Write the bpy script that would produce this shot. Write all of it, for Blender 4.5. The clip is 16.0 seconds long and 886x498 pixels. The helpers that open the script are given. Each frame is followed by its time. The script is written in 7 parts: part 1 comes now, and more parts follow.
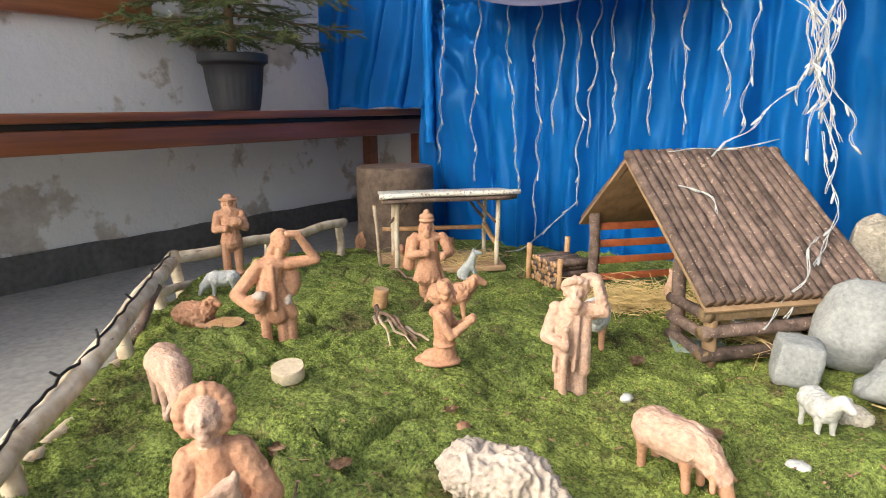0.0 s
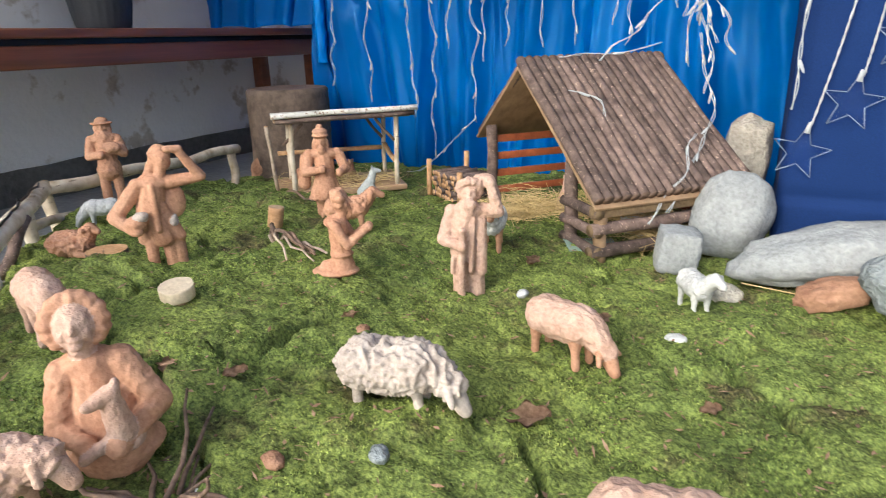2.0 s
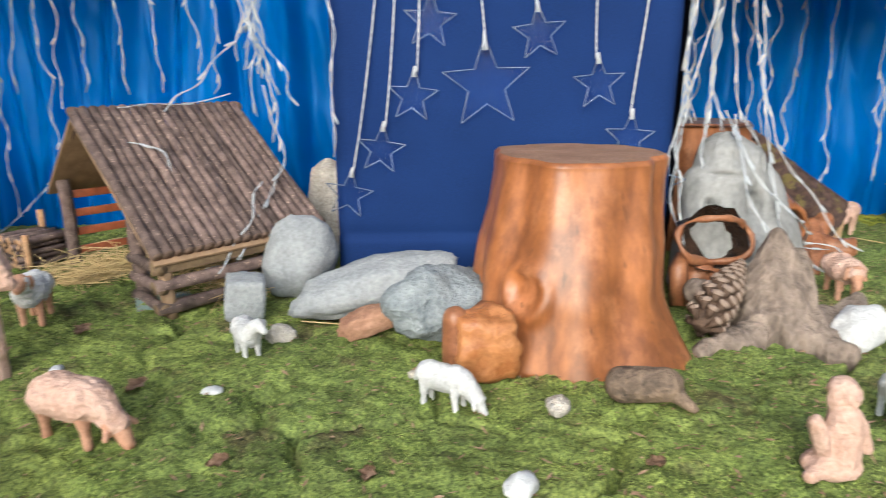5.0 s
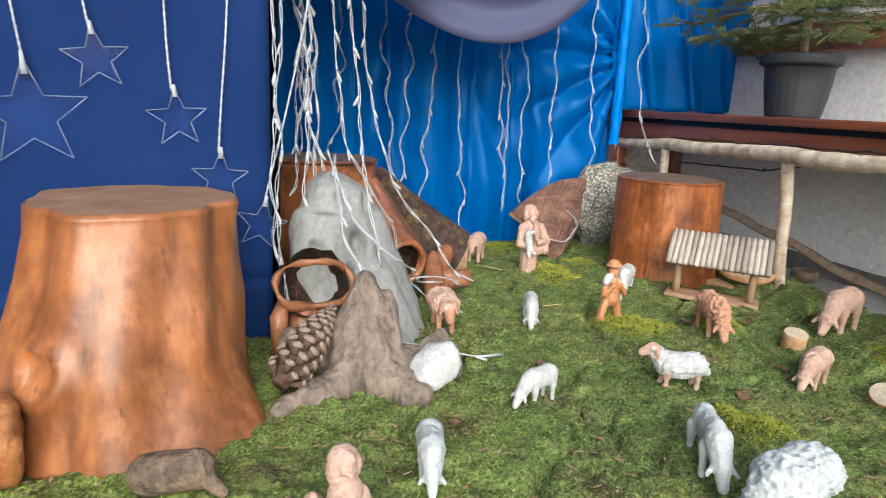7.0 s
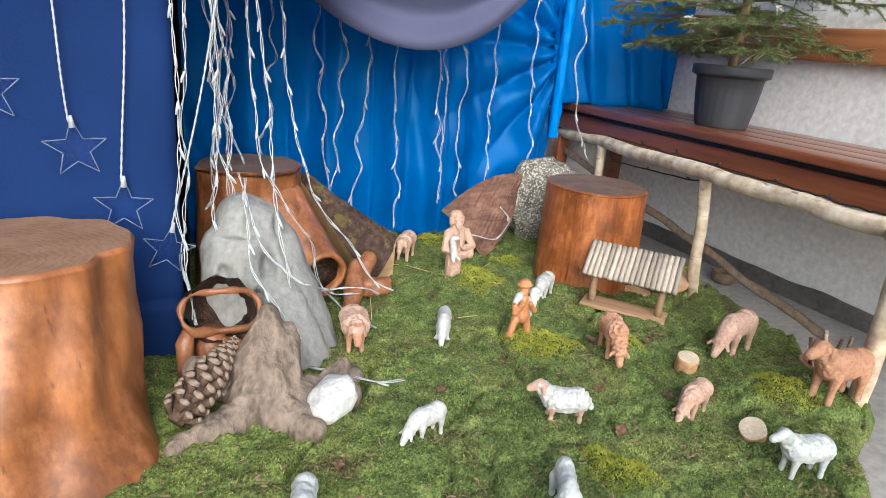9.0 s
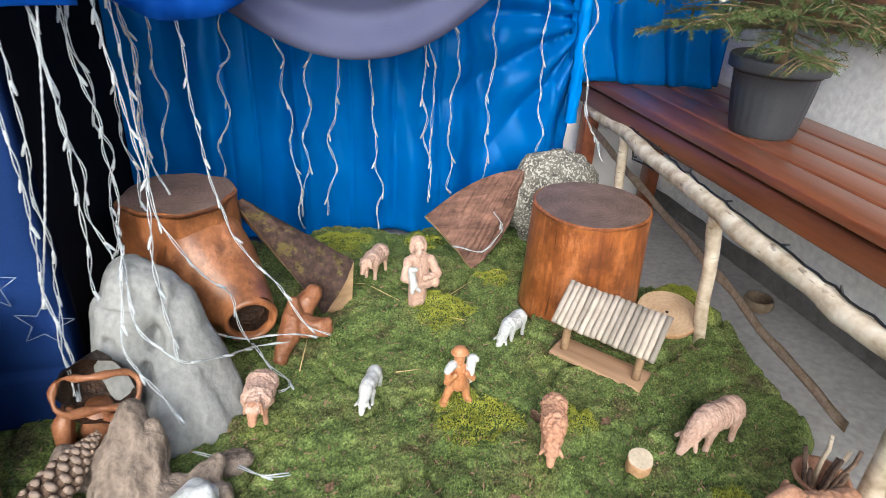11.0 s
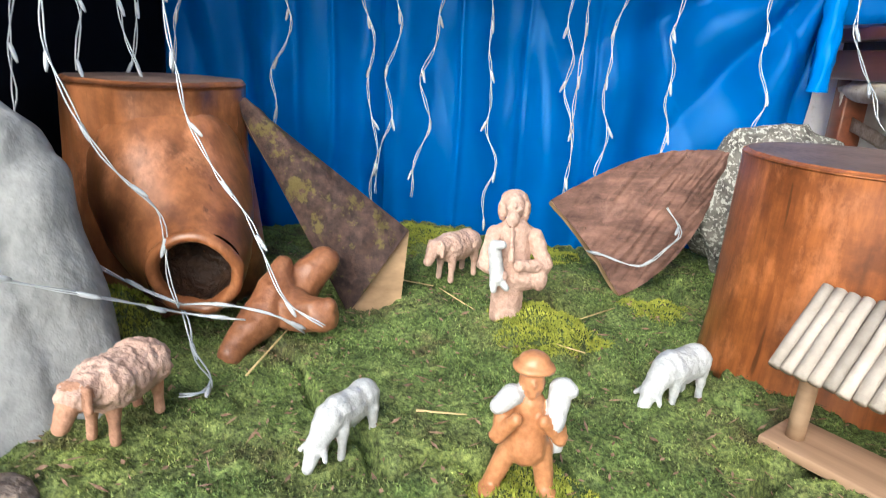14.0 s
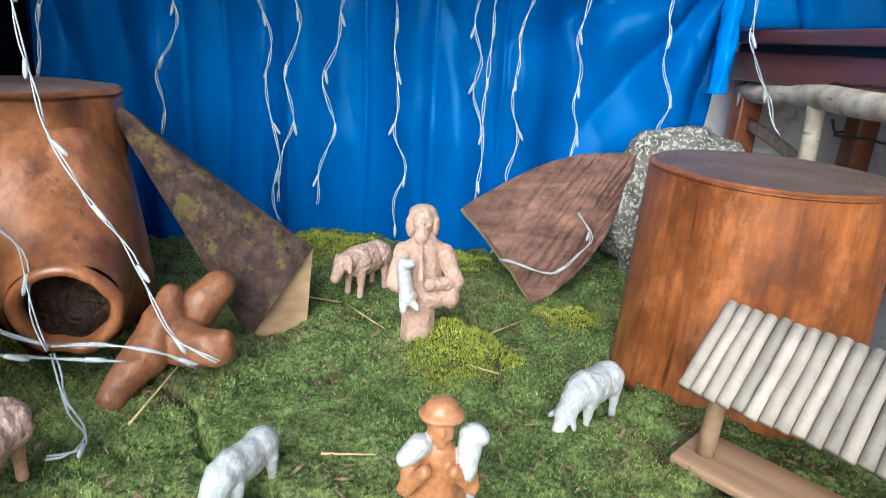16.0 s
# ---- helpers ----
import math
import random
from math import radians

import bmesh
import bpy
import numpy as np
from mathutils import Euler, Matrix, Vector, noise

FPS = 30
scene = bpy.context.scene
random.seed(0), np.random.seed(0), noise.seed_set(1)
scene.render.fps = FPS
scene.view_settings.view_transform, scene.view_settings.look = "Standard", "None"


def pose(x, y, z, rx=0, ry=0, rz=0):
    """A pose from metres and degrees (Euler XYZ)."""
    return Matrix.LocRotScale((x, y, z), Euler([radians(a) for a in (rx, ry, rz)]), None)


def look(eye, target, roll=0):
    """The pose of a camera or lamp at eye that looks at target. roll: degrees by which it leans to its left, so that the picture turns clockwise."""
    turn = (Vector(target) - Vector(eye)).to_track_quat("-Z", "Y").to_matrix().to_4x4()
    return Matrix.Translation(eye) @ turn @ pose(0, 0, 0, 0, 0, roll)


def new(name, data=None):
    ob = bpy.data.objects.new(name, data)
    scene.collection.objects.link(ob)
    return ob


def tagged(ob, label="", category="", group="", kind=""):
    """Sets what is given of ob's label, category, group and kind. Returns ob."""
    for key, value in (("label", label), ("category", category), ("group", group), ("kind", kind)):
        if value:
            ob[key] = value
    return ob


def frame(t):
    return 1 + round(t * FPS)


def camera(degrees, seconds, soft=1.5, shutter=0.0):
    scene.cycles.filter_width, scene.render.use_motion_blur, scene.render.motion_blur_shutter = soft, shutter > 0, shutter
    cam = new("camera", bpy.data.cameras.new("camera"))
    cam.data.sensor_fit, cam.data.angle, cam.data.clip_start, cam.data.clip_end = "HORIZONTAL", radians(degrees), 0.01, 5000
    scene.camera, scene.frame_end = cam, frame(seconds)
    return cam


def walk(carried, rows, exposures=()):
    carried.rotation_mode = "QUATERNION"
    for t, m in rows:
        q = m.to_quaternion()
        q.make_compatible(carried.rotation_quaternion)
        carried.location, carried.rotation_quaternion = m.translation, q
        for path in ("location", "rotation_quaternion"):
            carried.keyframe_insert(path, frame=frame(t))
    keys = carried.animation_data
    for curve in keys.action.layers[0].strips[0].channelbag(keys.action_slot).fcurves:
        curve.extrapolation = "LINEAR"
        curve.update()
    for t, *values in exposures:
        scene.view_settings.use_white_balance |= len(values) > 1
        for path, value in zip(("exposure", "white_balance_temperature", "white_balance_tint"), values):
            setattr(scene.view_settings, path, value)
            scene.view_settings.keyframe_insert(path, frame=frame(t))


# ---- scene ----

PATH = (
    (0, (0.703, 0.384, 0.429), (-0.452, 1.957, -0.007), -0.7),
    (0.5, (0.693, 0.401, 0.426), (-0.385, 2.017, -0.052), -1.8),
    (1, (0.697, 0.398, 0.416), (-0.336, 2.029, -0.108), -1.7),
    (1.5, (0.706, 0.39, 0.397), (-0.284, 2.03, -0.18), -0.8),
    (2, (0.724, 0.394, 0.385), (-0.169, 2.066, -0.253), -1.7),
    (2.5, (0.751, 0.399, 0.378), (-0.001, 2.122, -0.305), -1.6),
    (3, (0.783, 0.404, 0.381), (0.141, 2.164, -0.318), -1.4),
    (3.5, (0.82, 0.421, 0.386), (0.296, 2.227, -0.295), -1.4),
    (4, (0.856, 0.432, 0.394), (0.465, 2.295, -0.222), -0.9),
    (4.5, (0.889, 0.437, 0.398), (0.632, 2.342, -0.153), -0.2),
    (5, (0.941, 0.446, 0.402), (0.929, 2.372, -0.137), -0.2),
    (5.2, (0.966, 0.456, 0.401), (1.098, 2.38, -0.128), 0.9),
    (7.3, (1.226, 0.493, 0.435), (2.041, 2.263, -0.015), 3.0),
    (7.5, (1.238, 0.494, 0.439), (2.085, 2.248, -0.015), 3.4),
    (8, (1.261, 0.484, 0.442), (2.168, 2.207, -0.015), 3.5),
    (8.2, (1.263, 0.479, 0.454), (2.191, 2.19, -0.004), 3.9),
    (10.3, (1.544, 0.451, 0.845), (2.075, 2.128, -0.106), 3.3),
    (10.5, (1.602, 0.484, 0.856), (2.11, 2.171, -0.09), 2.3),
    (11, (1.713, 0.614, 0.826), (2.196, 2.308, -0.121), 3.0),
    (11.5, (1.796, 0.696, 0.785), (2.069, 2.421, -0.19), 1.6),
    (12, (1.884, 0.749, 0.72), (1.81, 2.469, -0.298), 2.3),
    (12.5, (1.904, 0.854, 0.546), (1.727, 2.755, -0.05), -0.9),
    (13, (1.932, 0.921, 0.474), (1.734, 2.854, 0.002), 0.6),
    (13.5, (1.943, 1.005, 0.393), (1.789, 2.939, -0.093), 1.6),
    (14, (1.95, 1.042, 0.353), (1.852, 2.946, -0.249), 3.3),
    (14.5, (1.955, 1.063, 0.34), (1.96, 2.931, -0.374), 4.4),
    (15, (1.957, 1.074, 0.337), (2.044, 2.935, -0.39), 5.4),
    (15.5, (1.963, 1.089, 0.349), (2.105, 2.954, -0.358), 4.7),
    (16, (1.963, 1.092, 0.38), (2.12, 2.982, -0.253), 3.9),
)
cam = camera(70.4, 16.0, soft=0.35, shutter=0.3)
EXPOSURES = [(0.0, 0.95, 7100, 5), (1.2, 0.93, 6900, 5), (2.5, 0.77, 6200, 5), (5.0, 0.68, 6200, 5), (7.5, 0.57, 6150, 5), (8.2, 0.64, 6150, 5), (10.5, 0.66, 6100, 5), (12.0, 0.92, 6000, 5), (13.3, 0.92, 6000, 5), (14.5, 0.80, 5900, 3), (15.4, 0.66, 5550, 0), (16.0, 0.66, 5550, 0)]
SKY, SUN = 0.15, 1.5
walk(cam, [(t, look(eye, target, roll)) for t, eye, target, roll in PATH], exposures=EXPOSURES)

# ---- daylight: a porch that is open to the front, under a bright overcast sky ----
world = bpy.data.worlds.new("sky")
scene.world = world
world.use_nodes = True
wn = world.node_tree.nodes
sky = wn.new("ShaderNodeTexSky")
sky.sky_type, sky.sun_disc = "NISHITA", False
sky.sun_elevation, sky.sun_rotation = radians(31), radians(197)
sky.air_density, sky.dust_density = 1.0, 4.0
world.node_tree.links.new(sky.outputs["Color"], wn["Background"].inputs["Color"])
wn["Background"].inputs["Strength"].default_value = SKY
sun = new("sun", bpy.data.lights.new("sun", "SUN"))
sun.data.energy, sun.data.angle, sun.data.color = SUN, radians(50), (1.0, 0.985, 0.96)
sun.matrix_world = look((-1.4, -6.0, 4.5), (0.9, 1.4, 0.0))


# ---- materials ----
def shader(name):
    m = bpy.data.materials.new(name)
    m.use_nodes = True
    t = m.node_tree
    return m, t, t.nodes, t.links, t.nodes["Principled BSDF"]


def ramp(t, fac, stops):
    r = t.nodes.new("ShaderNodeValToRGB")
    while len(r.color_ramp.elements) < len(stops):
        r.color_ramp.elements.new(0.5)
    for e, (at, c) in zip(r.color_ramp.elements, stops):
        e.position, e.color = at, (*c, 1)
    t.links.new(fac, r.inputs["Fac"])
    return r.outputs["Color"]


def coords(t, stretch=(1, 1, 1), own=False):
    c = t.nodes.new("ShaderNodeTexCoord")
    m = t.nodes.new("ShaderNodeMapping")
    m.inputs["Scale"].default_value = stretch
    t.links.new(c.outputs["Object"], m.inputs["Vector"])
    return m.outputs["Vector"]


def noise_of(t, vec, scale, detail=4, rough=0.55):
    n = t.nodes.new("ShaderNodeTexNoise")
    n.inputs["Scale"].default_value, n.inputs["Detail"].default_value, n.inputs["Roughness"].default_value = scale, detail, rough
    t.links.new(vec, n.inputs["Vector"])
    return n.outputs["Fac"]


def mixed(t, fac, a, b, blend="MIX"):
    m = t.nodes.new("ShaderNodeMix")
    m.data_type, m.blend_type = "RGBA", blend
    for sock, v in ((m.inputs[0], fac), (m.inputs[6], a), (m.inputs[7], b)):
        if isinstance(v, (int, float)):
            sock.default_value = v
        elif isinstance(v, tuple):
            sock.default_value = (*v, 1)
        else:
            t.links.new(v, sock)
    return m.outputs[2]


def bumped(t, bsdf, height, strength=0.3, distance=0.002):
    b = t.nodes.new("ShaderNodeBump")
    b.inputs["Strength"].default_value, b.inputs["Distance"].default_value = strength, distance
    t.links.new(height, b.inputs["Height"])
    t.links.new(b.outputs["Normal"], bsdf.inputs["Normal"])


def surface(name, dark, light, scale=30, fine=300, rough=0.7, bump=0.3, depth=0.002, stretch=(1, 1, 1), spec=0.3, coat=0.0, vary=0.0, lo=0.35, hi=0.68):
    """Two colours mixed at two scales, with a fine relief; vary: how much each object's tone differs."""
    m, t, n, l, p = shader(name)
    v = coords(t, stretch)
    big, small = noise_of(t, v, scale, 5), noise_of(t, v, fine, 3)
    c = ramp(t, big, [(lo, dark), (hi, light)])
    c = mixed(t, 0.35, c, ramp(t, small, [(0.3, tuple(0.6 * a for a in dark)), (0.7, tuple(min(1, 1.15 * a) for a in light))]))
    if vary:
        info = n.new("ShaderNodeObjectInfo")
        k = n.new("ShaderNodeMapRange")
        k.inputs["To Min"].default_value, k.inputs["To Max"].default_value = 1 - vary, 1 + vary
        l.new(info.outputs["Random"], k.inputs["Value"])
        h = n.new("ShaderNodeHueSaturation")
        l.new(k.outputs["Result"], h.inputs["Value"])
        l.new(c, h.inputs["Color"])
        c = h.outputs["Color"]
    l.new(c, p.inputs["Base Color"])
    p.inputs["Roughness"].default_value = rough
    p.inputs["Specular IOR Level"].default_value = spec
    p.inputs["Coat Weight"].default_value = coat
    p.inputs["Coat Roughness"].default_value = 0.25
    mix = n.new("ShaderNodeMath")
    mix.operation = "ADD"
    l.new(big, mix.inputs[0])
    l.new(small, mix.inputs[1])
    bumped(t, p, mix.outputs[0], bump, depth)
    return m


def plain(name, colour, rough=0.5, metal=0.0, spec=0.5, emit=0.0):
    m, t, n, l, p = shader(name)
    p.inputs["Base Color"].default_value = (*colour, 1)
    p.inputs["Roughness"].default_value, p.inputs["Metallic"].default_value = rough, metal
    p.inputs["Specular IOR Level"].default_value = spec
    if emit:
        p.inputs["Emission Color"].default_value, p.inputs["Emission Strength"].default_value = (*colour, 1), emit
    return m


def timber(name, dark, light, rough=0.4, coat=0.3, along="z", grain=60, bump=0.25, vary=0.0, streak=6.0, lengthen=0.06, blotch=0.0):
    """Wood with its grain along one axis of the object."""
    k = lengthen
    s = {"x": (k, 1, 1), "y": (1, k, 1), "z": (1, 1, k)}[along]
    m, t, n, l, p = shader(name)
    v = coords(t, s)
    big, small = noise_of(t, v, streak, 6, 0.6), noise_of(t, v, grain, 4, 0.6)
    c = ramp(t, big, [(0.32, dark), (0.52, tuple((a + b) / 2 for a, b in zip(dark, light))), (0.7, light)])
    c = mixed(t, 0.45, c, ramp(t, small, [(0.3, tuple(0.45 * a for a in dark)), (0.65, tuple(min(1, 1.1 * a) for a in light))]))
    if blotch:
        w = coords(t)
        stain = ramp(t, noise_of(t, w, 11, 7, 0.68), [(0.42, (0, 0, 0)), (0.62, (blotch,) * 3)])
        c = mixed(t, stain, c, tuple(0.5 * a for a in dark))
        worn = ramp(t, noise_of(t, coords(t, (1, 1, 0.5)), 17, 7, 0.7), [(0.54, (0, 0, 0)), (0.68, (0.75 * blotch,) * 3)])
        c = mixed(t, worn, c, tuple(min(1, 1.3 * a + 0.06) for a in light))
        cracks = ramp(t, noise_of(t, coords(t, (1, 1, 0.10)), 75, 3, 0.5), [(0.67, (0, 0, 0)), (0.74, (0.6,) * 3)])
        c = mixed(t, cracks, c, tuple(0.15 * a for a in dark))
    if vary:
        info = n.new("ShaderNodeObjectInfo")
        k = n.new("ShaderNodeMapRange")
        k.inputs["To Min"].default_value, k.inputs["To Max"].default_value = 1 - vary, 1 + vary
        l.new(info.outputs["Random"], k.inputs["Value"])
        h = n.new("ShaderNodeHueSaturation")
        l.new(k.outputs["Result"], h.inputs["Value"])
        l.new(c, h.inputs["Color"])
        c = h.outputs["Color"]
    l.new(c, p.inputs["Base Color"])
    p.inputs["Roughness"].default_value, p.inputs["Coat Weight"].default_value, p.inputs["Coat Roughness"].default_value = rough, coat, 0.3
    bumped(t, p, small, bump, 0.0015)
    return m


def ringed(name, dark, light, rough=0.5):
    """A sawn end with growth rings round the object's z axis."""
    m, t, n, l, p = shader(name)
    w = n.new("ShaderNodeTexWave")
    w.wave_type, w.rings_direction = "RINGS", "Z"
    w.inputs["Scale"].default_value, w.inputs["Distortion"].default_value, w.inputs["Detail"].default_value, w.inputs["Detail Scale"].default_value = 30, 9, 4, 2.2
    l.new(coords(t), w.inputs["Vector"])
    c = ramp(t, w.outputs["Fac"], [(0.1, dark), (0.8, light)])
    c = mixed(t, 0.72, c, ramp(t, noise_of(t, coords(t), 18, 6), [(0.35, dark), (0.7, light)]))
    l.new(c, p.inputs["Base Color"])
    p.inputs["Roughness"].default_value = rough
    bumped(t, p, w.outputs["Fac"], 0.15, 0.001)
    return m


def birch(name):
    m, t, n, l, p = shader(name)
    v = coords(t)
    c = ramp(t, noise_of(t, v, 28, 5), [(0.3, (0.36, 0.27, 0.18)), (0.5, (0.62, 0.53, 0.42)), (0.68, (0.78, 0.72, 0.62))])
    marks = noise_of(t, coords(t, (26, 26, 160)), 1.0, 3)
    c = mixed(t, ramp(t, marks, [(0.64, (0, 0, 0)), (0.72, (0.8, 0.8, 0.8))]), c, (0.13, 0.09, 0.06))
    l.new(c, p.inputs["Base Color"])
    p.inputs["Roughness"].default_value = 0.65
    bumped(t, p, noise_of(t, v, 120), 0.4, 0.002)
    return m


def barked(name, dark, light, fleck, scale=40, amount=0.62, bump=0.8, spots=150):
    m, t, n, l, p = shader(name)
    v = coords(t)
    c = ramp(t, noise_of(t, v, scale, 6, 0.65), [(0.32, dark), (0.68, light)])
    flecks = noise_of(t, v, spots, 2 if spots > 100 else 6, 0.7)
    c = mixed(t, ramp(t, flecks, [(amount, (0, 0, 0)), (amount + 0.06, (0.9, 0.9, 0.9))]), c, fleck)
    info, k, h = n.new("ShaderNodeObjectInfo"), n.new("ShaderNodeMapRange"), n.new("ShaderNodeHueSaturation")
    k.inputs["To Min"].default_value, k.inputs["To Max"].default_value = 0.6, 1.35
    l.new(info.outputs["Random"], k.inputs["Value"])
    l.new(k.outputs["Result"], h.inputs["Value"])
    l.new(c, h.inputs["Color"])
    c = h.outputs["Color"]
    l.new(c, p.inputs["Base Color"])
    p.inputs["Roughness"].default_value = 0.8
    bumped(t, p, noise_of(t, v, 90, 6, 0.7), bump, 0.004)
    return m


def satin(name, dark, light, rough=0.34):
    m, t, n, l, p = shader(name)
    v = coords(t)
    weave = noise_of(t, coords(t, (1, 1, 0.4)), 420, 2)
    c = ramp(t, noise_of(t, v, 4, 3), [(0.3, dark), (0.7, light)])
    l.new(c, p.inputs["Base Color"])
    p.inputs["Roughness"].default_value = rough
    p.inputs["Specular IOR Level"].default_value = 0.45
    p.inputs["Specular Tint"].default_value = (0.25, 0.55, 1.0, 1)
    bumped(t, p, weave, 0.08, 0.0006)
    return m


def moss_material(name, lift=1.0):
    """Yellow-green moss on one side of the bed, darker leafy moss with debris on the other."""
    m, t, n, l, p = shader(name)
    v = coords(t)
    patch, mid, fine = noise_of(t, v, 3.2, 3), noise_of(t, v, 14, 4), noise_of(t, v, 160, 3)
    c = ramp(t, patch, [(0.36, (0.09, 0.145, 0.022)), (0.5, (0.205, 0.265, 0.032)), (0.64, (0.38, 0.43, 0.055))])
    c = mixed(t, 0.5, c, ramp(t, mid, [(0.3, (0.07, 0.115, 0.022)), (0.5, (0.19, 0.25, 0.036)), (0.62, (0.255, 0.30, 0.06)), (0.75, (0.33, 0.39, 0.07))]))
    xyz = n.new("ShaderNodeSeparateXYZ")
    l.new(v, xyz.inputs[0])
    side = n.new("ShaderNodeMapRange")
    side.inputs["From Min"].default_value, side.inputs["From Max"].default_value = 1.15, 1.75
    l.new(xyz.outputs["X"], side.inputs["Value"])
    leafy = ramp(t, noise_of(t, v, 7, 5), [(0.36, (0.05, 0.10, 0.034)), (0.48, (0.09, 0.165, 0.055)), (0.58, (0.17, 0.165, 0.085)), (0.70, (0.27, 0.31, 0.06))])
    amount = n.new("ShaderNodeMath")
    amount.operation = "MULTIPLY"
    amount.inputs[1].default_value = 0.75
    l.new(side.outputs["Result"], amount.inputs[0])
    c = mixed(t, amount.outputs[0], c, leafy)
    geo = n.new("ShaderNodeNewGeometry")
    c = mixed(t, 0.45, c, ramp(t, geo.outputs["Random Per Island"], [(0.0, (0.035, 0.075, 0.014)), (0.5, (0.17, 0.235, 0.035)), (0.86, (0.33, 0.42, 0.09)), (0.95, (0.28, 0.20, 0.10)), (1.0, (0.10, 0.06, 0.035))]))
    brown = ramp(t, noise_of(t, v, 9, 6, 0.65), [(0.555, (0, 0, 0)), (0.66, (0.8, 0.8, 0.8))])
    c = mixed(t, brown, c, mixed(t, fine, (0.06, 0.042, 0.022), (0.24, 0.18, 0.09)))
    # bright leaf tips over dark old stems, head by head
    tips = ramp(t, noise_of(t, v, 230, 4, 0.7), [(0.36, (0.34, 0.34, 0.36)), (0.50, (1.0, 1.04, 1.0)), (0.64, (1.74, 1.66, 1.42))])
    c = mixed(t, 1.0, c, tips, "MULTIPLY")
    tone = ramp(t, noise_of(t, v, 34, 4, 0.6), [(0.36, (0.70, 0.74, 0.70)), (0.6, (1.2, 1.26, 1.12))])
    c = mixed(t, 1.0, c, tone, "MULTIPLY")
    h = n.new("ShaderNodeHueSaturation")
    h.inputs["Saturation"].default_value = 0.87
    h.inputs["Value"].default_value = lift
    l.new(c, h.inputs["Color"])
    l.new(h.outputs["Color"], p.inputs["Base Color"])
    p.inputs["Roughness"].default_value, p.inputs["Specular IOR Level"].default_value = 0.75, 0.25
    bumped(t, p, fine, 0.8, 0.004)
    return m


def plaster_material(name):
    m, t, n, l, p = shader(name)
    v = coords(t)
    c = ramp(t, noise_of(t, v, 2.2, 4), [(0.3, (0.76, 0.77, 0.80)), (0.7, (0.86, 0.87, 0.89))])
    peel = ramp(t, noise_of(t, v, 3.6, 7, 0.62), [(0.56, (0, 0, 0)), (0.60, (0.85, 0.85, 0.85))])
    c = mixed(t, peel, c, ramp(t, noise_of(t, v, 24, 5), [(0.3, (0.36, 0.31, 0.27)), (0.65, (0.58, 0.54, 0.50))]))
    l.new(c, p.inputs["Base Color"])
    p.inputs["Roughness"].default_value = 0.9
    bumped(t, p, noise_of(t, v, 34, 7, 0.65), 0.5, 0.008)
    return m


CLAY = surface("terracotta", (0.375, 0.18, 0.11), (0.58, 0.345, 0.24), 30, 220, 0.75, 0.55, 0.002, lo=0.3, hi=0.75)
CLAY_PINK = surface("pale_terracotta", (0.455, 0.285, 0.22), (0.60, 0.43, 0.36), 34, 190, 0.8, 0.8, 0.003)
CLAY_BROWN = surface("glazed_terracotta", (0.40, 0.165, 0.07), (0.56, 0.27, 0.13), 20, 220, 0.35, 0.15, 0.001, coat=0.4)
CHALK = surface("white_glazed_clay", (0.43, 0.445, 0.46), (0.60, 0.615, 0.63), 30, 200, 0.5, 0.6, 0.002)
CHALK_BLUE = surface("bluish_white_clay", (0.39, 0.43, 0.455), (0.55, 0.59, 0.61), 30, 200, 0.55, 0.6, 0.002)
FLEECE = surface("cream_unglazed_clay", (0.38, 0.32, 0.285), (0.56, 0.495, 0.46), 30, 240, 0.85, 0.4, 0.0015)
STONE = surface("grey_stone", (0.235, 0.255, 0.275), (0.365, 0.39, 0.412), 20, 150, 0.85, 0.7, 0.004)
STONE_ROUGH = surface("rough_grey_stone", (0.16, 0.19, 0.215), (0.32, 0.36, 0.385), 30, 120, 0.9, 1.0, 0.006)
STONE_SAND = surface("sandy_stone", (0.36, 0.33, 0.29), (0.55, 0.52, 0.47), 40, 160, 0.9, 1.0, 0.005)
STONE_RED = surface("reddish_brown_stone", (0.23, 0.11, 0.07), (0.42, 0.25, 0.17), 22, 140, 0.85, 0.8, 0.004)
STONE_WHITE = surface("white_quartz", (0.48, 0.50, 0.52), (0.64, 0.66, 0.67), 30, 160, 0.7, 0.6, 0.003)
LICHEN = barked("lichen_stone", (0.06, 0.055, 0.05), (0.24, 0.23, 0.2), (0.52, 0.52, 0.47), 34, 0.52, 1.0)
GREY_BARK = surface("grey_painted_bark", (0.20, 0.208, 0.212), (0.325, 0.332, 0.335), 12, 90, 0.7, 0.5, 0.004, stretch=(1, 1, 0.7))
VARNISH = timber("varnished_trunk", (0.20, 0.062, 0.019), (0.45, 0.17, 0.058), 0.42, 0.25, "z", 60, 0.3, streak=16, lengthen=0.22, blotch=0.55)
VARNISH_DARK = timber("dark_varnished_trunk", (0.20, 0.068, 0.025), (0.48, 0.19, 0.075), 0.34, 0.35, "z", 60, 0.3, streak=16, lengthen=0.2, blotch=0.85)
ORANGE_TRUNK = timber("orange_varnished_stump", (0.17, 0.045, 0.014), (0.50, 0.165, 0.042), 0.42, 0.35, "z", 90, 0.35, streak=14, lengthen=0.12, blotch=0.75)
ORANGE_ROOT = surface("orange_root_wood", (0.30, 0.10, 0.03), (0.52, 0.24, 0.10), 22, 130, 0.45, 0.7, 0.004, coat=0.3)
RED_ROOT = surface("reddish_root_wood", (0.20, 0.075, 0.035), (0.36, 0.16, 0.08), 20, 140, 0.45, 0.4, 0.003, coat=0.3)
RINGS = ringed("sawn_varnished_end", (0.20, 0.11, 0.06), (0.38, 0.23, 0.145), 0.5)
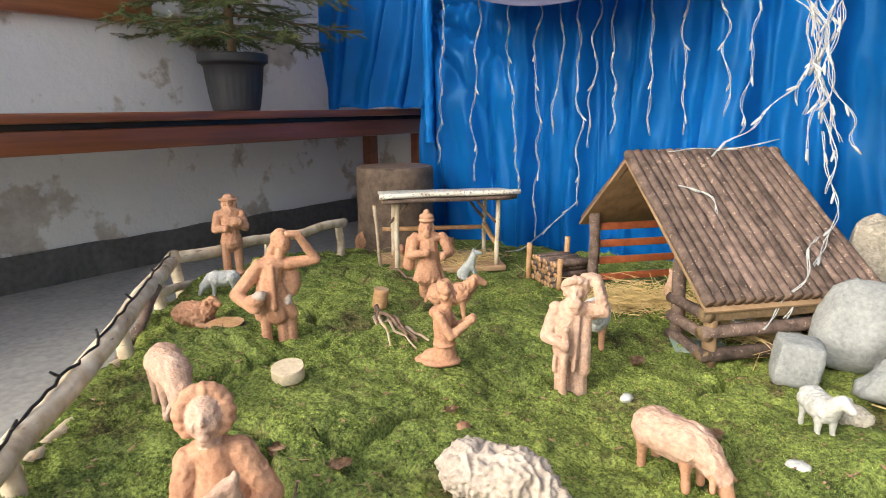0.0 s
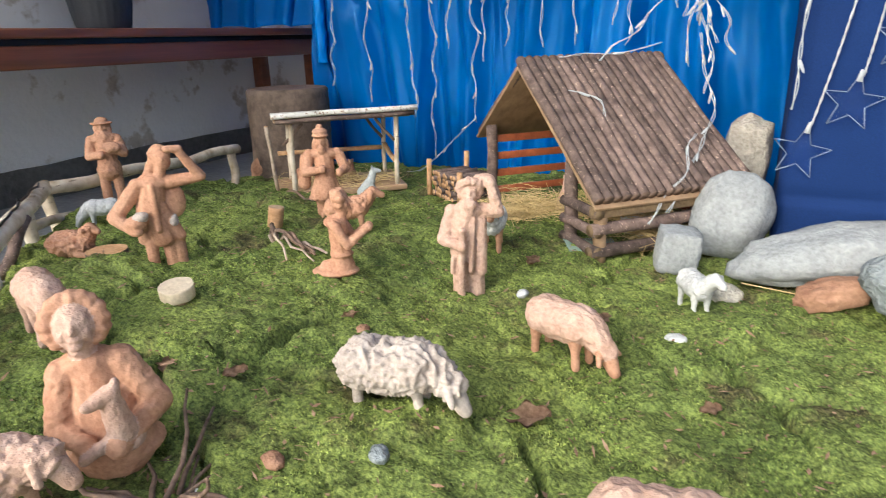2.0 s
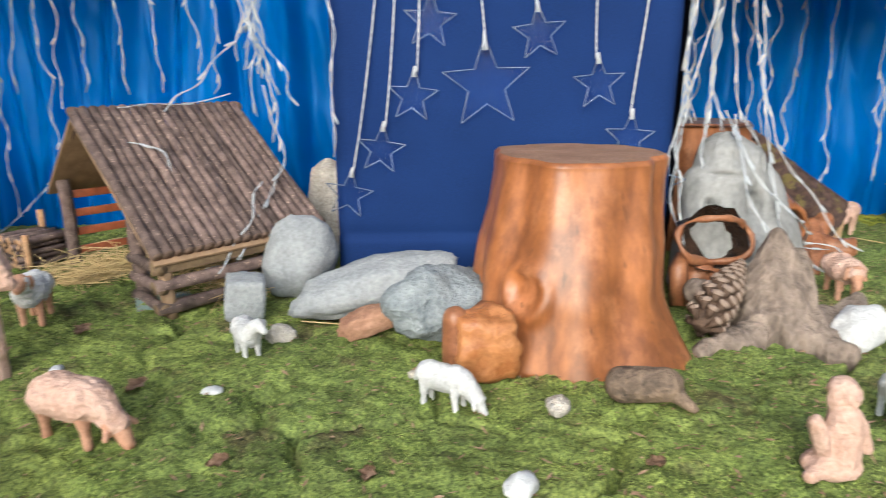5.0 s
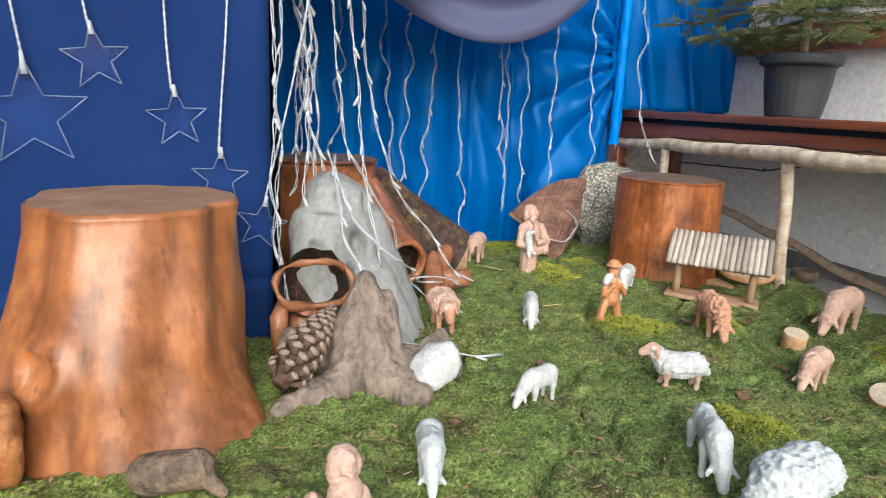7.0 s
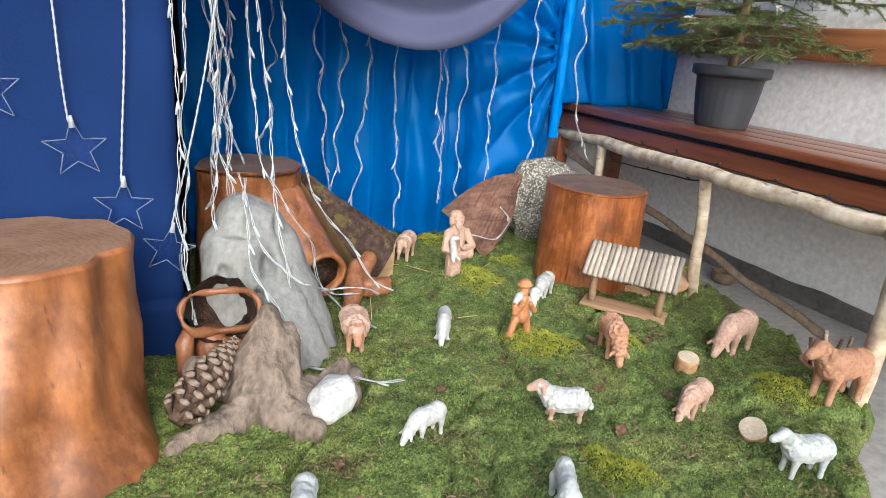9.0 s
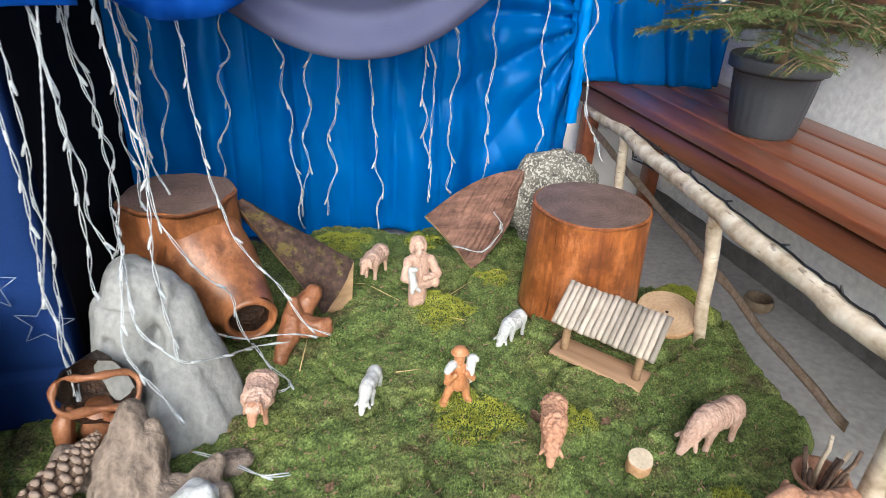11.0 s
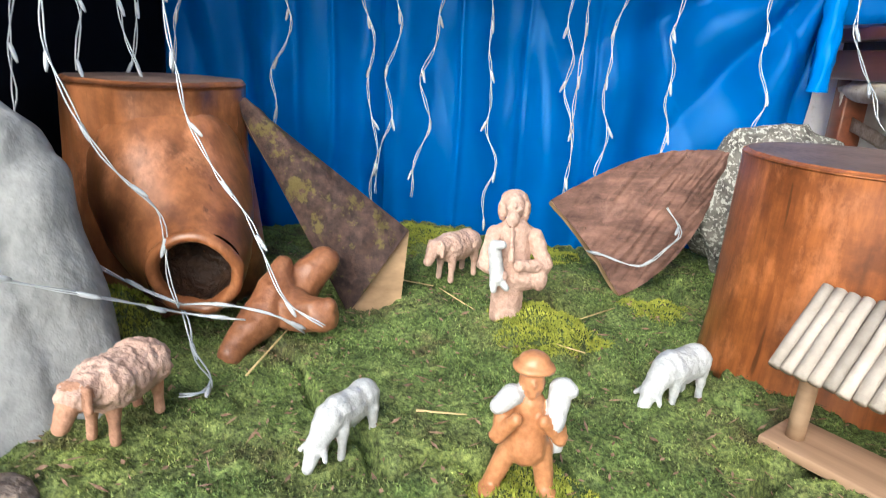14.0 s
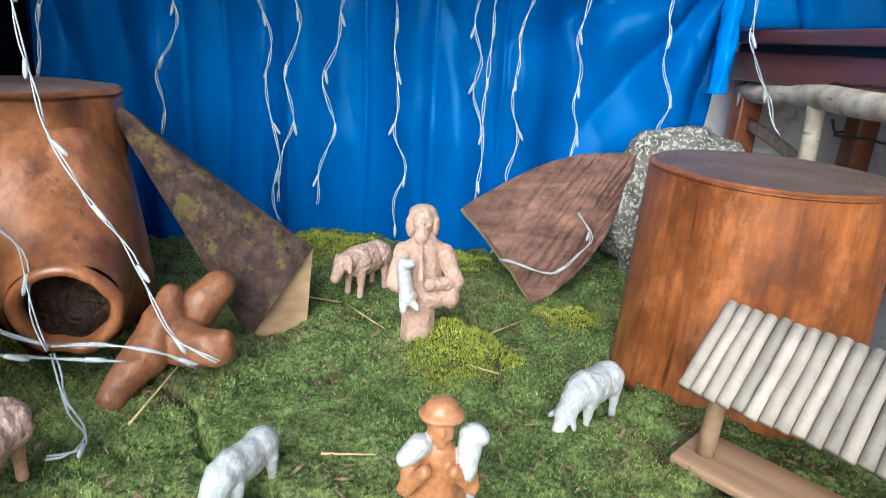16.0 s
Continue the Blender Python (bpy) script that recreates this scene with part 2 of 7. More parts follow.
RINGS_DARK = ringed("sawn_dark_end", (0.11, 0.07, 0.055), (0.25, 0.17, 0.14), 0.5)
RINGS_PALE = ringed("sawn_pale_end", (0.42, 0.28, 0.17), (0.62, 0.46, 0.31), 0.7)
OLD_LOG = barked("old_log_bark", (0.07, 0.05, 0.04), (0.20, 0.145, 0.115), (0.26, 0.2, 0.16), 30, 0.7)
DRIFT = surface("grey_driftwood", (0.10, 0.078, 0.066), (0.33, 0.265, 0.22), 34, 120, 0.85, 1.0, 0.005, stretch=(1, 1, 0.5))
DARK_DRIFT = surface("dark_driftwood", (0.07, 0.055, 0.045), (0.25, 0.18, 0.13), 30, 120, 0.8, 1.0, 0.005)
# near-black brown that stands in for the shade inside hollows
HOLLOW = surface("shaded_hollow", (0.008, 0.005, 0.004), (0.06, 0.028, 0.015), 30, 120, 0.5, 1.0, 0.005)
BENCH = timber("bench_varnish", (0.12, 0.034, 0.016), (0.30, 0.095, 0.042), 0.32, 0.5, "y", 50, 0.2)
SLAT = timber("red_slat_wood", (0.22, 0.05, 0.022), (0.38, 0.115, 0.05), 0.45, 0.3, "x", 50, 0.2)
BOARD_PALE = timber("pale_board", (0.34, 0.20, 0.12), (0.54, 0.36, 0.23), 0.65, 0.0, "x", 50, 0.3)
PLY = timber("plywood", (0.24, 0.15, 0.085), (0.40, 0.27, 0.17), 0.7, 0.0, "x", 40, 0.2)
SPLIT = timber("split_wood", (0.33, 0.20, 0.11), (0.58, 0.40, 0.24), 0.7, 0.0, "x", 40, 0.5)
POLE_BARK = barked("hazel_bark", (0.06, 0.040, 0.036), (0.225, 0.16, 0.142), (0.42, 0.31, 0.25), 42, 0.63)
POLE_GREY = barked("grey_pole_bark", (0.32, 0.28, 0.24), (0.43, 0.385, 0.34), (0.27, 0.22, 0.18), 40, 0.7, 0.4)
SLAB_BARK = timber("slab_bark", (0.05, 0.022, 0.018), (0.29, 0.155, 0.115), 0.85, 0.0, "x", 90, 1.0, streak=34, lengthen=0.22, blotch=0.4)
MOSSY_BARK = barked("mossy_bark", (0.025, 0.013, 0.013), (0.15, 0.082, 0.066), (0.20, 0.16, 0.045), 70, 0.53, 1.0, 32)
BIRCH = birch("birch_bark")
BIRCH_WHITE = barked("white_birch_bark", (0.50, 0.48, 0.45), (0.74, 0.74, 0.73), (0.20, 0.12, 0.08), 26, 0.57, 0.6)
TWIG = surface("dry_twig", (0.10, 0.065, 0.05), (0.26, 0.18, 0.14), 60, 200, 0.85, 0.5)
TWIG_PALE = surface("peeled_twig", (0.38, 0.29, 0.22), (0.60, 0.50, 0.42), 60, 200, 0.8, 0.4)
LOG_END = surface("cut_log_end", (0.46, 0.25, 0.12), (0.66, 0.42, 0.25), 60, 200, 0.75, 0.3)
STRAW = surface("straw", (0.42, 0.30, 0.12), (0.66, 0.52, 0.28), 30, 200, 0.7, 0.1)
LEAF_DRY = surface("dry_leaf", (0.20, 0.11, 0.07), (0.40, 0.27, 0.19), 50, 200, 0.8, 0.5)
SATIN = satin("blue_satin", (0.003, 0.165, 0.58), (0.004, 0.225, 0.74), 0.30)
NAVY = surface("dark_blue_cotton", (0.004, 0.021, 0.100), (0.007, 0.031, 0.138), 5, 600, 0.85, 0.1, 0.0008, spec=0.2)
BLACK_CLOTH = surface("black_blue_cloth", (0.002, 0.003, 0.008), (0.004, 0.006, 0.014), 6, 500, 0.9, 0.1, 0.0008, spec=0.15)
BRIGHT = satin("bright_blue_cloth", (0.006, 0.07, 0.42), (0.01, 0.10, 0.55), 0.5)
GREYBLUE = surface("grey_blue_cloth", (0.15, 0.165, 0.30), (0.19, 0.205, 0.36), 5, 600, 0.8, 0.1, 0.0008)
BLACK = plain("black_plastic", (0.012, 0.012, 0.014), 0.4)
POT = surface("anthracite_plastic", (0.035, 0.04, 0.05), (0.055, 0.06, 0.072), 10, 300, 0.45, 0.08, 0.0006)
BRASS = surface("worn_metal_tin", (0.10, 0.075, 0.05), (0.22, 0.17, 0.12), 40, 200, 0.4, 0.3)
NEEDLE = surface("spruce_needle", (0.045, 0.085, 0.03), (0.13, 0.17, 0.06), 20, 200, 0.6, 0.1)
BOUGH = surface("spruce_bough", (0.12, 0.08, 0.05), (0.24, 0.17, 0.10), 60, 200, 0.85, 0.4)
MOSS = moss_material("moss")
# the same moss darkened: shade between the leaves, put into the colour
MOSS_BED_SHADED = moss_material("moss_base_shaded", 0.55)
CUSHION = surface("yellow_cushion_moss", (0.19, 0.23, 0.03), (0.43, 0.45, 0.07), 40, 260, 0.8, 0.5, 0.003)
SOIL = surface("peat", (0.05, 0.035, 0.022), (0.12, 0.085, 0.05), 40, 160, 0.95, 0.9, 0.004)
PLASTER = plaster_material("worn_plaster")
LIMEWASH = surface("bluish_limewash", (0.74, 0.77, 0.82), (0.84, 0.87, 0.91), 3, 60, 0.9, 0.4, 0.004)
CONCRETE = surface("concrete", (0.30, 0.30, 0.305), (0.42, 0.42, 0.425), 5, 60, 0.75, 0.3, 0.003)
PLINTH = surface("plinth_concrete", (0.19, 0.19, 0.195), (0.32, 0.32, 0.325), 9, 60, 0.85, 0.6, 0.005)
EMBER = plain("ember_lamp", (1.0, 0.22, 0.03), 0.4, emit=4.0)


def clear_plastic(name, tint, alpha, rough=0.12, ior=1.45):
    m, t, n, l, p = shader(name)
    p.inputs["Base Color"].default_value = (*tint, 1)
    p.inputs["Roughness"].default_value, p.inputs["Transmission Weight"].default_value, p.inputs["IOR"].default_value = rough, alpha, ior
    return m


WIRE = clear_plastic("clear_wire", (0.70, 0.75, 0.80), 0.42)
STAR_CLEAR = clear_plastic("clear_acrylic", (0.93, 0.95, 0.98), 1.0, 0.0, 1.15)
STAR_EDGE = clear_plastic("frosted_acrylic_edge", (0.34, 0.42, 0.58), 0.6)


# ---- mesh helpers ----
def linked(name, bm, material, parent=None, label="", smooth=True):
    me = bpy.data.meshes.new(name)
    bmesh.ops.recalc_face_normals(bm, faces=bm.faces)
    bm.to_mesh(me)
    bm.free()
    for k in (material if isinstance(material, (list, tuple)) else (material,)):
        me.materials.append(k)
    me.polygons.foreach_set("use_smooth", [smooth] * len(me.polygons))
    ob = new(name, me)
    if parent:
        ob.parent = parent
    if label:
        ob["label"] = label
    return ob


def part(name, bm, material, parent, label="", smooth=True):
    return linked(name, bm, material, parent, label, smooth)


def thing(name, label, category, at=None, group="", kind=""):
    ob = new(name)
    ob.empty_display_size = 0.02
    if at is not None:
        ob.matrix_world = at
    return tagged(ob, label, category, group, kind)


def raw(name, verts, faces, material, smooth=False):
    me = bpy.data.meshes.new(name)
    verts, faces = np.asarray(verts, np.float32), np.asarray(faces, np.int32)
    k = faces.shape[1]
    me.vertices.add(len(verts))
    me.vertices.foreach_set("co", verts.ravel())
    me.loops.add(faces.size)
    me.loops.foreach_set("vertex_index", faces.ravel())
    me.polygons.add(len(faces))
    me.polygons.foreach_set("loop_start", np.arange(0, faces.size, k, dtype=np.int32))
    me.polygons.foreach_set("use_smooth", np.full(len(faces), smooth))
    me.update(calc_edges=True)
    me.materials.append(material)
    return new(name, me)


def block(size, at=(0, 0, 0), bevel=0.004, turn=None, seg=2, bm=None, rough=0.0):
    bm = bm or bmesh.new()
    made = bmesh.ops.create_cube(bm, size=1.0)["verts"]
    m = Matrix.Translation(at) @ (turn or Matrix()) @ Matrix.Diagonal((*size, 1))
    bmesh.ops.transform(bm, matrix=m, verts=made)
    if bevel:
        edges = list({e for v in made for e in v.link_edges})
        bmesh.ops.bevel(bm, geom=edges, offset=bevel, segments=seg, affect="EDGES", profile=0.5)
    if rough:
        for v in bm.verts:
            v.co += rough * Vector(noise.noise_vector(v.co * 25))
    return bm


def tube(points, radii, sides=10, bm=None, wobble=0.0, caps=True, cap_slot=0, seed=0.0):
    """A round stick along points, with its radius at each."""
    bm = bm or bmesh.new()
    pts = [Vector(p) for p in points]
    if not isinstance(radii, (list, tuple)):
        radii = [radii] * len(pts)
    rings, side = [], None
    for i, p in enumerate(pts):
        d = (pts[min(i + 1, len(pts) - 1)] - pts[max(i - 1, 0)]).normalized()
        if side is None:
            side = d.orthogonal().normalized()
        side = (side - side.dot(d) * d).normalized()
        up = d.cross(side)
        ring = []
        for k in range(sides):
            a = 2 * math.pi * k / sides
            r = radii[i] * (1 + (wobble * noise.noise(Vector((3 * math.cos(a) + seed, 3 * math.sin(a), 14 * i / len(pts) + seed))) if wobble else 0))
            ring.append(bm.verts.new(p + r * (math.cos(a) * side + math.sin(a) * up)))
        rings.append(ring)
    for a, b in zip(rings, rings[1:]):
        for k in range(sides):
            bm.faces.new((a[k], a[(k + 1) % sides], b[(k + 1) % sides], b[k]))
    if caps:
        for ring in (rings[0][::-1], rings[-1]):
            bm.faces.new(ring).material_index = cap_slot
    return bm


def bent(a, b, n=8, sag=0.0, seed=0.0):
    """Points from a to b that stray a little, as a natural stick does."""
    a, b = Vector(a), Vector(b)
    out = []
    for i in range(n + 1):
        f = i / n
        out.append(a.lerp(b, f) + sag * math.sin(math.pi * f) * Vector(noise.noise_vector(Vector((seed, 7.3 * seed, 2.1 * f)))) * 2)
    return out


def lathe(profile, sides=40, bm=None, wobble=0.0, freq=2.0, seed=0.0, cap_slot=1, top=True, bottom=True, flare=None):
    """A round body from (radius, height) pairs, uneven by wobble; flare(angle, f) adds to the radius."""
    bm = bm or bmesh.new()
    rings = []
    for i, (r, z) in enumerate(profile):
        ring = []
        for k in range(sides):
            a = 2 * math.pi * k / sides
            rr = r * (1 + wobble * noise.noise(Vector((freq * math.cos(a) + seed, freq * math.sin(a) - seed, z * 4))))
            if flare:
                rr += flare(a, z)
            ring.append(bm.verts.new((rr * math.cos(a), rr * math.sin(a), z)))
        rings.append(ring)
    for a, b in zip(rings, rings[1:]):
        for k in range(sides):
            bm.faces.new((a[k], a[(k + 1) % sides], b[(k + 1) % sides], b[k]))
    if bottom:
        bm.faces.new(rings[0][::-1]).material_index = 0
    if top:
        bm.faces.new(rings[-1]).material_index = cap_slot
    return bm


def sheet(fn, nu, nv, bm=None, thick=0.0):
    """A grid of points fn(u, v), u and v from 0 to 1; thick gives it a back."""
    bm = bm or bmesh.new()
    grid = [[bm.verts.new(fn(i / nu, j / nv)) for j in range(nv + 1)] for i in range(nu + 1)]
    for i in range(nu):
        for j in range(nv):
            bm.faces.new((grid[i][j], grid[i + 1][j], grid[i + 1][j + 1], grid[i][j + 1]))
    if thick:
        bmesh.ops.solidify(bm, geom=list(bm.faces), thickness=thick)
    return bm


def boulder(radii, seed, amount=0.16, freq=1.3, detail=4, flat=0.0, pits=0.0, square=0.0):
    bm = bmesh.new()
    bmesh.ops.create_icosphere(bm, subdivisions=detail, radius=1)
    for v in bm.verts:
        n = v.co.normalized()
        p = n.copy()
        if square:
            k = max(abs(p.x), abs(p.y), abs(p.z))
            p = p.lerp(p / k * 0.85, square)
        off = Vector((seed * 3.1, seed * 1.7, -seed))
        d = 1 + amount * noise.fractal(n * freq + off, 0.8, 2.1, 4) - pits * max(0, noise.noise(n * 6 + off)) ** 2
        p = p * d
        v.co = (p.x * radii[0], p.y * radii[1], p.z * radii[2])
        if flat and v.co.z < -flat * radii[2]:
            v.co.z = -flat * radii[2] + 0.15 * (v.co.z + flat * radii[2])
    return bm


def smoothstep(v):
    v = min(max(v, 0.0), 1.0)
    return v * v * (3 - 2 * v)


# clay shapes: ('e', centre, radii) and ('c', from, to, radius, radius), each with a colour slot
def clay(name, shapes, materials, label, category, at, voxel=0.0026, wool=0.0, wool_size=80, group="", scale=1.0, smooth=4, streak=(1, 1, 1)):
    bm = bmesh.new()
    for s in shapes:
        piece = bmesh.new()
        if s[0] == "e":
            bmesh.ops.create_icosphere(piece, subdivisions=3, radius=1)
            turn = Euler([radians(a) for a in s[3]]).to_matrix().to_4x4() if len(s) > 4 else Matrix()
            bmesh.ops.transform(piece, matrix=Matrix.Translation(s[1]) @ turn @ Matrix.Diagonal((*s[2], 1)), verts=piece.verts)
        else:
            for centre, r in ((s[1], s[3]), (s[2], s[4])):
                bmesh.ops.create_icosphere(piece, subdivisions=2, radius=r, matrix=Matrix.Translation(centre))
            hull = bmesh.ops.convex_hull(piece, input=piece.verts)
            bmesh.ops.delete(piece, geom=list(set(hull["geom_interior"] + hull["geom_unused"])), context="VERTS")
        me = bpy.data.meshes.new("piece")
        piece.to_mesh(me)
        piece.free()
        bm.from_mesh(me)
        bpy.data.meshes.remove(me)
    bmesh.ops.scale(bm, vec=(scale, scale, scale), verts=bm.verts)
    me = bpy.data.meshes.new("lump")
    bm.to_mesh(me)
    bm.free()
    lump = new("lump", me)
    r = lump.modifiers.new("remesh", "REMESH")
    r.mode, r.voxel_size = "VOXEL", voxel
    k = lump.modifiers.new("smooth", "SMOOTH")
    k.factor, k.iterations = 0.5, smooth
    deps = bpy.context.evaluated_depsgraph_get()
    done = bpy.data.meshes.new_from_object(lump.evaluated_get(deps))
    bpy.data.objects.remove(lump)
    bpy.data.meshes.remove(me)
    done.name = name
    done.materials.clear()
    for m in materials:
        done.materials.append(m)
    seed = Vector((at.translation.x * 7, at.translation.y * 5, 0))
    normals = [Vector(v.normal) for v in done.vertices]
    for v, n in zip(done.vertices, normals):
        q = Vector((v.co.x * streak[0], v.co.y * streak[1], v.co.z * streak[2]))
        amount = 0.0006 * noise.noise(v.co * 120 + seed)
        if wool and near_slot(v.co / scale, shapes)[1]:
            amount += wool * (0.9 - 2.2 * abs(noise.noise(q * wool_size * 0.8 + seed)) + 0.7 * noise.noise(q * wool_size * 2.2 - seed))
        v.co += n * amount
    if len(materials) > 1:
        for f in done.polygons:
            f.material_index = near_slot(Vector(f.center) / scale, shapes)[0]
    done.polygons.foreach_set("use_smooth", [True] * len(done.polygons))
    ob = new(name, done)
    ob.matrix_world = at
    return tagged(ob, label, category, group)


def near_slot(p, shapes):
    """The slot of the shape that a point is nearest to, and whether that shape is woolly."""
    best, slot, wool = 1e9, 0, True
    for s in shapes:
        if s[0] == "e":
            c, r = Vector(s[1]), s[2]
            q = p - c
            d = (math.sqrt((q.x / r[0]) ** 2 + (q.y / r[1]) ** 2 + (q.z / r[2]) ** 2) - 1) * min(r)
        else:
            a, b = Vector(s[1]), Vector(s[2])
            f = min(max((p - a).dot(b - a) / max((b - a).length_squared, 1e-9), 0), 1)
            d = (p - a.lerp(b, f)).length - (s[3] + (s[4] - s[3]) * f)
        if d < best:
            best, slot, wool = d, s[-1] % 2, s[-1] < 2
    return slot, wool


# ---- the porch: floor, walls, an added ceiling out of view ----
def setting(name, bm, material, label, smooth=False):
    return tagged(linked(name, bm, material, smooth=smooth), label, name.split("_")[0], kind="structure")


WALL_L, WALL_R, BACK, FLOOR = -1.15, 2.97, 2.42, -0.03
yard = setting("ground", sheet(lambda u, v: (-400 + 800 * u, -500 + 499.1 * v, FLOOR - 0.05), 8, 8), CONCRETE, "grey paved yard in front of the porch")
floor = setting("floor", block((WALL_R - WALL_L + 0.6, 3.6, 0.1), (0.9, 0.9, FLOOR - 0.05), 0), CONCRETE, "worn grey concrete porch floor")
setting("wall_west", block((0.2, 3.5, 2.5), (WALL_L - 0.1, 0.85, 1.2), 0), PLASTER, "white plaster wall, peeling in patches")
setting("wall_east", block((0.2, 3.5, 2.5), (WALL_R + 0.1, 0.85, 1.2), 0), LIMEWASH, "white plaster wall behind the bench")
setting("wall_north", block((WALL_R - WALL_L + 0.4, 0.2, 2.5), (0.9, BACK + 0.1, 1.2), 0), PLASTER, "plaster wall behind the curtain")
# never in view: added, its depth set to shade the upper curtain
setting("ceiling", block((WALL_R - WALL_L + 0.8, 1.9, 0.12), (0.9, 1.75, 2.6), 0), PLASTER, "unseen white ceiling added to shade the curtain top")
for name, x, w in (("baseboard_west", WALL_L + 0.012, 0.03), ("baseboard_east", WALL_R - 0.012, 0.03)):
    def skirting(u, v, x=x, tall=0.10 if x < 0 else 0.055):
        return (x + (0.006 if x < 0 else -0.006) * noise.noise(Vector((x, u * 40, v * 3))), -0.85 + 3.27 * u, FLOOR + (tall + 0.006 * noise.noise(Vector((x, u * 25, 5)))) * v)
    setting(name, sheet(skirting, 160, 3, thick=0.02), PLINTH, "dark grey concrete plinth along the wall")


# ---- moss-covered ground ----
EDGE = [(0.12, 0.42), (-0.10, 0.62), (-0.28, 0.82), (-0.56, 1.10), (-0.66, 1.45), (-0.66, 1.75), (-0.5, 2.12), (1.0, 2.2), (2.42, 2.24), (2.52, 1.9), (2.70, 1.72), (2.70, 1.52), (2.64, 1.3), (2.56, 1.2), (2.52, 1.06), (2.1, 0.78), (1.7, 0.55), (1.2, 0.42)]


def edge_gap(x, y):
    """How far inside the moss points lie; negative outside."""
    best, hit = np.full(x.shape, 9.0), np.zeros(x.shape, bool)
    for (ax, ay), (bx, by) in zip(EDGE, EDGE[1:] + EDGE[:1]):
        dx, dy = bx - ax, by - ay
        f = np.clip(((x - ax) * dx + (y - ay) * dy) / (dx * dx + dy * dy), 0, 1)
        best = np.minimum(best, np.hypot(x - ax - f * dx, y - ay - f * dy))
        if ay != by:
            hit ^= ((ay > y) != (by > y)) & (x < dx * (y - ay) / dy + ax)
    return np.where(hit, best, -best)


CLUMPS = [(2.04, 1.765, 0.10, 0.012), (2.02, 1.435, 0.11, 0.008), (2.18, 1.38, 0.07, 0.016), (2.23, 1.9, 0.09, 0.018), (1.9, 2.1, 0.16, 0.03), (1.53, 1.68, 0.08, 0.045), (2.6, 1.68, 0.10, 0.03), (0.36, 0.6, 0.1, 0.012), (-0.12, 0.9, 0.12, 0.014), (0.82, 1.22, 0.16, 0.012), (1.85, 1.03, 0.1, 0.016), (2.36, 1.12, 0.09, 0.016)]


def ease(v):
    v = np.clip(v, 0, 1)
    return v * v * (3 - 2 * v)


def rolling(x, y, cell, seed):
    """Smooth random hillocks between -1 and 1, one to each cell."""
    g = np.random.default_rng(seed).uniform(-1, 1, (int(4.4 / cell) + 3, int(2.9 / cell) + 3))
    fi, fj = (x + 1.15) / cell, (y + 0.04) / cell
    i, j = fi.astype(int), fj.astype(int)
    a, b = ease(fi - i), ease(fj - j)
    return g[i, j] * (1 - a) * (1 - b) + g[i + 1, j] * a * (1 - b) + g[i, j + 1] * (1 - a) * b + g[i + 1, j + 1] * a * b


def cells(x, y, cell, seed):
    """Distances to the nearest and second nearest of scattered centres, in cells, and a number for the nearest."""
    g = np.random.default_rng(seed).uniform(0.08, 0.92, (int(4.6 / cell) + 5, int(3.1 / cell) + 5, 3))
    fi, fj = (x + 1.25) / cell + 1, (y + 0.14) / cell + 1
    i, j = fi.astype(int), fj.astype(int)
    one, two, own = np.full(x.shape, 9.0), np.full(x.shape, 9.0), np.zeros(x.shape)
    for p in (-1, 0, 1):
        for q in (-1, 0, 1):
            c = g[i + p, j + q]
            d = np.hypot(i + p + c[..., 0] - fi, j + q + c[..., 1] - fj)
            two = np.where(d < one, one, np.minimum(two, d))
            own = np.where(d < one, c[..., 2], own)
            one = np.minimum(one, d)
    return one, two, own


def mossy(x, y):
    """The height of the moss: sheets with torn seams, cushions and small round heads, falling off at the border."""
    g = edge_gap(x, y) + 0.03 * rolling(x, y, 0.11, 1)
    z = -0.001 + 0.058 * ease((0.55 - x) / 0.55) * ease((1.75 - y) / 0.5) + 0.008 * rolling(x, y, 0.17, 2) + 0.006 * rolling(x, y, 0.055, 3)
    for k, (cx, cy, r, h) in enumerate(CLUMPS):
        d = np.hypot(x - cx, y - cy) / (r * (1 + 0.25 * rolling(x, y, 0.06, 40 + k)))
        z = z + np.where(d < 1, 0.8 * h * (1 - d ** 4), 0)
    wx, wy = x + 0.05 * rolling(x, y, 0.12, 4) + 0.016 * rolling(x, y, 0.035, 5), y + 0.05 * rolling(x, y, 0.12, 6) + 0.016 * rolling(x, y, 0.035, 7)
    one, two, own = cells(wx, wy, 0.25, 8)
    torn = np.clip(0.65 + 0.8 * rolling(x, y, 0.16, 9), 0, 1)
    z = z + 0.016 * (own - 0.5) - 0.034 * torn * np.clip(1 - (two - one) / 0.095, 0, 1) ** 1.5
    one, two, own = cells(x + 0.008 * rolling(x, y, 0.02, 10), y + 0.008 * rolling(x, y, 0.02, 11), 0.034, 12)
    z = z + 0.011 * np.clip(1 - 1.1 * one ** 2, 0, 1) + 0.005 * (own - 0.5)
    one, two, own = cells(x, y, 0.0115, 13)
    z = z + 0.0062 * np.clip(1 - 1.3 * one ** 2, 0, 1) * (0.4 + own)
    return FLOOR - 0.012 + (z - FLOOR + 0.012) * ease((g + 0.02) / 0.05)


STEP = 0.0048
NX, NY = int(3.5 / STEP), int(1.95 / STEP)
gx, gy = np.meshgrid(-0.75 + STEP * np.arange(NX + 1), 0.36 + STEP * np.arange(NY + 1), indexing="ij")
heights = mossy(gx, gy)
index = np.arange((NX + 1) * (NY + 1)).reshape(NX + 1, NY + 1)
quads = np.stack([index[:-1, :-1], index[1:, :-1], index[1:, 1:], index[:-1, 1:]], -1).reshape(-1, 4)
keep = (heights.ravel()[quads] > FLOOR - 0.008).any(1)
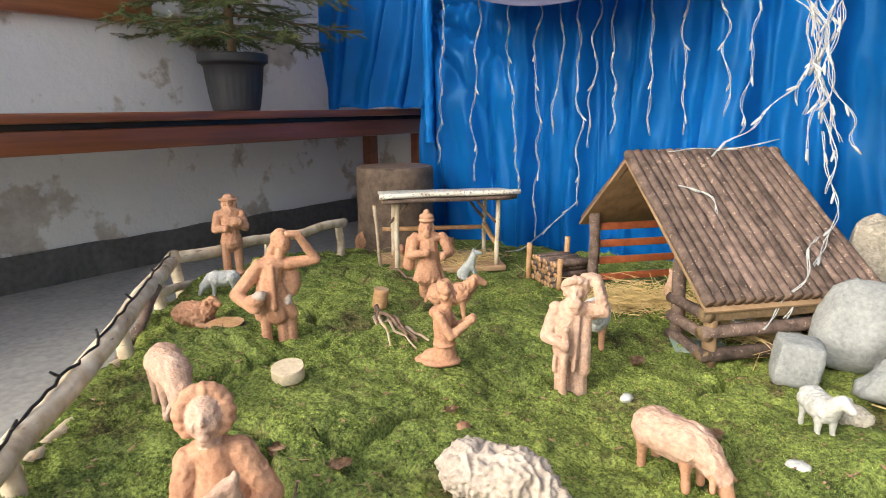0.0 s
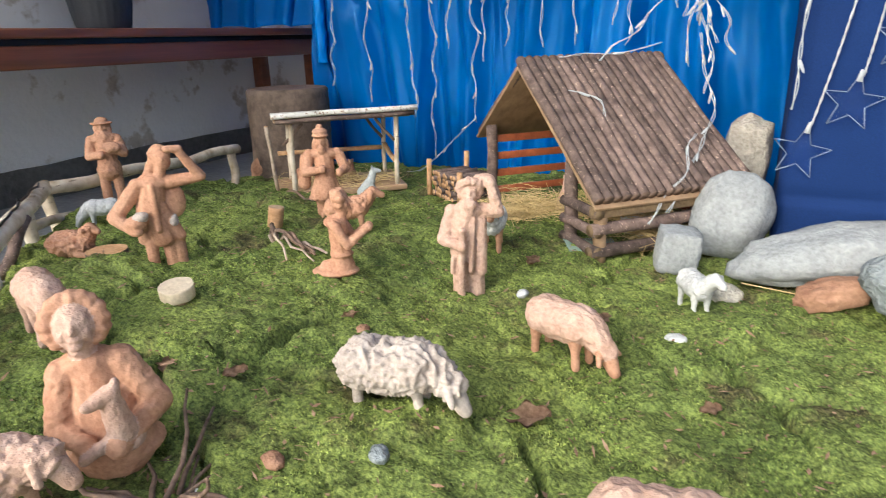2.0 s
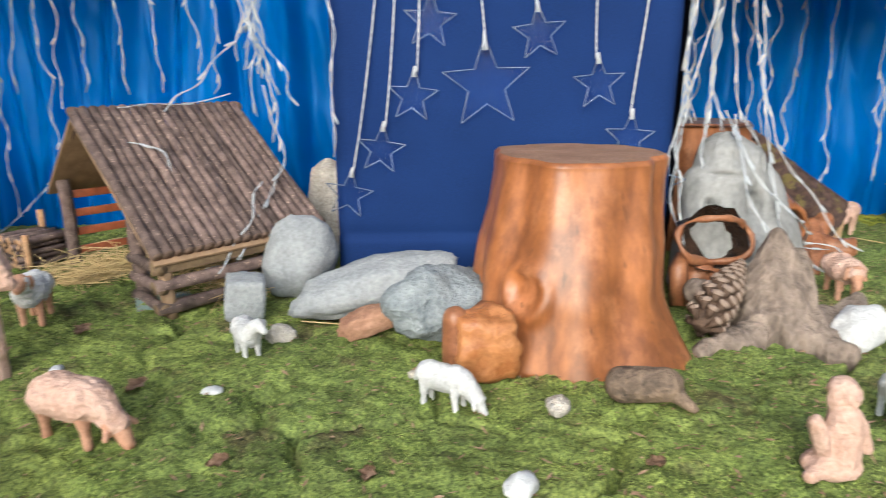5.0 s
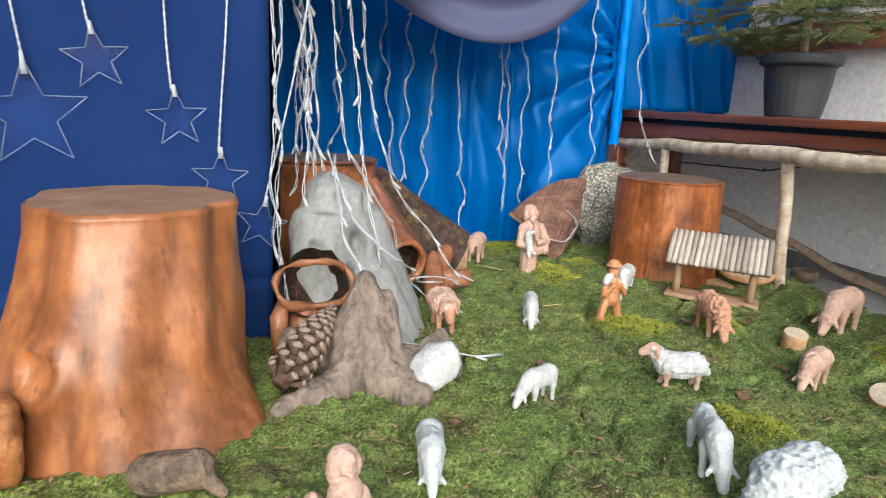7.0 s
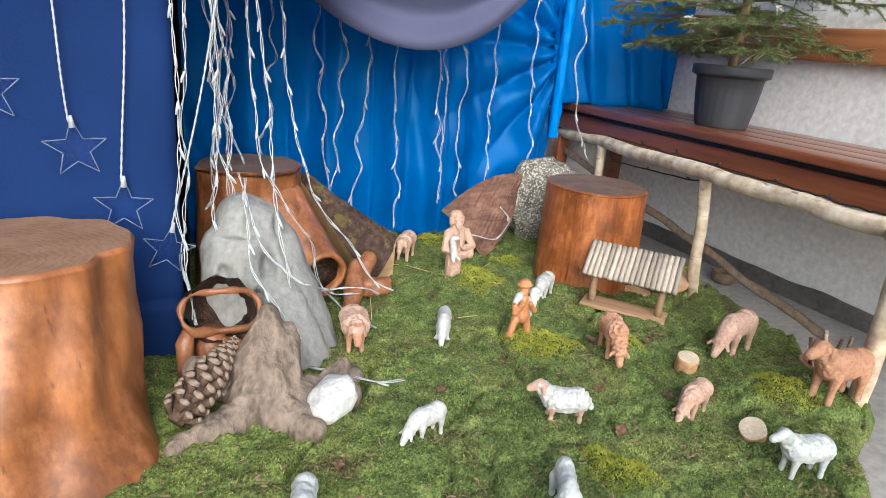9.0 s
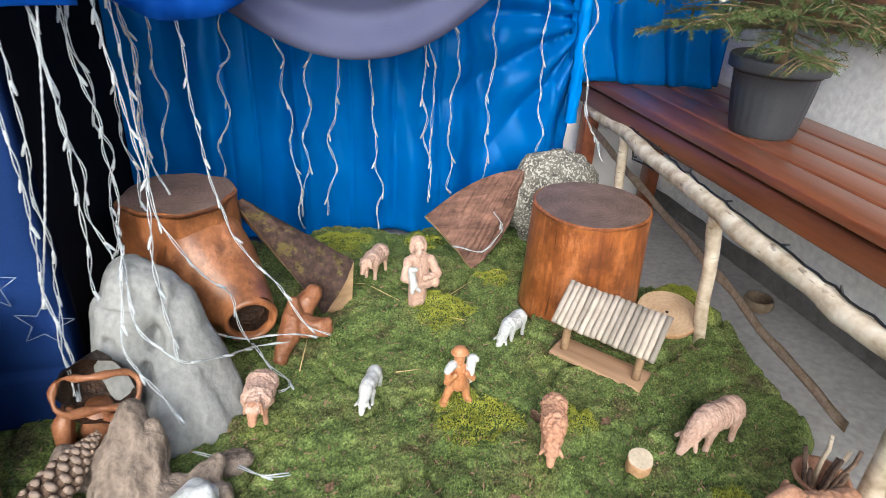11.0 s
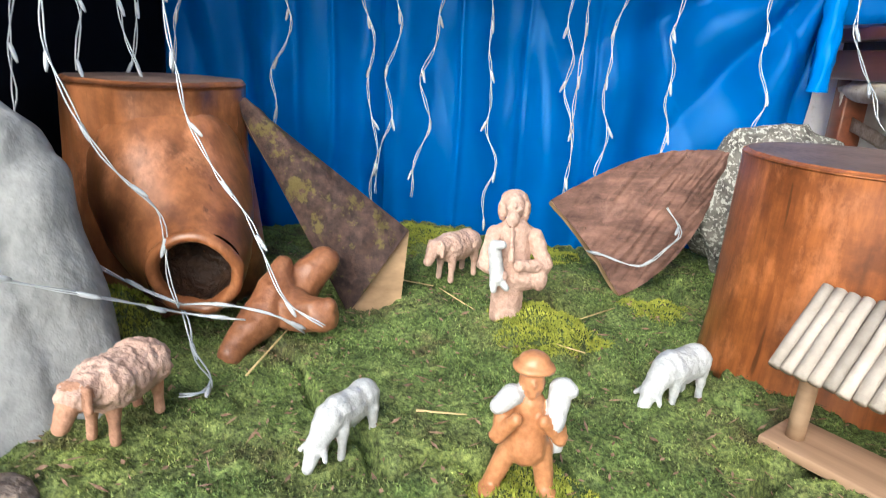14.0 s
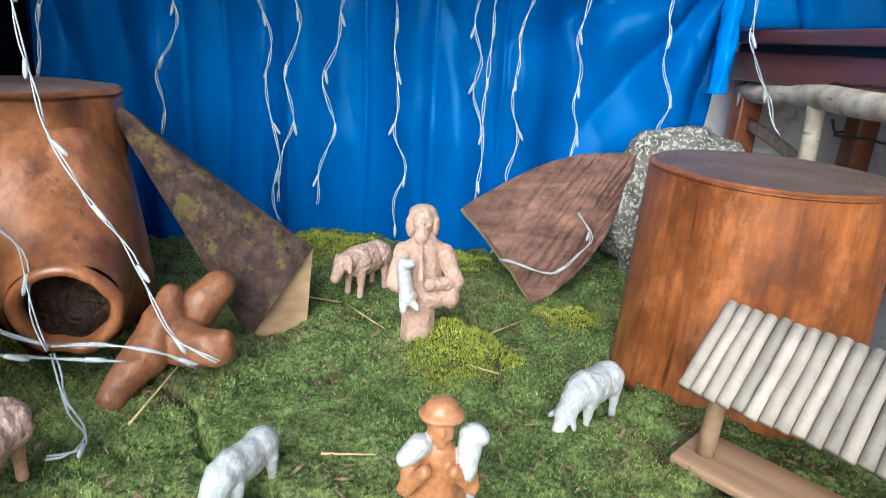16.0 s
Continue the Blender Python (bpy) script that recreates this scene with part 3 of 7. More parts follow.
# the bed wears the darkened moss, so gaps between leaves look shaded
moss_bed = raw("moss_bed", np.stack([gx, gy, heights], -1).reshape(-1, 3), quads[keep], MOSS_BED_SHADED, True)
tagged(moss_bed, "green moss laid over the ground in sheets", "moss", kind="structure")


def height_at(x, y):
    fi, fj = np.clip((x + 0.75) / STEP, 0, NX - 1e-3), np.clip((y - 0.36) / STEP, 0, NY - 1e-3)
    i, j = fi.astype(int), fj.astype(int)
    a, b = fi - i, fj - j
    return heights[i, j] * (1 - a) * (1 - b) + heights[i + 1, j] * a * (1 - b) + heights[i, j + 1] * (1 - a) * b + heights[i + 1, j + 1] * a * b


def on_moss(x, y):
    return float(height_at(np.array([x]), np.array([y]))[0])


def tufts(name, count, seed, size, tall, material, label, lean=0.8):
    """Moss leaves: fine short points that stand off the small round heads of the bed."""
    rng = np.random.default_rng(seed)
    x, y = rng.uniform(-0.72, 2.72, count), 0.4 + 1.84 * rng.uniform(0, 1, count) ** 1.15
    z = height_at(x, y)
    e = 0.003
    sx, sy = (height_at(x + e, y) - height_at(x - e, y)) / (2 * e), (height_at(x, y + e) - height_at(x, y - e)) / (2 * e)
    ok = (z > FLOOR + 0.006) & (np.hypot(sx, sy) < 1.6)
    x, y, z, sx, sy = x[ok], y[ok], z[ok], sx[ok], sy[ok]
    n = len(x)
    long = 0.75 + 0.6 * rolling(x, y, 0.05, seed) + 0.35 * ease((x - 1.2) / 0.5)
    a, s, h = rng.uniform(0, 2 * np.pi, n), size * rng.uniform(0.6, 1.4, n), tall * rng.uniform(0.5, 1.4, n) * np.clip(long, 0.45, 1.7)
    tilt = lean * rng.uniform(0.1, 1.2, n)
    root = np.stack([x, y, z - 0.001], -1)
    side = np.stack([np.cos(a), np.sin(a), 0 * a], -1) * s[:, None] * 0.5
    out = np.stack([-np.sin(a) * tilt - 0.8 * sx, np.cos(a) * tilt - 0.8 * sy, np.ones(n)], -1)
    out = out / np.linalg.norm(out, axis=1)[:, None] * h[:, None]
    verts = np.stack([root - side, root + side, root + out], 1).reshape(-1, 3)
    tri = np.arange(3 * n).reshape(-1, 3)
    return tagged(raw(name, verts, tri, material), label, "moss", kind="stuff")


tufts("moss_leaves", 1150000, 3, 0.0022, 0.0031, MOSS, "short feathery green moss leaves", 1.1)


def debris(name, count, seed, label):
    """Small brown flakes and needles caught in the moss."""
    g = np.random.default_rng(seed)
    x, y = -0.6 + 3.2 * g.uniform(0, 1, count) ** 0.7, g.uniform(0.5, 2.1, count)
    z = height_at(x, y)
    ok = z > FLOOR + 0.01
    x, y, z = x[ok], y[ok], z[ok] + 0.004
    a, n, w = g.uniform(0, 6.28, len(x)), 0.002 + 0.008 * g.uniform(0, 1, len(x)) ** 2, g.uniform(0.0005, 0.0022, len(x))
    d = np.stack([np.cos(a), np.sin(a), g.uniform(-0.3, 0.3, len(x))], -1) * n[:, None]
    s = np.stack([-np.sin(a), np.cos(a), g.uniform(-0.4, 0.4, len(x))], -1) * w[:, None]
    c = np.stack([x, y, z], -1)
    verts = np.stack([c - d, c + s, c + d, c - s], 1).reshape(-1, 3)
    return tagged(raw(name, verts, np.arange(len(verts)).reshape(-1, 4), LEAF_DRY), label, "debris", kind="stuff")


def cushion(x, y, r, h, seed):
    """A domed clump of yellow-green moss with an uneven rim."""
    g = np.random.default_rng(seed)
    n = int(340000 * r * r * 3.1)
    a, d = g.uniform(0, 2 * np.pi, n), np.sqrt(g.uniform(0, 1, n))
    rim = r * (1 + 0.18 * np.sin(3 * a + seed) + 0.10 * np.sin(7 * a + 2 * seed))
    px, py = d * rim * np.cos(a), d * rim * np.sin(a)
    z = height_at(x + px, y + py) + h * (1 - d ** 3)
    t, s, k = g.uniform(0, 2 * np.pi, n), 0.0012 * g.uniform(0.6, 1.4, n), 0.0028 * g.uniform(0.6, 1.4, n)
    root = np.stack([x + px, y + py, z - 0.004], -1)
    side = np.stack([np.cos(t), np.sin(t), 0 * t], -1) * s[:, None]
    lean = 0.5 * d
    tip = root + np.stack([k * (lean * np.cos(a) + 0.5 * np.cos(t + 1)), k * (lean * np.sin(a) + 0.5 * np.sin(t + 1)), 1.4 * k], -1)
    verts = np.stack([root - side, root + side, tip], 1).reshape(-1, 3)
    t = thing("moss_cushion", "domed cushion of yellow-green moss", "moss", group="moss cushions")
    ob = raw("moss_leaves", verts, np.arange(3 * n).reshape(-1, 3), CUSHION)
    ob.parent, ob["kind"] = t, "stuff"
    dome = sheet(lambda u, v: (x + u * 0.97 * r * math.cos(6.2832 * v), y + u * 0.97 * r * math.sin(6.2832 * v), on_moss(x + u * 0.97 * r * math.cos(6.2832 * v), y + u * 0.97 * r * math.sin(6.2832 * v)) + h * (1 - u ** 3) - 0.004), 8, 40)
    # darkened moss here too, as shade under the cushion's leaves
    part("cushion", dome, MOSS_BED_SHADED, t)


for k, (x, y, r, h) in enumerate([(2.045, 1.765, 0.075, 0.012), (2.02, 1.43, 0.085, 0.008), (2.19, 1.385, 0.05, 0.010), (1.535, 1.675, 0.055, 0.03), (2.615, 1.69, 0.07, 0.02), (2.215, 1.905, 0.05, 0.008), (1.86, 2.10, 0.07, 0.014), (2.08, 2.12, 0.06, 0.014), (1.90, 1.03, 0.06, 0.010), (2.36, 1.12, 0.06, 0.012), (1.46, 1.46, 0.03, 0.004)]):
    cushion(x, y, r, h, k + 1)
debris("leaf_litter", 9000, 9, "small brown flakes caught in the moss")


# ---- benches along both side walls ----
def bench(name, front, wall, y0, y1, label):
    way = 1 if wall > front else -1
    top = 0.43
    t = thing(name, label, "bench", pose(front, y0, FLOOR))
    length, wide = y1 - y0, abs(wall - front)
    z = top - FLOOR
    n, w = 4, wide / 4
    for k in range(n):
        part("seat_board", block((w - 0.006, length, 0.022), (way * (k + 0.5) * w, length / 2, z - 0.011), 0.004), BENCH, t)
    part("apron", block((0.028, length - 0.02, 0.052), (way * 0.040, length / 2, z - 0.062), 0.004), BENCH, t)
    part("batten", block((0.03, length - 0.06, 0.02), (way * 0.05, length / 2, z - 0.030), 0.002), BLACK, t, "dark batten under the seat")
    for y in (0.1, length - 0.035):
        for x in (0.07, wide - 0.05):
            part("leg", block((0.045, 0.045, z - 0.03), (way * x, y, (z - 0.03) / 2), 0.004), BENCH, t)
    return t


bench("bench", -0.748, WALL_L + 0.03, -0.4, 2.34, "dark red varnished wooden bench against the wall")
bench("bench", 2.578, WALL_R - 0.02, 0.2, 2.36, "dark red varnished wooden bench beside the birch fence")
BOARD = timber("backrest_varnish", (0.26, 0.085, 0.03), (0.46, 0.19, 0.08), 0.35, 0.4, "y", 50, 0.15)
for x, y0, y1, z in ((WALL_L + 0.018, -0.4, 1.45, 0.72), (WALL_R - 0.018, 0.2, 2.2, 0.665)):
    tagged(linked("backrest_board", block((0.034, y1 - y0, 0.085), (x, (y0 + y1) / 2, z), 0.006), BOARD), "orange-brown varnished backrest board on the wall", "board")


# ---- cloths ----
def folded(x0, x1, y_at, z0, z1, folds, depth, seed, flare=0.0, lean=0.0):
    """A hanging cloth: folds deepen and wander towards the hem."""
    def fn(u, v):
        x = x0 + (x1 - x0) * u
        wander = 0.06 * noise.noise(Vector((u * 3 + seed, v * 1.6, seed)))
        ph = (u + wander * (1 - v)) * folds * 2 * math.pi
        d = depth * (0.35 + 0.65 * (1 - v) ** 0.6)
        w = math.sin(ph) + 0.5 * math.sin(2.3 * ph + seed) + 0.7 * noise.noise(Vector((u * folds * 0.8, v * 2.2, seed + 4)))
        crease = 0.55 * depth * (1 - 2 * abs(noise.noise(Vector((u * folds * 1.3 + v * 2.2, v * 1.4 - u * 2, seed + 3))))) ** 3 + 0.5 * depth * (noise.noise(Vector((u * folds * 2.4 + v * 3.5, v * 7.0 - u * 5, seed))) + 0.5 * noise.noise(Vector((u * folds * 5 + v * 14, v * 6 - u * 9, seed + 8))))
        return (x + flare * (1 - v) * math.sin(ph * 0.5), y_at(x) + d * w + crease - lean * (1 - v) ** 3, z0 + (z1 - z0) * v)
    return fn


def pulled(fn, x_pull, z_pull, way, seams, reach=0.55, depth=0.02):
    """The same cloth with folds that fan out from where it is gathered, and pressed seams."""
    def more(u, v):
        x, y, z = fn(u, v)
        dx, dz = way * (x - x_pull), z_pull - z
        a, far = math.atan2(dz, max(dx, 0.01)), math.hypot(dx, dz)
        near = smoothstep((reach - far) / reach) * smoothstep(dx / 0.04)
        y -= depth * near * (abs(math.sin(a * 6.5 + 0.8 * noise.noise(Vector((far * 4, a, 1))))) - 0.5)
        for q in seams:
            y -= 0.006 * math.exp(-((x - q - 0.012 * noise.noise(Vector((z * 2.5, q * 7, 0)))) / 0.006) ** 2)
        return (x, y, z)
    return more


def hanging(name, fn, nu, nv, material, label):
    return tagged(linked(name, sheet(fn, nu, nv, thick=0.0015), material), label, "curtain", kind="")


hanging("satin_curtain", pulled(folded(-0.64, 1.0, lambda x: 2.10 + 0.03 * (x + 0.6), 0.0, 1.5, 8, 0.022, 2.0, lean=0.03), -0.64, 0.75, 1, (-0.24, -0.02, 0.09, 0.27, 0.41), 0.7, 0.04), 460, 130, SATIN, "shiny royal blue satin curtain, hanging in folds")
hanging("satin_curtain", pulled(folded(1.05, 2.53, lambda x: 2.235, 0.0, 1.5, 5, 0.024, 5.0, lean=0.02), 2.56, 0.60, -1, (1.60, 1.66, 1.765, 1.90, 2.02, 2.14), 0.75, 0.05), 460, 130, SATIN, "shiny royal blue satin curtain behind the moss bed")
# where the satin turns the corner over each bench it is gathered up
def corner(x0, x1, y0, y1, z0, seed):
    def fn(u, v):
        x, y = x0 + (x1 - x0) * u, y0 + (y1 - y0) * u
        hem = z0 - 0.006 + 0.004 * math.sin(u * 17 + seed)
        w = 0.018 * math.sin((u + 0.5 * v) * 20 + seed) + 0.02 * noise.noise(Vector((u * 5, v * 6 + u * 4, seed)))
        return (x + w, y - abs(w), hem + (1.5 - hem) * v)
    return fn


hanging("satin_drape", corner(-0.60, -0.93, 2.10, 1.95, 0.44, 1.0), 70, 60, SATIN, "blue satin drape gathered up over the bench end")
hanging("satin_drape", corner(2.50, 2.90, 2.22, 2.1, 0.44, 3.0), 70, 60, SATIN, "blue satin drape gathered up over the bench end")
for x, y in ((-0.585, 2.07), (2.515, 2.19)):
    def gather(u, v, x=x, y=y):
        a = 2 * math.pi * u
        r = 0.016 + 0.006 * noise.noise(Vector((math.cos(a) * 3, math.sin(a) * 3, v * 40 + x)))
        return (x + r * math.cos(a), y + r * math.sin(a), 0.32 + 1.1 * v)
    tagged(linked("cloth_ruffle", sheet(gather, 18, 110), SATIN), "ruffled seam of the blue satin curtain", "curtain")


def column_cloth(u, v):
    """Round three sides of the pillar."""
    u = u * 1.02 / 1.0
    path = [(0.735, 2.25), (0.738, 1.60), (0.75, 1.588), (1.335, 1.588), (1.350, 1.60), (1.352, 2.25)]
    lengths = [0.65, 0.017, 0.585, 0.019, 0.65]
    s = min(u, 1) * sum(lengths)
    for (a, b), n in zip(zip(path, path[1:]), lengths):
        if s <= n:
            break
        s -= n
    f = min(s / n, 1)
    x, y = a[0] + (b[0] - a[0]) * f, a[1] + (b[1] - a[1]) * f
    z = 1.02 * v
    w = 0.004 * noise.noise(Vector((x * 7 + z * 2, y * 7, z * 4))) + 0.003 * noise.noise(Vector((x * 3 - z * 9, y, z * 3)))
    hem = -0.006 if z < 0.105 else 0.0
    return (x, y - 0.004 + w + hem + 0.004 * math.exp(-((z - 0.112) / 0.01) ** 2), z)


tagged(linked("cloth_pillar", sheet(column_cloth, 190, 120), NAVY), "square pillar wrapped in matt dark blue cloth", "pillar")
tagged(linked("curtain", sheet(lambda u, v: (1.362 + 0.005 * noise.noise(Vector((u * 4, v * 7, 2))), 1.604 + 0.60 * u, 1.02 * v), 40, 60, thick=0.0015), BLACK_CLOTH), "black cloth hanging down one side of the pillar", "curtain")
tagged(linked("pillar_core", block((0.56, 0.76, 2.4), (1.045, 2.02, 1.2), 0.004), PLASTER), "masonry pillar under the blue cloth", "pillar", kind="structure")


def swag(x0, x1, y, low, high, belly, seed):
    """A cloth slung between two points, with curved folds."""
    def fn(u, v):
        x = x0 + (x1 - x0) * u
        dip = 1 - (2 * u - 1) ** 2
        z = high - 0.35 * (1 - v) * 0 - (high - low) * dip * (0.25 + 0.75 * (1 - v)) + 0.25 * v
        return (x, y - belly * dip * (1 - 0.7 * v) + 0.014 * math.sin(v * 26 + 2.5 * dip + seed) * dip + 0.01 * noise.noise(Vector((u * 4, v * 7, seed))), z)
    return fn


tagged(linked("swag_cloth", sheet(swag(1.50, 2.26, 1.92, 0.565, 0.78, 0.06, 1), 80, 60, thick=0.0015), GREYBLUE), "grey-blue cloth slung in a swag above the curtain", "cloth")
tagged(linked("swag_cloth", sheet(swag(-0.42, 0.34, 1.92, 0.675, 0.78, 0.06, 4), 80, 60, thick=0.0015), GREYBLUE), "grey-blue cloth slung in a swag above the curtain", "cloth")
tagged(linked("valance", sheet(lambda u, v: (0.60 + 0.88 * u, 1.50 + 0.06 * (2 * u - 1) ** 2 + 0.012 * math.sin(u * 16) * (1 - v) + 0.03 * v, 0.695 - 0.02 * math.sin(math.pi * u) + 0.008 * math.sin(u * 9) + 0.5 * v), 90, 30, thick=0.0015), BRIGHT), "bright blue cloth valance over the pillar", "cloth")
tagged(linked("valance", sheet(lambda u, v: (1.47 + 0.22 * u, 1.72 + 0.012 * math.sin(u * 14), 0.69 - 0.035 * math.sin(math.pi * u) + 0.5 * v), 30, 20, thick=0.0015), BRIGHT), "bright blue cloth lobe beside the valance", "cloth")


tagged(linked("curtain_rail", tube([(WALL_L, 1.925, 1.035), (WALL_R, 1.925, 1.035)], 0.012, 12), BENCH), "wooden rail the cloths hang from", "rail", kind="structure")


# ---- trunks and stumps ----
def trunk(name, at, profile, mats, label, wobble=0.06, seed=0.0, flare=None, sides=64, rot=0, knots=(), lean=(0, 0)):
    """A stump with sides and a sawn top; knots: (angle, height, size) of scars on it."""
    t = thing(name, label, "tree stump", pose(*at, 0, 0, rot))
    fine = []
    for (r0, z0), (r1, z1) in zip(profile, profile[1:]):
        for k in range(5):
            fine.append((r0 + (r1 - r0) * k / 5, z0 + (z1 - z0) * k / 5))
    fine.append(profile[-1])
    r, z = fine[-1]
    fine[-1] = (r, z - 0.006)
    fine.append((r - 0.006, z))

    def grow(a, zz):
        out = flare(a, zz) if flare else 0
        for ka, kz, ks in knots:
            d = math.hypot(((a - ka + math.pi) % (2 * math.pi) - math.pi) * profile[1][0], zz - kz) / ks
            if d < 1.4:
                out += ks * 0.32 * (math.exp(-((d - 0.85) / 0.25) ** 2)) - ks * 0.10 * (d < 0.75)
        return out

    def leaning(bm):
        for v in bm.verts:
            v.co.x += lean[0] * v.co.z / profile[-1][1]
            v.co.y += lean[1] * v.co.z / profile[-1][1]
        return bm

    part("trunk", leaning(lathe(fine, sides, None, wobble, 1.4, seed, 0, top=False, flare=grow)), mats[0], t)
    r, z = fine[-1]
    bm = bmesh.new()
    outline = [(r * (1 + wobble * noise.noise(Vector((1.4 * math.cos(a) + seed, 1.4 * math.sin(a) - seed, z * 4)))) + grow(a, z), a) for a in [2 * math.pi * k / sides for k in range(sides)]]
    rings = [[bm.verts.new((q * k * math.cos(a), q * k * math.sin(a), z + 0.0012 * noise.noise(Vector((k * 9 * math.cos(a), k * 9 * math.sin(a), seed))) * (k < 1))) for q, a in outline] for k in (1, 0.85, 0.7, 0.5, 0.3, 0.1)]
    for p, q in zip(rings, rings[1:]):
        for k in range(sides):
            bm.faces.new((p[k], p[(k + 1) % sides], q[(k + 1) % sides], q[k]))
    bm.faces.new(rings[-1])
    part("sawn_top", leaning(bm), mats[1], t)
    return t


def flare_big(a, z):
    low = max(0.0, 1 - z / 0.10)
    flutes = 0.006 * math.sin(3 * a + 0.6) + 0.004 * math.sin(7 * a + z * 9) + 0.003 * math.sin(11 * a - z * 5)
    return 0.048 * low ** 1.4 * max(0, math.cos(a - radians(-40))) ** 2 + 0.012 * low * math.cos(3 * a + 1) + flutes * (1 - 0.5 * low)


trunk("tree_stump", (1.118, 1.35, 0.0), [(0.140, 0), (0.143, 0.05), (0.145, 0.10), (0.143, 0.15), (0.134, 0.20), (0.130, 0.25), (0.132, 0.284)], (VARNISH, RINGS), "big glossy orange-brown varnished tree stump on the moss", 0.035, 2.2, flare_big, 120, 0, [(radians(-124), 0.112, 0.036)], (0.028, 0.075))


def flare_two(a, z):
    low = max(0.0, 1 - z / 0.2)
    return 0.006 * low ** 1.3 * (1 + math.cos(a - radians(-60))) + 0.005 * math.sin(4 * a) + 0.003 * math.sin(9 * a + 7 * z)


stump_two = trunk("tree_stump", (1.51, 1.885, 0.0), [(0.118, 0), (0.122, 0.06), (0.120, 0.13), (0.114, 0.2), (0.111, 0.27), (0.112, 0.298)], (VARNISH_DARK, RINGS_DARK), "dark varnished tree stump with a hollow foot", 0.04, 5.1, flare_two, 80)
# the hollow root end at its foot
foot = bmesh.new()
FLOW = [(0.006, -0.008, 0.248), (0.012, -0.018, 0.228), (0.022, -0.032, 0.20), (0.044, -0.062, 0.155), (0.072, -0.100, 0.122), (0.098, -0.136, 0.104), (0.115, -0.164, 0.097), (0.122, -0.182, 0.094)]
tube(FLOW, [0.062, 0.086, 0.098, 0.098, 0.089, 0.074, 0.061, 0.054], 40, foot, 0.05, caps=False)
MOUTH, OUT = Vector((0.122, -0.182, 0.094)), Vector((0.006, -0.028, -0.005)).normalized()
ACROSS = OUT.cross(Vector((0, 0, 1))).normalized()
UP = ACROSS.cross(OUT)


def mouth(profile):
    """Rings round the mouth of the hollow, each at its depth and radius."""
    def fn(u, v):
        a, at = 2 * math.pi * u, v * (len(profile) - 1)
        d, r = profile[round(at)]
        r *= 1 + 0.10 * noise.noise(Vector((math.cos(a) * 2, math.sin(a) * 2, d * 25)))
        return MOUTH + OUT * d + (ACROSS * math.cos(a) + UP * math.sin(a)) * r
    return fn


LIP = [(-0.002, 0.0545), (0.005, 0.0535), (0.009, 0.049), (0.008, 0.044), (0.003, 0.041), (-0.006, 0.0395)]
PIT = [(-0.0055, 0.0397), (-0.02, 0.039), (-0.035, 0.039), (-0.045, 0.03), (-0.05, 0.016), (-0.052, 0.001)]
sheet(mouth(LIP), 36, len(LIP) - 1, foot)
part("root_foot", foot, VARNISH_DARK, stump_two)
# pit coloured near black to deepen its shade
part("hollow", sheet(mouth(PIT), 36, len(PIT) - 1), HOLLOW, stump_two, "hollow with its shade painted near black")

trunk("tree_stump", (2.386, 1.772, 0.0), [(0.142, 0), (0.137, 0.05), (0.134, 0.12), (0.132, 0.2), (0.131, 0.25), (0.132, 0.264)], (ORANGE_TRUNK, RINGS_DARK), "orange-brown varnished stump with a dark sawn top", 0.025, 8.3, None, 72)
trunk("tree_stump", (-0.575, 1.875, FLOOR), [(0.124, 0), (0.122, 0.08), (0.12, 0.2), (0.118, 0.288)], (OLD_LOG, RINGS_DARK), "rough dark log stump behind the lean-to", 0.05, 11.0, None, 48)


# ---- stones ----
def stone(name, at, radii, seed, material, label, rot=(0, 0, 0), amount=0.16, freq=1.3, flat=0.6, pits=0.0, square=0.0, detail=4, sink=0.004, category="stone"):
    bm = boulder(radii, seed, amount, freq, detail, flat, pits, square)
    turn = Euler([radians(a) for a in rot]).to_matrix().to_4x4()
    bmesh.ops.transform(bm, matrix=turn, verts=bm.verts)
    low = min(v.co.z for v in bm.verts)
    ob = linked(name, bm, material)
    ob.location = (at[0], at[1], at[2] - low - sink if len(at) > 2 else on_moss(at[0], at[1]) - low - sink)
    return tagged(ob, label, category)


stone("stone", (0.605, 1.43), (0.038, 0.032, 0.042), 1, STONE, "small squared light grey stone", (5, 6, 20), 0.05, 1.0, 0.8, square=0.8)
stone("boulder", (0.672, 1.545), (0.066, 0.055, 0.084), 2, STONE, "tall egg-shaped grey stone with a crack", (0, 8, 20), 0.13, 1.1, 0.75)
stone("boulder", (0.673, 1.86, 0.0), (0.05, 0.05, 0.118), 3, STONE_SAND, "upright sandy grey stone behind the shed", (0, 3, 0), 0.12, 1.2, 0.9, square=0.5)
stone("boulder", (0.812, 1.425), (0.138, 0.055, 0.042), 4, STONE, "long low smooth grey stone", (4, -14, 8), 0.16, 1.2, 0.7)
stone("boulder", (0.93, 1.345), (0.085, 0.06, 0.06), 5, STONE_ROUGH, "rough grey stone in front of the pillar", (10, 12, 30), 0.22, 1.2, 0.7)
stone("stone", (0.985, 1.46), (0.03, 0.02, 0.05), 6, STONE_ROUGH, "small jagged grey stone beside the stump", (0, 20, 0), 0.3, 2, 0.7)
stone("stone", (0.735, 1.475, 0.03), (0.026, 0.016, 0.02), 7, ORANGE_ROOT, "small orange stone lying between the grey stones", (0, 0, 20), 0.15)
stone("stone", (0.822, 1.345), (0.052, 0.026, 0.024), 8, STONE_RED, "reddish brown wedge-shaped stone", (8, -16, 12), 0.18, 1.5, 0.5, square=0.4)
stone("stone", (0.688, 1.335), (0.024, 0.018, 0.02), 9, STONE_SAND, "small sandy stone behind a lamb", (0, 0, 0), 0.2)
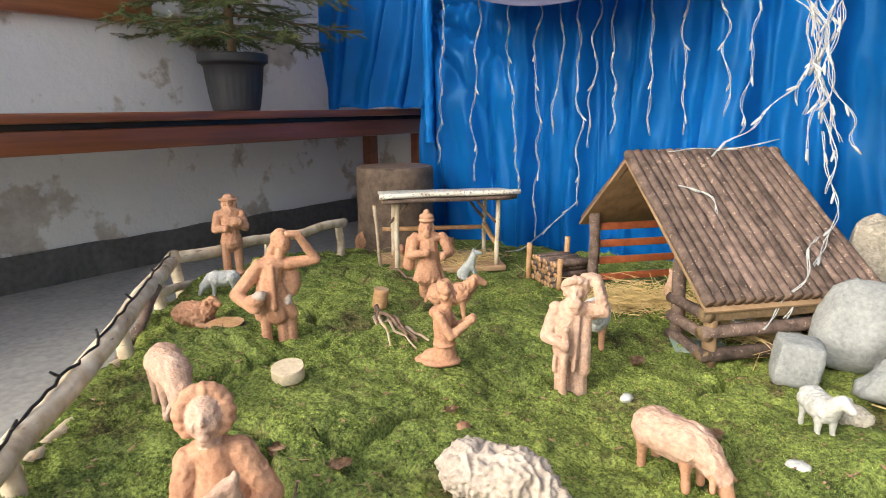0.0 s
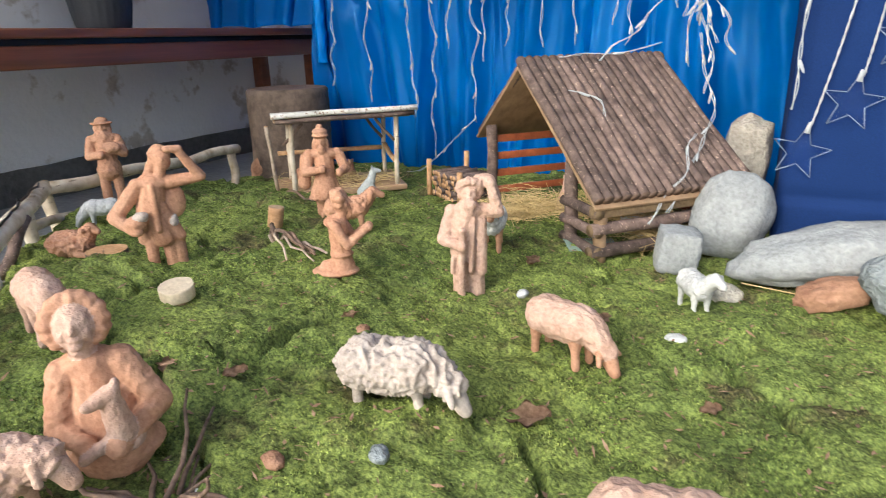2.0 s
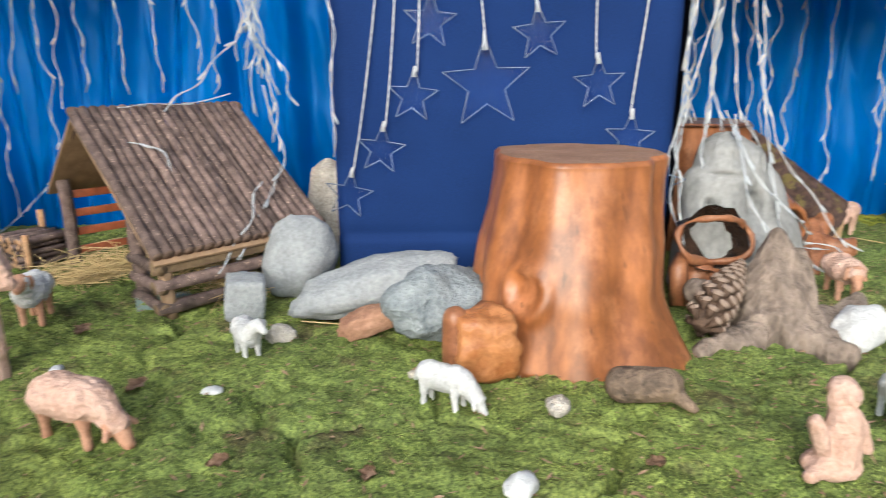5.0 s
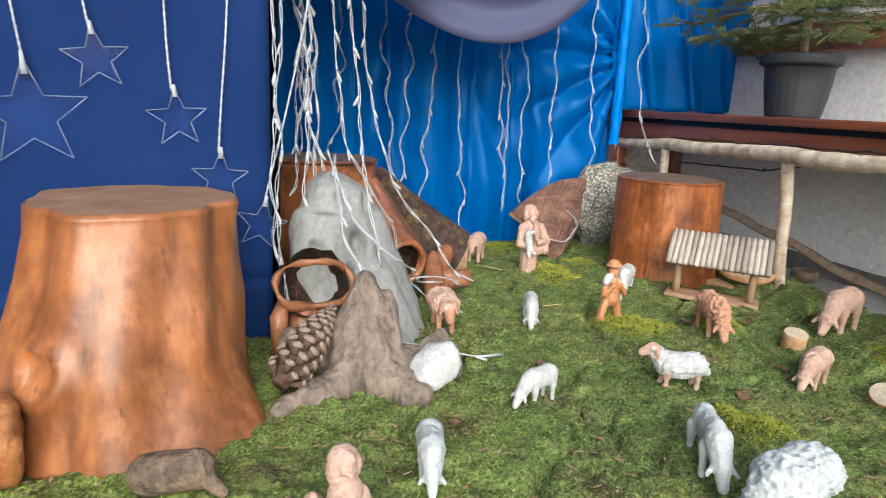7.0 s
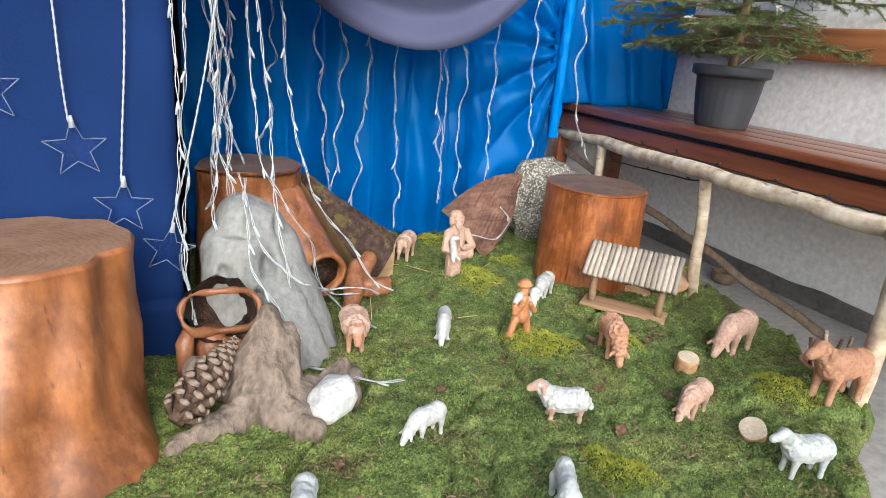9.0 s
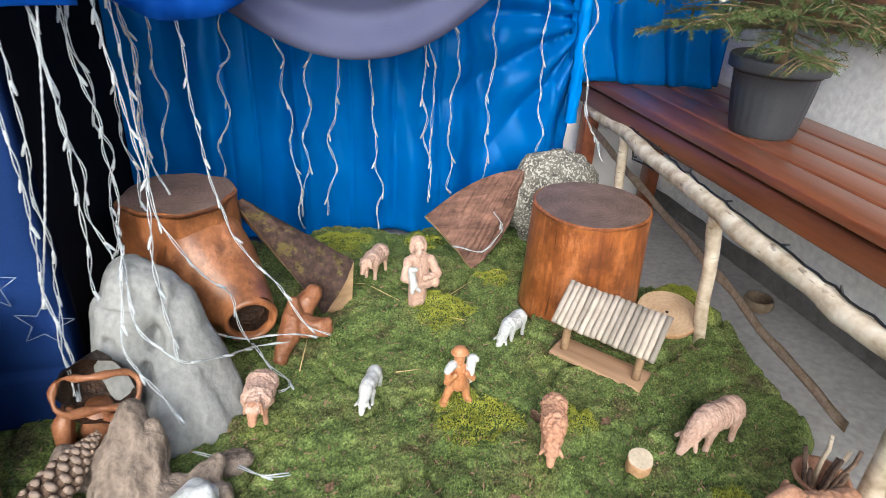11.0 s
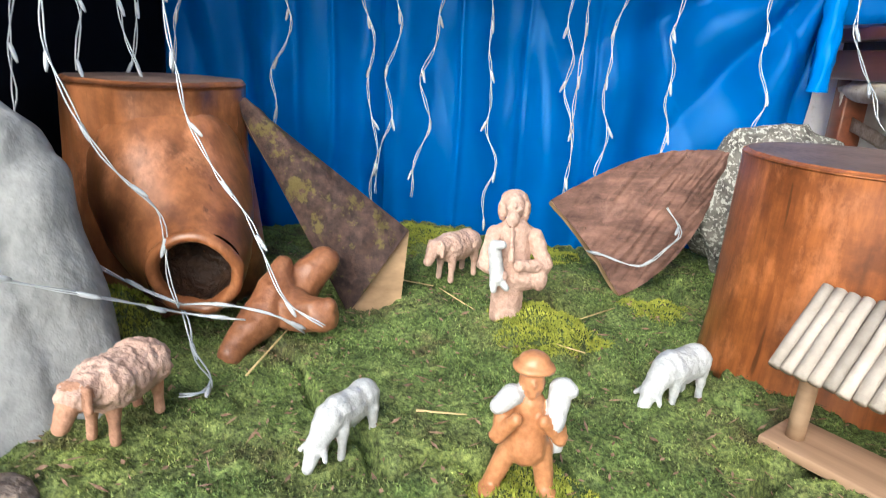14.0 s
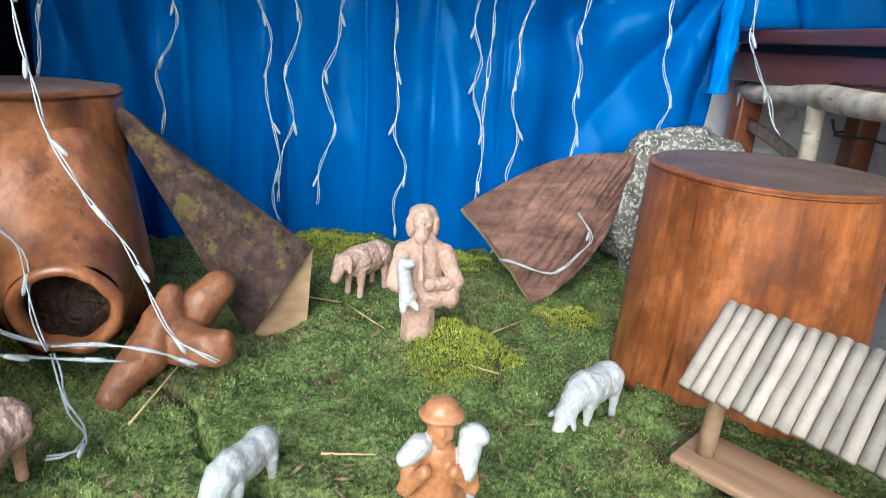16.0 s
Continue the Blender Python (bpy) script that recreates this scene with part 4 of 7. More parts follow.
stone("stone", (1.548, 1.31), (0.044, 0.034, 0.034), 10, STONE_WHITE, "white quartz stone beside the driftwood", (0, -12, 30), 0.2, 1.1, 0.55, square=0.2)
stone("stone", (1.60, 1.41), (0.034, 0.026, 0.016), 11, DRIFT, "flat brown stone beside the driftwood", (0, 0, 20), 0.12)
stone("boulder", (2.45, 2.10, 0.0), (0.14, 0.07, 0.15), 12, LICHEN, "dark stone covered in pale lichen", (0, 0, 0), 0.2, 1.5, 0.8)
stone("stone", (2.06, 0.835), (0.042, 0.034, 0.026), 13, STONE_SAND, "pale rounded field stone", (0, 0, 30), 0.15)
stone("stone", (-0.60, 1.80, -0.02), (0.06, 0.05, 0.05), 14, STONE_RED, "dark red wedge of stone beside the log", (0, 18, 30), 0.15, 1.2, 0.6, square=0.5)
for k, (x, y, r, m) in enumerate([(0.645, 1.16, 0.014, STONE_WHITE), (1.012, 0.965, 0.019, STONE_WHITE), (0.424, 1.20, 0.011, STONE_WHITE), (1.02, 0.885, 0.016, STONE_WHITE), (0.90, 1.215, 0.012, STONE_SAND), (1.075, 1.125, 0.02, STONE_SAND), (0.44, 0.79, 0.013, STONE_ROUGH), (0.365, 0.735, 0.012, STONE_RED), (1.17, 0.905, 0.014, STONE_SAND), (0.30, 0.97, 0.011, STONE_RED)]):
    stone("pebble", (x, y), (r, r * 0.75, r * 0.6), 20 + k, m, "white pebble in the moss" if m is STONE_WHITE else "brownish pebble in the moss", (0, 0, 50 * k), 0.25, 1.4, 0.6, detail=3, category="pebble")

# root pieces
stone("root_piece", (0.990, 1.225), (0.049, 0.046, 0.054), 31, ORANGE_ROOT, "orange-brown chunk of root wood", (0, 0, 10), 0.16, 1.4, 0.8, pits=0.3, square=0.6, category="root")
clay("root_piece", [("c", (0.012, 0, 0), (0.006, 0, 0.05), 0.026, 0.021, 2), ("c", (0.006, 0, 0.05), (0.004, 0, 0.082), 0.021, 0.018, 2)], [RED_ROOT], "upright knobbly orange root", "root", pose(0.948, 1.215, 0.01), 0.004, 0.004, 34)
clay("root_piece", [("c", (-0.045, -0.085, 0.004), (-0.022, -0.04, 0.035), 0.016, 0.026, 0), ("c", (-0.022, -0.04, 0.035), (-0.006, 0.0, 0.075), 0.026, 0.024, 0), ("c", (-0.006, 0.0, 0.075), (-0.004, 0.012, 0.10), 0.022, 0.014, 0), ("c", (-0.005, -0.005, 0.045), (0.062, -0.03, 0.045), 0.030, 0.025, 0), ("c", (0.062, -0.03, 0.045), (0.074, -0.032, 0.060), 0.020, 0.012, 0), ("c", (0.01, 0.03, 0.06), (0.05, 0.05, 0.10), 0.032, 0.020, 0)], [RED_ROOT], "reddish brown forked root", "root", pose(1.722, 1.74, 0.008), 0.003, 0.003, 26, smooth=5, scale=0.85)
clay("driftwood", [("c", (-0.028, 0.012, 0.012), (0.02, 0.0, 0.022), 0.024, 0.022, 2), ("c", (0.02, 0.0, 0.02), (0.05, -0.022, 0.004), 0.014, 0.006, 2)], [DARK_DRIFT], "short dark weathered log", "log", pose(1.185, 1.135, 0.018, 0, 0, -10), 0.003, 0.003, 40, smooth=3)


# ---- clay figures ----
def sheep_shapes(kind="graze", slim=1.0, face=2, twist=0.0, squat=0.0):
    """A sheep of body length 1, that looks along +x; face: the slot of head and legs."""
    w = 0.25 * slim
    s = [("e", (0, 0, 0.56), (0.48, w, 0.25), 0), ("e", (0.22, 0, 0.58), (0.26, w * 1.02, 0.25), 0), ("e", (-0.26, 0, 0.58), (0.25, w * 1.05, 0.24), 0)]
    for x in (-0.30, 0.27):
        for y in (-0.13, 0.13):
            s += [("c", (x, y, 0.46), (x * 1.05, y * 1.02, 0.22), 0.095, 0.058, face), ("c", (x * 1.05, y * 1.02, 0.22), (x * 1.08 + 0.01, y * 1.05, 0.03), 0.054, 0.056, face)]
    s.append(("c", (-0.46, 0, 0.62), (-0.55, 0, 0.42), 0.06, 0.04, 0))
    if kind == "graze":
        s += [("c", (0.36, 0, 0.6), (0.62, twist, 0.32), 0.19, 0.13, 0), ("c", (0.62, twist, 0.32), (0.74, twist * 1.3, 0.10), 0.115, 0.075, face), ("c", (0.58, twist - 0.10, 0.36), (0.66, twist - 0.20, 0.24), 0.045, 0.035, face), ("c", (0.58, twist + 0.10, 0.36), (0.66, twist + 0.20, 0.24), 0.045, 0.035, face)]
    elif kind == "low":
        s += [("c", (0.36, 0, 0.62), (0.58, twist, 0.64), 0.19, 0.14, 0), ("c", (0.58, twist, 0.66), (0.74, twist * 1.3, 0.42), 0.125, 0.08, face), ("c", (0.55, twist - 0.13, 0.70), (0.58, twist - 0.17, 0.52), 0.05, 0.04, face), ("c", (0.55, twist + 0.13, 0.70), (0.58, twist + 0.17, 0.52), 0.05, 0.04, face)]
    elif kind == "stand":
        s += [("c", (0.36, 0, 0.66), (0.56, twist, 0.88), 0.17, 0.13, 0), ("c", (0.56, twist, 0.90), (0.78, twist * 1.6, 0.80), 0.12, 0.075, face), ("e", (0.52, twist - 0.14, 0.86), (0.05, 0.05, 0.11), face), ("e", (0.52, twist + 0.14, 0.86), (0.05, 0.05, 0.11), face)]
    elif kind == "lie":
        s = [("e", (0, 0, 0.24), (0.48, 0.3, 0.25), 0), ("c", (0.34, 0, 0.34), (0.5, twist, 0.56), 0.17, 0.12, 0), ("c", (0.5, twist, 0.58), (0.66, twist * 1.5, 0.5), 0.11, 0.07, face), ("e", (0.46, twist - 0.13, 0.55), (0.05, 0.09, 0.05), face), ("e", (0.46, twist + 0.13, 0.55), (0.05, 0.09, 0.05), face), ("c", (0.25, 0.2, 0.08), (0.5, 0.2, 0.05), 0.07, 0.05, face), ("c", (0.25, -0.2, 0.08), (0.5, -0.2, 0.05), 0.07, 0.05, face)]
    elif kind == "sit":
        s = [("c", (-0.2, 0, 0.2), (0.1, 0, 0.65), 0.24, 0.17, 0), ("c", (0.1, 0, 0.65), (0.2, twist, 1.0), 0.16, 0.12, 0), ("c", (0.2, twist, 1.02), (0.42, twist, 0.98), 0.11, 0.07, face), ("c", (0.14, 0.1, 0.5), (0.3, 0.14, 0.03), 0.07, 0.05, face), ("c", (0.14, -0.1, 0.5), (0.3, -0.14, 0.03), 0.07, 0.05, face), ("c", (-0.2, 0.16, 0.1), (0.05, 0.2, 0.04), 0.1, 0.05, face), ("c", (-0.2, -0.16, 0.1), (0.05, -0.2, 0.04), 0.1, 0.05, face), ("e", (0.16, twist - 0.1, 1.1), (0.03, 0.04, 0.08), face), ("e", (0.16, twist + 0.1, 1.1), (0.03, 0.04, 0.08), face)]
    if squat and kind in ("graze", "low", "stand"):
        drop = lambda p, k=1.0: (p[0], p[1], max(0.02, p[2] - squat * k))
        low = []
        for q in s:
            if q[0] == "e":
                low.append((q[0], drop(q[1], 1.0 if kind != "graze" or q[1][2] > 0.4 else 0.3), *q[2:]))
            else:
                low.append((q[0], drop(q[1], 1.0 if q[1][2] > 0.4 or kind != "graze" else 0.3), drop(q[2], 1.0 if q[2][2] > 0.4 and kind != "graze" else 0.3 if q[2][2] > 0.05 else 0), *q[3:]))
        s = low
    return s


def sheep(x, y, turn, length, kind, mats, label, wool=0.0, wool_size=90, slim=1.0, face=2, twist=0.0, lift=0.0, name="sheep_figure", streak=(1, 1, 1), squat=0.0):
    return clay(name, sheep_shapes(kind, slim, face, twist, squat), mats, label, "clay figure", pose(x, y, on_moss(x, y) + lift - 0.001, 0, 0, turn), 0.0018, 1.1 * wool, wool_size, "flock of clay sheep", length, 3, streak)


# towards the left side of the bed
sheep(-0.368, 1.10, -130, 0.062, "graze", [CHALK], "small white clay sheep beside the fence", 0.001, 160)
sheep(-0.262, 0.965, 20, 0.080, "lie", [CLAY], "brown clay ram lying on the moss", 0.003, 130, 1.2)
sheep(0.003, 0.765, -18, 0.095, "graze", [CLAY_PINK], "pale pink clay sheep grazing", 0.0012, 90, 0.9, streak=(0.5, 1, 1))
sheep(0.235, 0.572, 30, 0.092, "low", [CLAY_PINK], "pink woolly clay sheep near the camp fire", 0.003, 110)
sheep(0.085, 1.245, 40, 0.078, "stand", [CLAY], "terracotta ram with its head raised", 0.0016, 130)
sheep(0.318, 1.335, -70, 0.088, "stand", [CHALK, CLAY], "white woolly clay sheep with brown feet", 0.002, 130, face=3)
sheep(0.525, 1.07, -20, 0.1, "graze", [CLAY_PINK, CLAY], "pink clay sheep with combed fleece, grazing", 0.0013, 120, 1.05, face=3, streak=(0.35, 1, 0.7), squat=0.06)
sheep(0.405, 0.872, 14, 0.106, "graze", [FLEECE], "cream clay sheep with thick curly fleece", 0.0042, 105, 1.1, twist=-0.08, squat=0.17)
sheep(0.650, 1.29, -58, 0.070, "stand", [CHALK], "small white clay lamb in front of the stones", 0.0012, 150, 1.0, twist=0.1)
sheep(0.690, 0.762, 12, 0.101, "low", [CLAY_PINK], "large salmon-coloured clay sheep", 0.0016, 90, 1.1)
sheep(0.937, 1.148, -28, 0.074, "graze", [CHALK], "white glazed lamb grazing beside the root", 0.0004, 90, 0.85)
sheep(-0.087, 1.56, 30, 0.064, "sit", [CHALK_BLUE], "bluish white clay dog sitting", 0, 90, name="dog_figure")
# towards the right side of the bed
sheep(1.648, 1.518, -102, 0.09, "low", [CLAY_PINK, CLAY], "pale pink clay sheep with terracotta feet", 0.0018, 110, 1.2, face=3)
sheep(1.848, 1.535, -118, 0.073, "graze", [CHALK], "slender white glazed lamb grazing", 0.0005, 120, 0.75, streak=(0.4, 1, 1))
sheep(2.178, 1.655, -142, 0.077, "graze", [CHALK], "white glazed lamb grazing in front of the stump", 0.0008, 110, 0.9)
sheep(1.925, 1.955, -128, 0.088, "low", [CLAY_PINK], "pink-grey clay sheep with drooping ears", 0.001, 120, 0.95)
sheep(2.135, 1.345, -114, 0.092, "graze", [CLAY], "terracotta sheep with curly fleece", 0.0034, 120, 0.9)
sheep(2.42, 1.285, -166, 0.108, "graze", [CLAY_PINK], "pink clay sheep with ribbed fleece", 0.0012, 100, 0.85, streak=(1.6, 0.5, 0.5))
sheep(2.165, 1.145, -160, 0.077, "graze", [CLAY_PINK], "small pink clay sheep grazing", 0.0014, 120, 0.95)
sheep(1.905, 1.18, 158, 0.080, "stand", [CHALK, CLAY_PINK], "white clay ewe with a pink face and long ears", 0.0022, 120, face=3, squat=0.12)
sheep(1.672, 1.21, -162, 0.066, "graze", [CHALK], "white glazed lamb grazing", 0.0004, 100, 0.85)
sheep(1.452, 1.085, -108, 0.070, "graze", [CHALK_BLUE], "bluish white clay lamb with its head down", 0.0007, 100, 0.9)
sheep(1.766, 0.985, -118, 0.084, "graze", [CHALK_BLUE], "slim bluish white clay sheep", 0.0006, 100, 0.6)
sheep(1.785, 0.885, -172, 0.108, "graze", [CHALK_BLUE], "large white woolly clay sheep grazing", 0.003, 110, 1.1, squat=0.12)
sheep(2.19, 0.95, 165, 0.082, "stand", [CHALK_BLUE], "bluish white clay sheep with curly fleece", 0.0018, 120)
sheep(2.43, 1.065, 175, 0.122, "stand", [CLAY], "terracotta goat standing beside the fence", 0.0015, 90, 0.75, name="goat_figure")
# animals under the roofs
sheep(-0.30, 1.79, -60, 0.062, "sit", [CLAY], "terracotta ox figure sitting in the lean-to", 0.0006, 100, name="ox_figure")
sheep(-0.415, 1.70, -40, 0.07, "lie", [CLAY], "terracotta donkey figure lying in the lean-to", 0.0006, 100, name="donkey_figure")
sheep(0.335, 1.70, -60, 0.078, "sit", [CLAY_PINK], "pinkish clay donkey on the straw of the shed", 0.0008, 100, name="donkey_figure")


def figure(x, y, turn, tall, shapes, label, mats=None, name="shepherd_figure", lift=0.0):
    """A clay figure in units of its height; it looks along -y before the turn."""
    return clay(name, shapes, mats or [CLAY], label, "clay figure", pose(x, y, on_moss(x, y) + lift - 0.001, 0, 0, turn), 0.0016, 0.0009, 110, "clay figures", tall, 2)


def lifted(shapes, pivot, degrees):
    """The same shapes with the face turned up, round a pivot (y, z)."""
    c, k = math.cos(radians(degrees)), math.sin(radians(degrees))
    def turned(p):
        y, z = p[1] - pivot[0], p[2] - pivot[1]
        return (p[0], pivot[0] + y * c + z * k, pivot[1] - y * k + z * c)
    return [("e", turned(q[1]), *q[2:]) if q[0] == "e" else ("c", turned(q[1]), turned(q[2]) if q[2][2] > pivot[1] else q[2], *q[3:]) for q in shapes]


def head(z, x=0.0, y=0.0, r=0.072, hair=True, hat=""):
    """A head with brow, nose, mouth and chin; hair and hats are woolly."""
    s = [("e", (x, y, z), (r * 0.84, r * 0.9, r * 1.12), 2), ("c", (x, y - r * 0.86, z + r * 0.22), (x, y - r * 1.03, z - r * 0.18), r * 0.1, r * 0.15, 2), ("c", (x, y, z - r), (x * 0.6, y * 0.4, z - 0.14), 0.045, 0.055, 2)]
    s += [("e", (x + k * r * 0.36, y - r * 0.70, z + r * 0.36), (r * 0.26, r * 0.14, r * 0.09), 2) for k in (-1, 1)]
    s += [("e", (x + k * r * 0.42, y - r * 0.62, z - r * 0.28), (r * 0.24, r * 0.2, r * 0.24), 2) for k in (-1, 1)]
    s += [("e", (x, y - r * 0.80, z - r * 0.50), (r * 0.26, r * 0.12, r * 0.08), 2), ("e", (x, y - r * 0.66, z - r * 0.82), (r * 0.28, r * 0.22, r * 0.2), 2)]
    if hair:
        s += [("e", (x, y + r * 0.35, z + r * 0.45), (r * 1.05, r * 0.95, r * 0.85), 0), ("e", (x - r * 0.9, y + r * 0.25, z - r * 0.3), (r * 0.35, r * 0.5, r * 0.9), 0), ("e", (x + r * 0.9, y + r * 0.25, z - r * 0.3), (r * 0.35, r * 0.5, r * 0.9), 0)]
    if hat == "brim":
        s += [("e", (x, y, z + r * 0.62), (r * 1.65, r * 1.6, r * 0.22), 2), ("e", (x, y, z + r * 1.0), (r * 0.95, r * 0.95, r * 0.55), 2)]
    if hat == "crown":
        s += [("e", (x, y, z + r * 0.95), (r * 1.05, r * 1.05, r * 0.3), 2), ("e", (x, y, z + r * 1.3), (r * 0.8, r * 0.8, r * 0.3), 2), ("e", (x, y, z + r * 1.65), (r * 0.42, r * 0.42, r * 0.3), 2)]
    return lifted(s, (y, z - r), 16)


def arm(sx, shoulder, elbow, hand, r=0.05):
    return [("c", shoulder, elbow, r * 1.15, r, 0), ("c", elbow, hand, r, r * 0.72, 0), ("e", hand, (r * 0.85, r * 0.85, r * 0.95), 2)]


def legs(spread=0.065, top=0.42, r=0.06):
    return [("c", (s * spread, 0, top), (s * spread * 1.1, 0, 0.03), r, r * 0.85, 2) for s in (-1, 1)] + [("e", (s * spread * 1.1, -0.03, 0.025), (r * 0.9, r * 1.3, 0.03), 2) for s in (-1, 1)]


TORSO = [("c", (0, 0, 0.5), (0, 0, 0.76), 0.105, 0.10, 0), ("e", (0, 0, 0.76), (0.145, 0.085, 0.075), 0)]
# the shepherd with a hat behind the fence
figure(-0.48, 1.205, 48, 0.182, legs() + [("c", (0, 0, 0.42), (0, 0, 0.5), 0.13, 0.11, 0)] + TORSO + head(0.89, hat="brim") + arm(-1, (-0.13, 0, 0.75), (-0.17, -0.03, 0.58), (-0.04, -0.13, 0.60)) + arm(1, (0.13, 0, 0.75), (0.18, -0.05, 0.6), (0.05, -0.14, 0.66)) + [("e", (0.08, -0.13, 0.68), (0.09, 0.05, 0.06), 0)], "terracotta shepherd in a broad hat holding a lamb")
# the woman who shades her eyes: a flared coat on bare legs, one arm raised, a basket on the other
figure(-0.078, 1.0, 48, 0.188, [("c", (-0.10, -0.01, 0.22), (-0.10, -0.02, 0.0), 0.05, 0.045, 2), ("c", (0.03, 0.02, 0.22), (0.04, 0.02, 0.0), 0.055, 0.055, 2), ("c", (0.10, 0.03, 0.22), (0.10, 0.03, 0.0), 0.055, 0.055, 2)]
       + [("c", (-0.14, 0, 0.25), (-0.10, 0, 0.5), 0.055, 0.07, 2), ("c", (0.0, 0, 0.26), (-0.06, 0, 0.5), 0.10, 0.10, 2), ("c", (0.12, 0, 0.25), (0.0, 0, 0.5), 0.05, 0.07, 2), ("c", (-0.06, 0, 0.48), (-0.02, 0, 0.68), 0.105, 0.085, 2), ("e", (-0.02, 0, 0.69), (0.15, 0.075, 0.06), 2), ("c", (-0.02, -0.08, 0.68), (-0.02, -0.10, 0.34), 0.022, 0.03, 2), ("c", (0.03, 0, 0.7), (0.06, -0.01, 0.8), 0.045, 0.042, 2)]
       + head(0.87, 0.085, -0.03, 0.07, hair=False)[:2] + [("e", (0.06, 0.03, 0.89), (0.085, 0.075, 0.10), 2), ("c", (0.02, 0.03, 0.86), (-0.06, 0.03, 0.74), 0.045, 0.03, 2), ("c", (-0.06, 0.03, 0.74), (-0.16, 0.03, 0.68), 0.03, 0.025, 2), ("c", (0.08, -0.02, 0.955), (-0.0, 0.0, 0.92), 0.02, 0.025, 2)]
       + [("c", (-0.13, 0, 0.68), (-0.32, -0.03, 0.45), 0.062, 0.06, 2), ("c", (-0.32, -0.03, 0.45), (-0.19, -0.13, 0.35), 0.058, 0.042, 2), ("e", (-0.17, -0.14, 0.35), (0.05, 0.045, 0.04), 2), ("c", (0.10, 0, 0.69), (0.34, -0.03, 0.72), 0.058, 0.045, 2), ("c", (0.34, -0.03, 0.72), (0.21, -0.07, 0.93), 0.045, 0.034, 2), ("c", (0.21, -0.07, 0.95), (0.12, -0.09, 0.96), 0.036, 0.028, 2)]
       + [("e", (0.12, 0.04, 0.53), (0.085, 0.06, 0.14), 2), ("e", (-0.17, -0.11, 0.41), (0.085, 0.075, 0.06), 2), ("e", (-0.13, -0.13, 0.46), (0.06, 0.05, 0.04), 1), ("e", (0.09, -0.02, 0.38), (0.04, 0.05, 0.05), 1)], "terracotta shepherdess shading her eyes, with a basket", [CLAY, FLEECE], "shepherdess_figure")
# the king with a knobbed turban and a pleated tunic
figure(-0.045, 1.355, 40, 0.182, [("c", (-0.06, 0, 0.25), (-0.06, 0, 0.0), 0.06, 0.055, 2), ("c", (0.06, 0, 0.25), (0.06, 0, 0.0), 0.06, 0.055, 2), ("c", (0, 0, 0.26), (0, 0, 0.44), 0.155, 0.115, 2), ("e", (0, 0, 0.22), (0.19, 0.14, 0.035), 2)] + [("c", (0.17 * math.sin(q), -0.13 * math.cos(q), 0.215), (0.10 * math.sin(q), -0.085 * math.cos(q), 0.44), 0.026, 0.014, 2) for q in (-1.3, -0.8, -0.3, 0.2, 0.7, 1.2)]
       + [("c", (0, 0, 0.43), (0, 0, 0.66), 0.115, 0.10, 2), ("e", (0, 0, 0.68), (0.165, 0.085, 0.065), 2)] + head(0.80, -0.02, -0.03, 0.072) + [("e", (-0.02, -0.08, 0.735), (0.04, 0.035, 0.05), 0), ("e", (-0.02, -0.02, 0.875), (0.092, 0.088, 0.025), 2), ("e", (-0.02, -0.02, 0.915), (0.082, 0.078, 0.04), 2), ("e", (-0.02, -0.02, 0.965), (0.036, 0.036, 0.03), 2)]
       + arm(-1, (-0.15, 0, 0.68), (-0.20, -0.06, 0.50), (-0.03, -0.15, 0.54), 0.052) + arm(1, (0.15, 0, 0.68), (0.22, -0.05, 0.52), (0.15, -0.15, 0.50), 0.052) + [("c", (-0.2, 0.05, 0.64), (-0.22, 0.06, 0.36), 0.05, 0.07, 2)], "terracotta king figure in a belted tunic and turban", None, "king_figure")
# the kneeling boy, seen with folded arms held out before him
figure(0.187, 1.083, 116, 0.130, [("e", (0, 0.06, 0.05), (0.19, 0.27, 0.055), 2), ("c", (0, -0.03, 0.08), (0, 0.14, 0.07), 0.14, 0.11, 2), ("c", (0, -0.02, 0.16), (0, 0.0, 0.42), 0.125, 0.10, 2), ("c", (0, 0.0, 0.40), (0, 0.0, 0.60), 0.105, 0.115, 2), ("e", (0, 0.03, 0.62), (0.16, 0.12, 0.07), 2), ("e", (0, -0.02, 0.25), (0.145, 0.135, 0.03), 2), ("c", (0, -0.02, 0.62), (0, -0.05, 0.72), 0.07, 0.065, 2)]
       + head(0.83, 0, -0.08, 0.105, hair=False) + [("e", (0.09 * math.sin(q) * math.cos(w), 0.09 - 0.09 * (1 - math.cos(q)) * math.cos(w) - 0.08, 0.88 + 0.09 * math.sin(w)), (0.05, 0.05, 0.045), 0) for q in (-1.4, -0.7, 0, 0.7, 1.4) for w in (-0.7, 0.1, 0.8)]
       + arm(-1, (-0.15, 0, 0.60), (-0.16, -0.12, 0.40), (-0.03, -0.34, 0.56), 0.055) + arm(1, (0.15, 0, 0.60), (0.16, -0.12, 0.40), (0.03, -0.34, 0.56), 0.055) + [("e", (0.15, 0.02, 0.30), (0.05, 0.08, 0.09), 2)], "terracotta boy kneeling in prayer", None, "boy_figure")
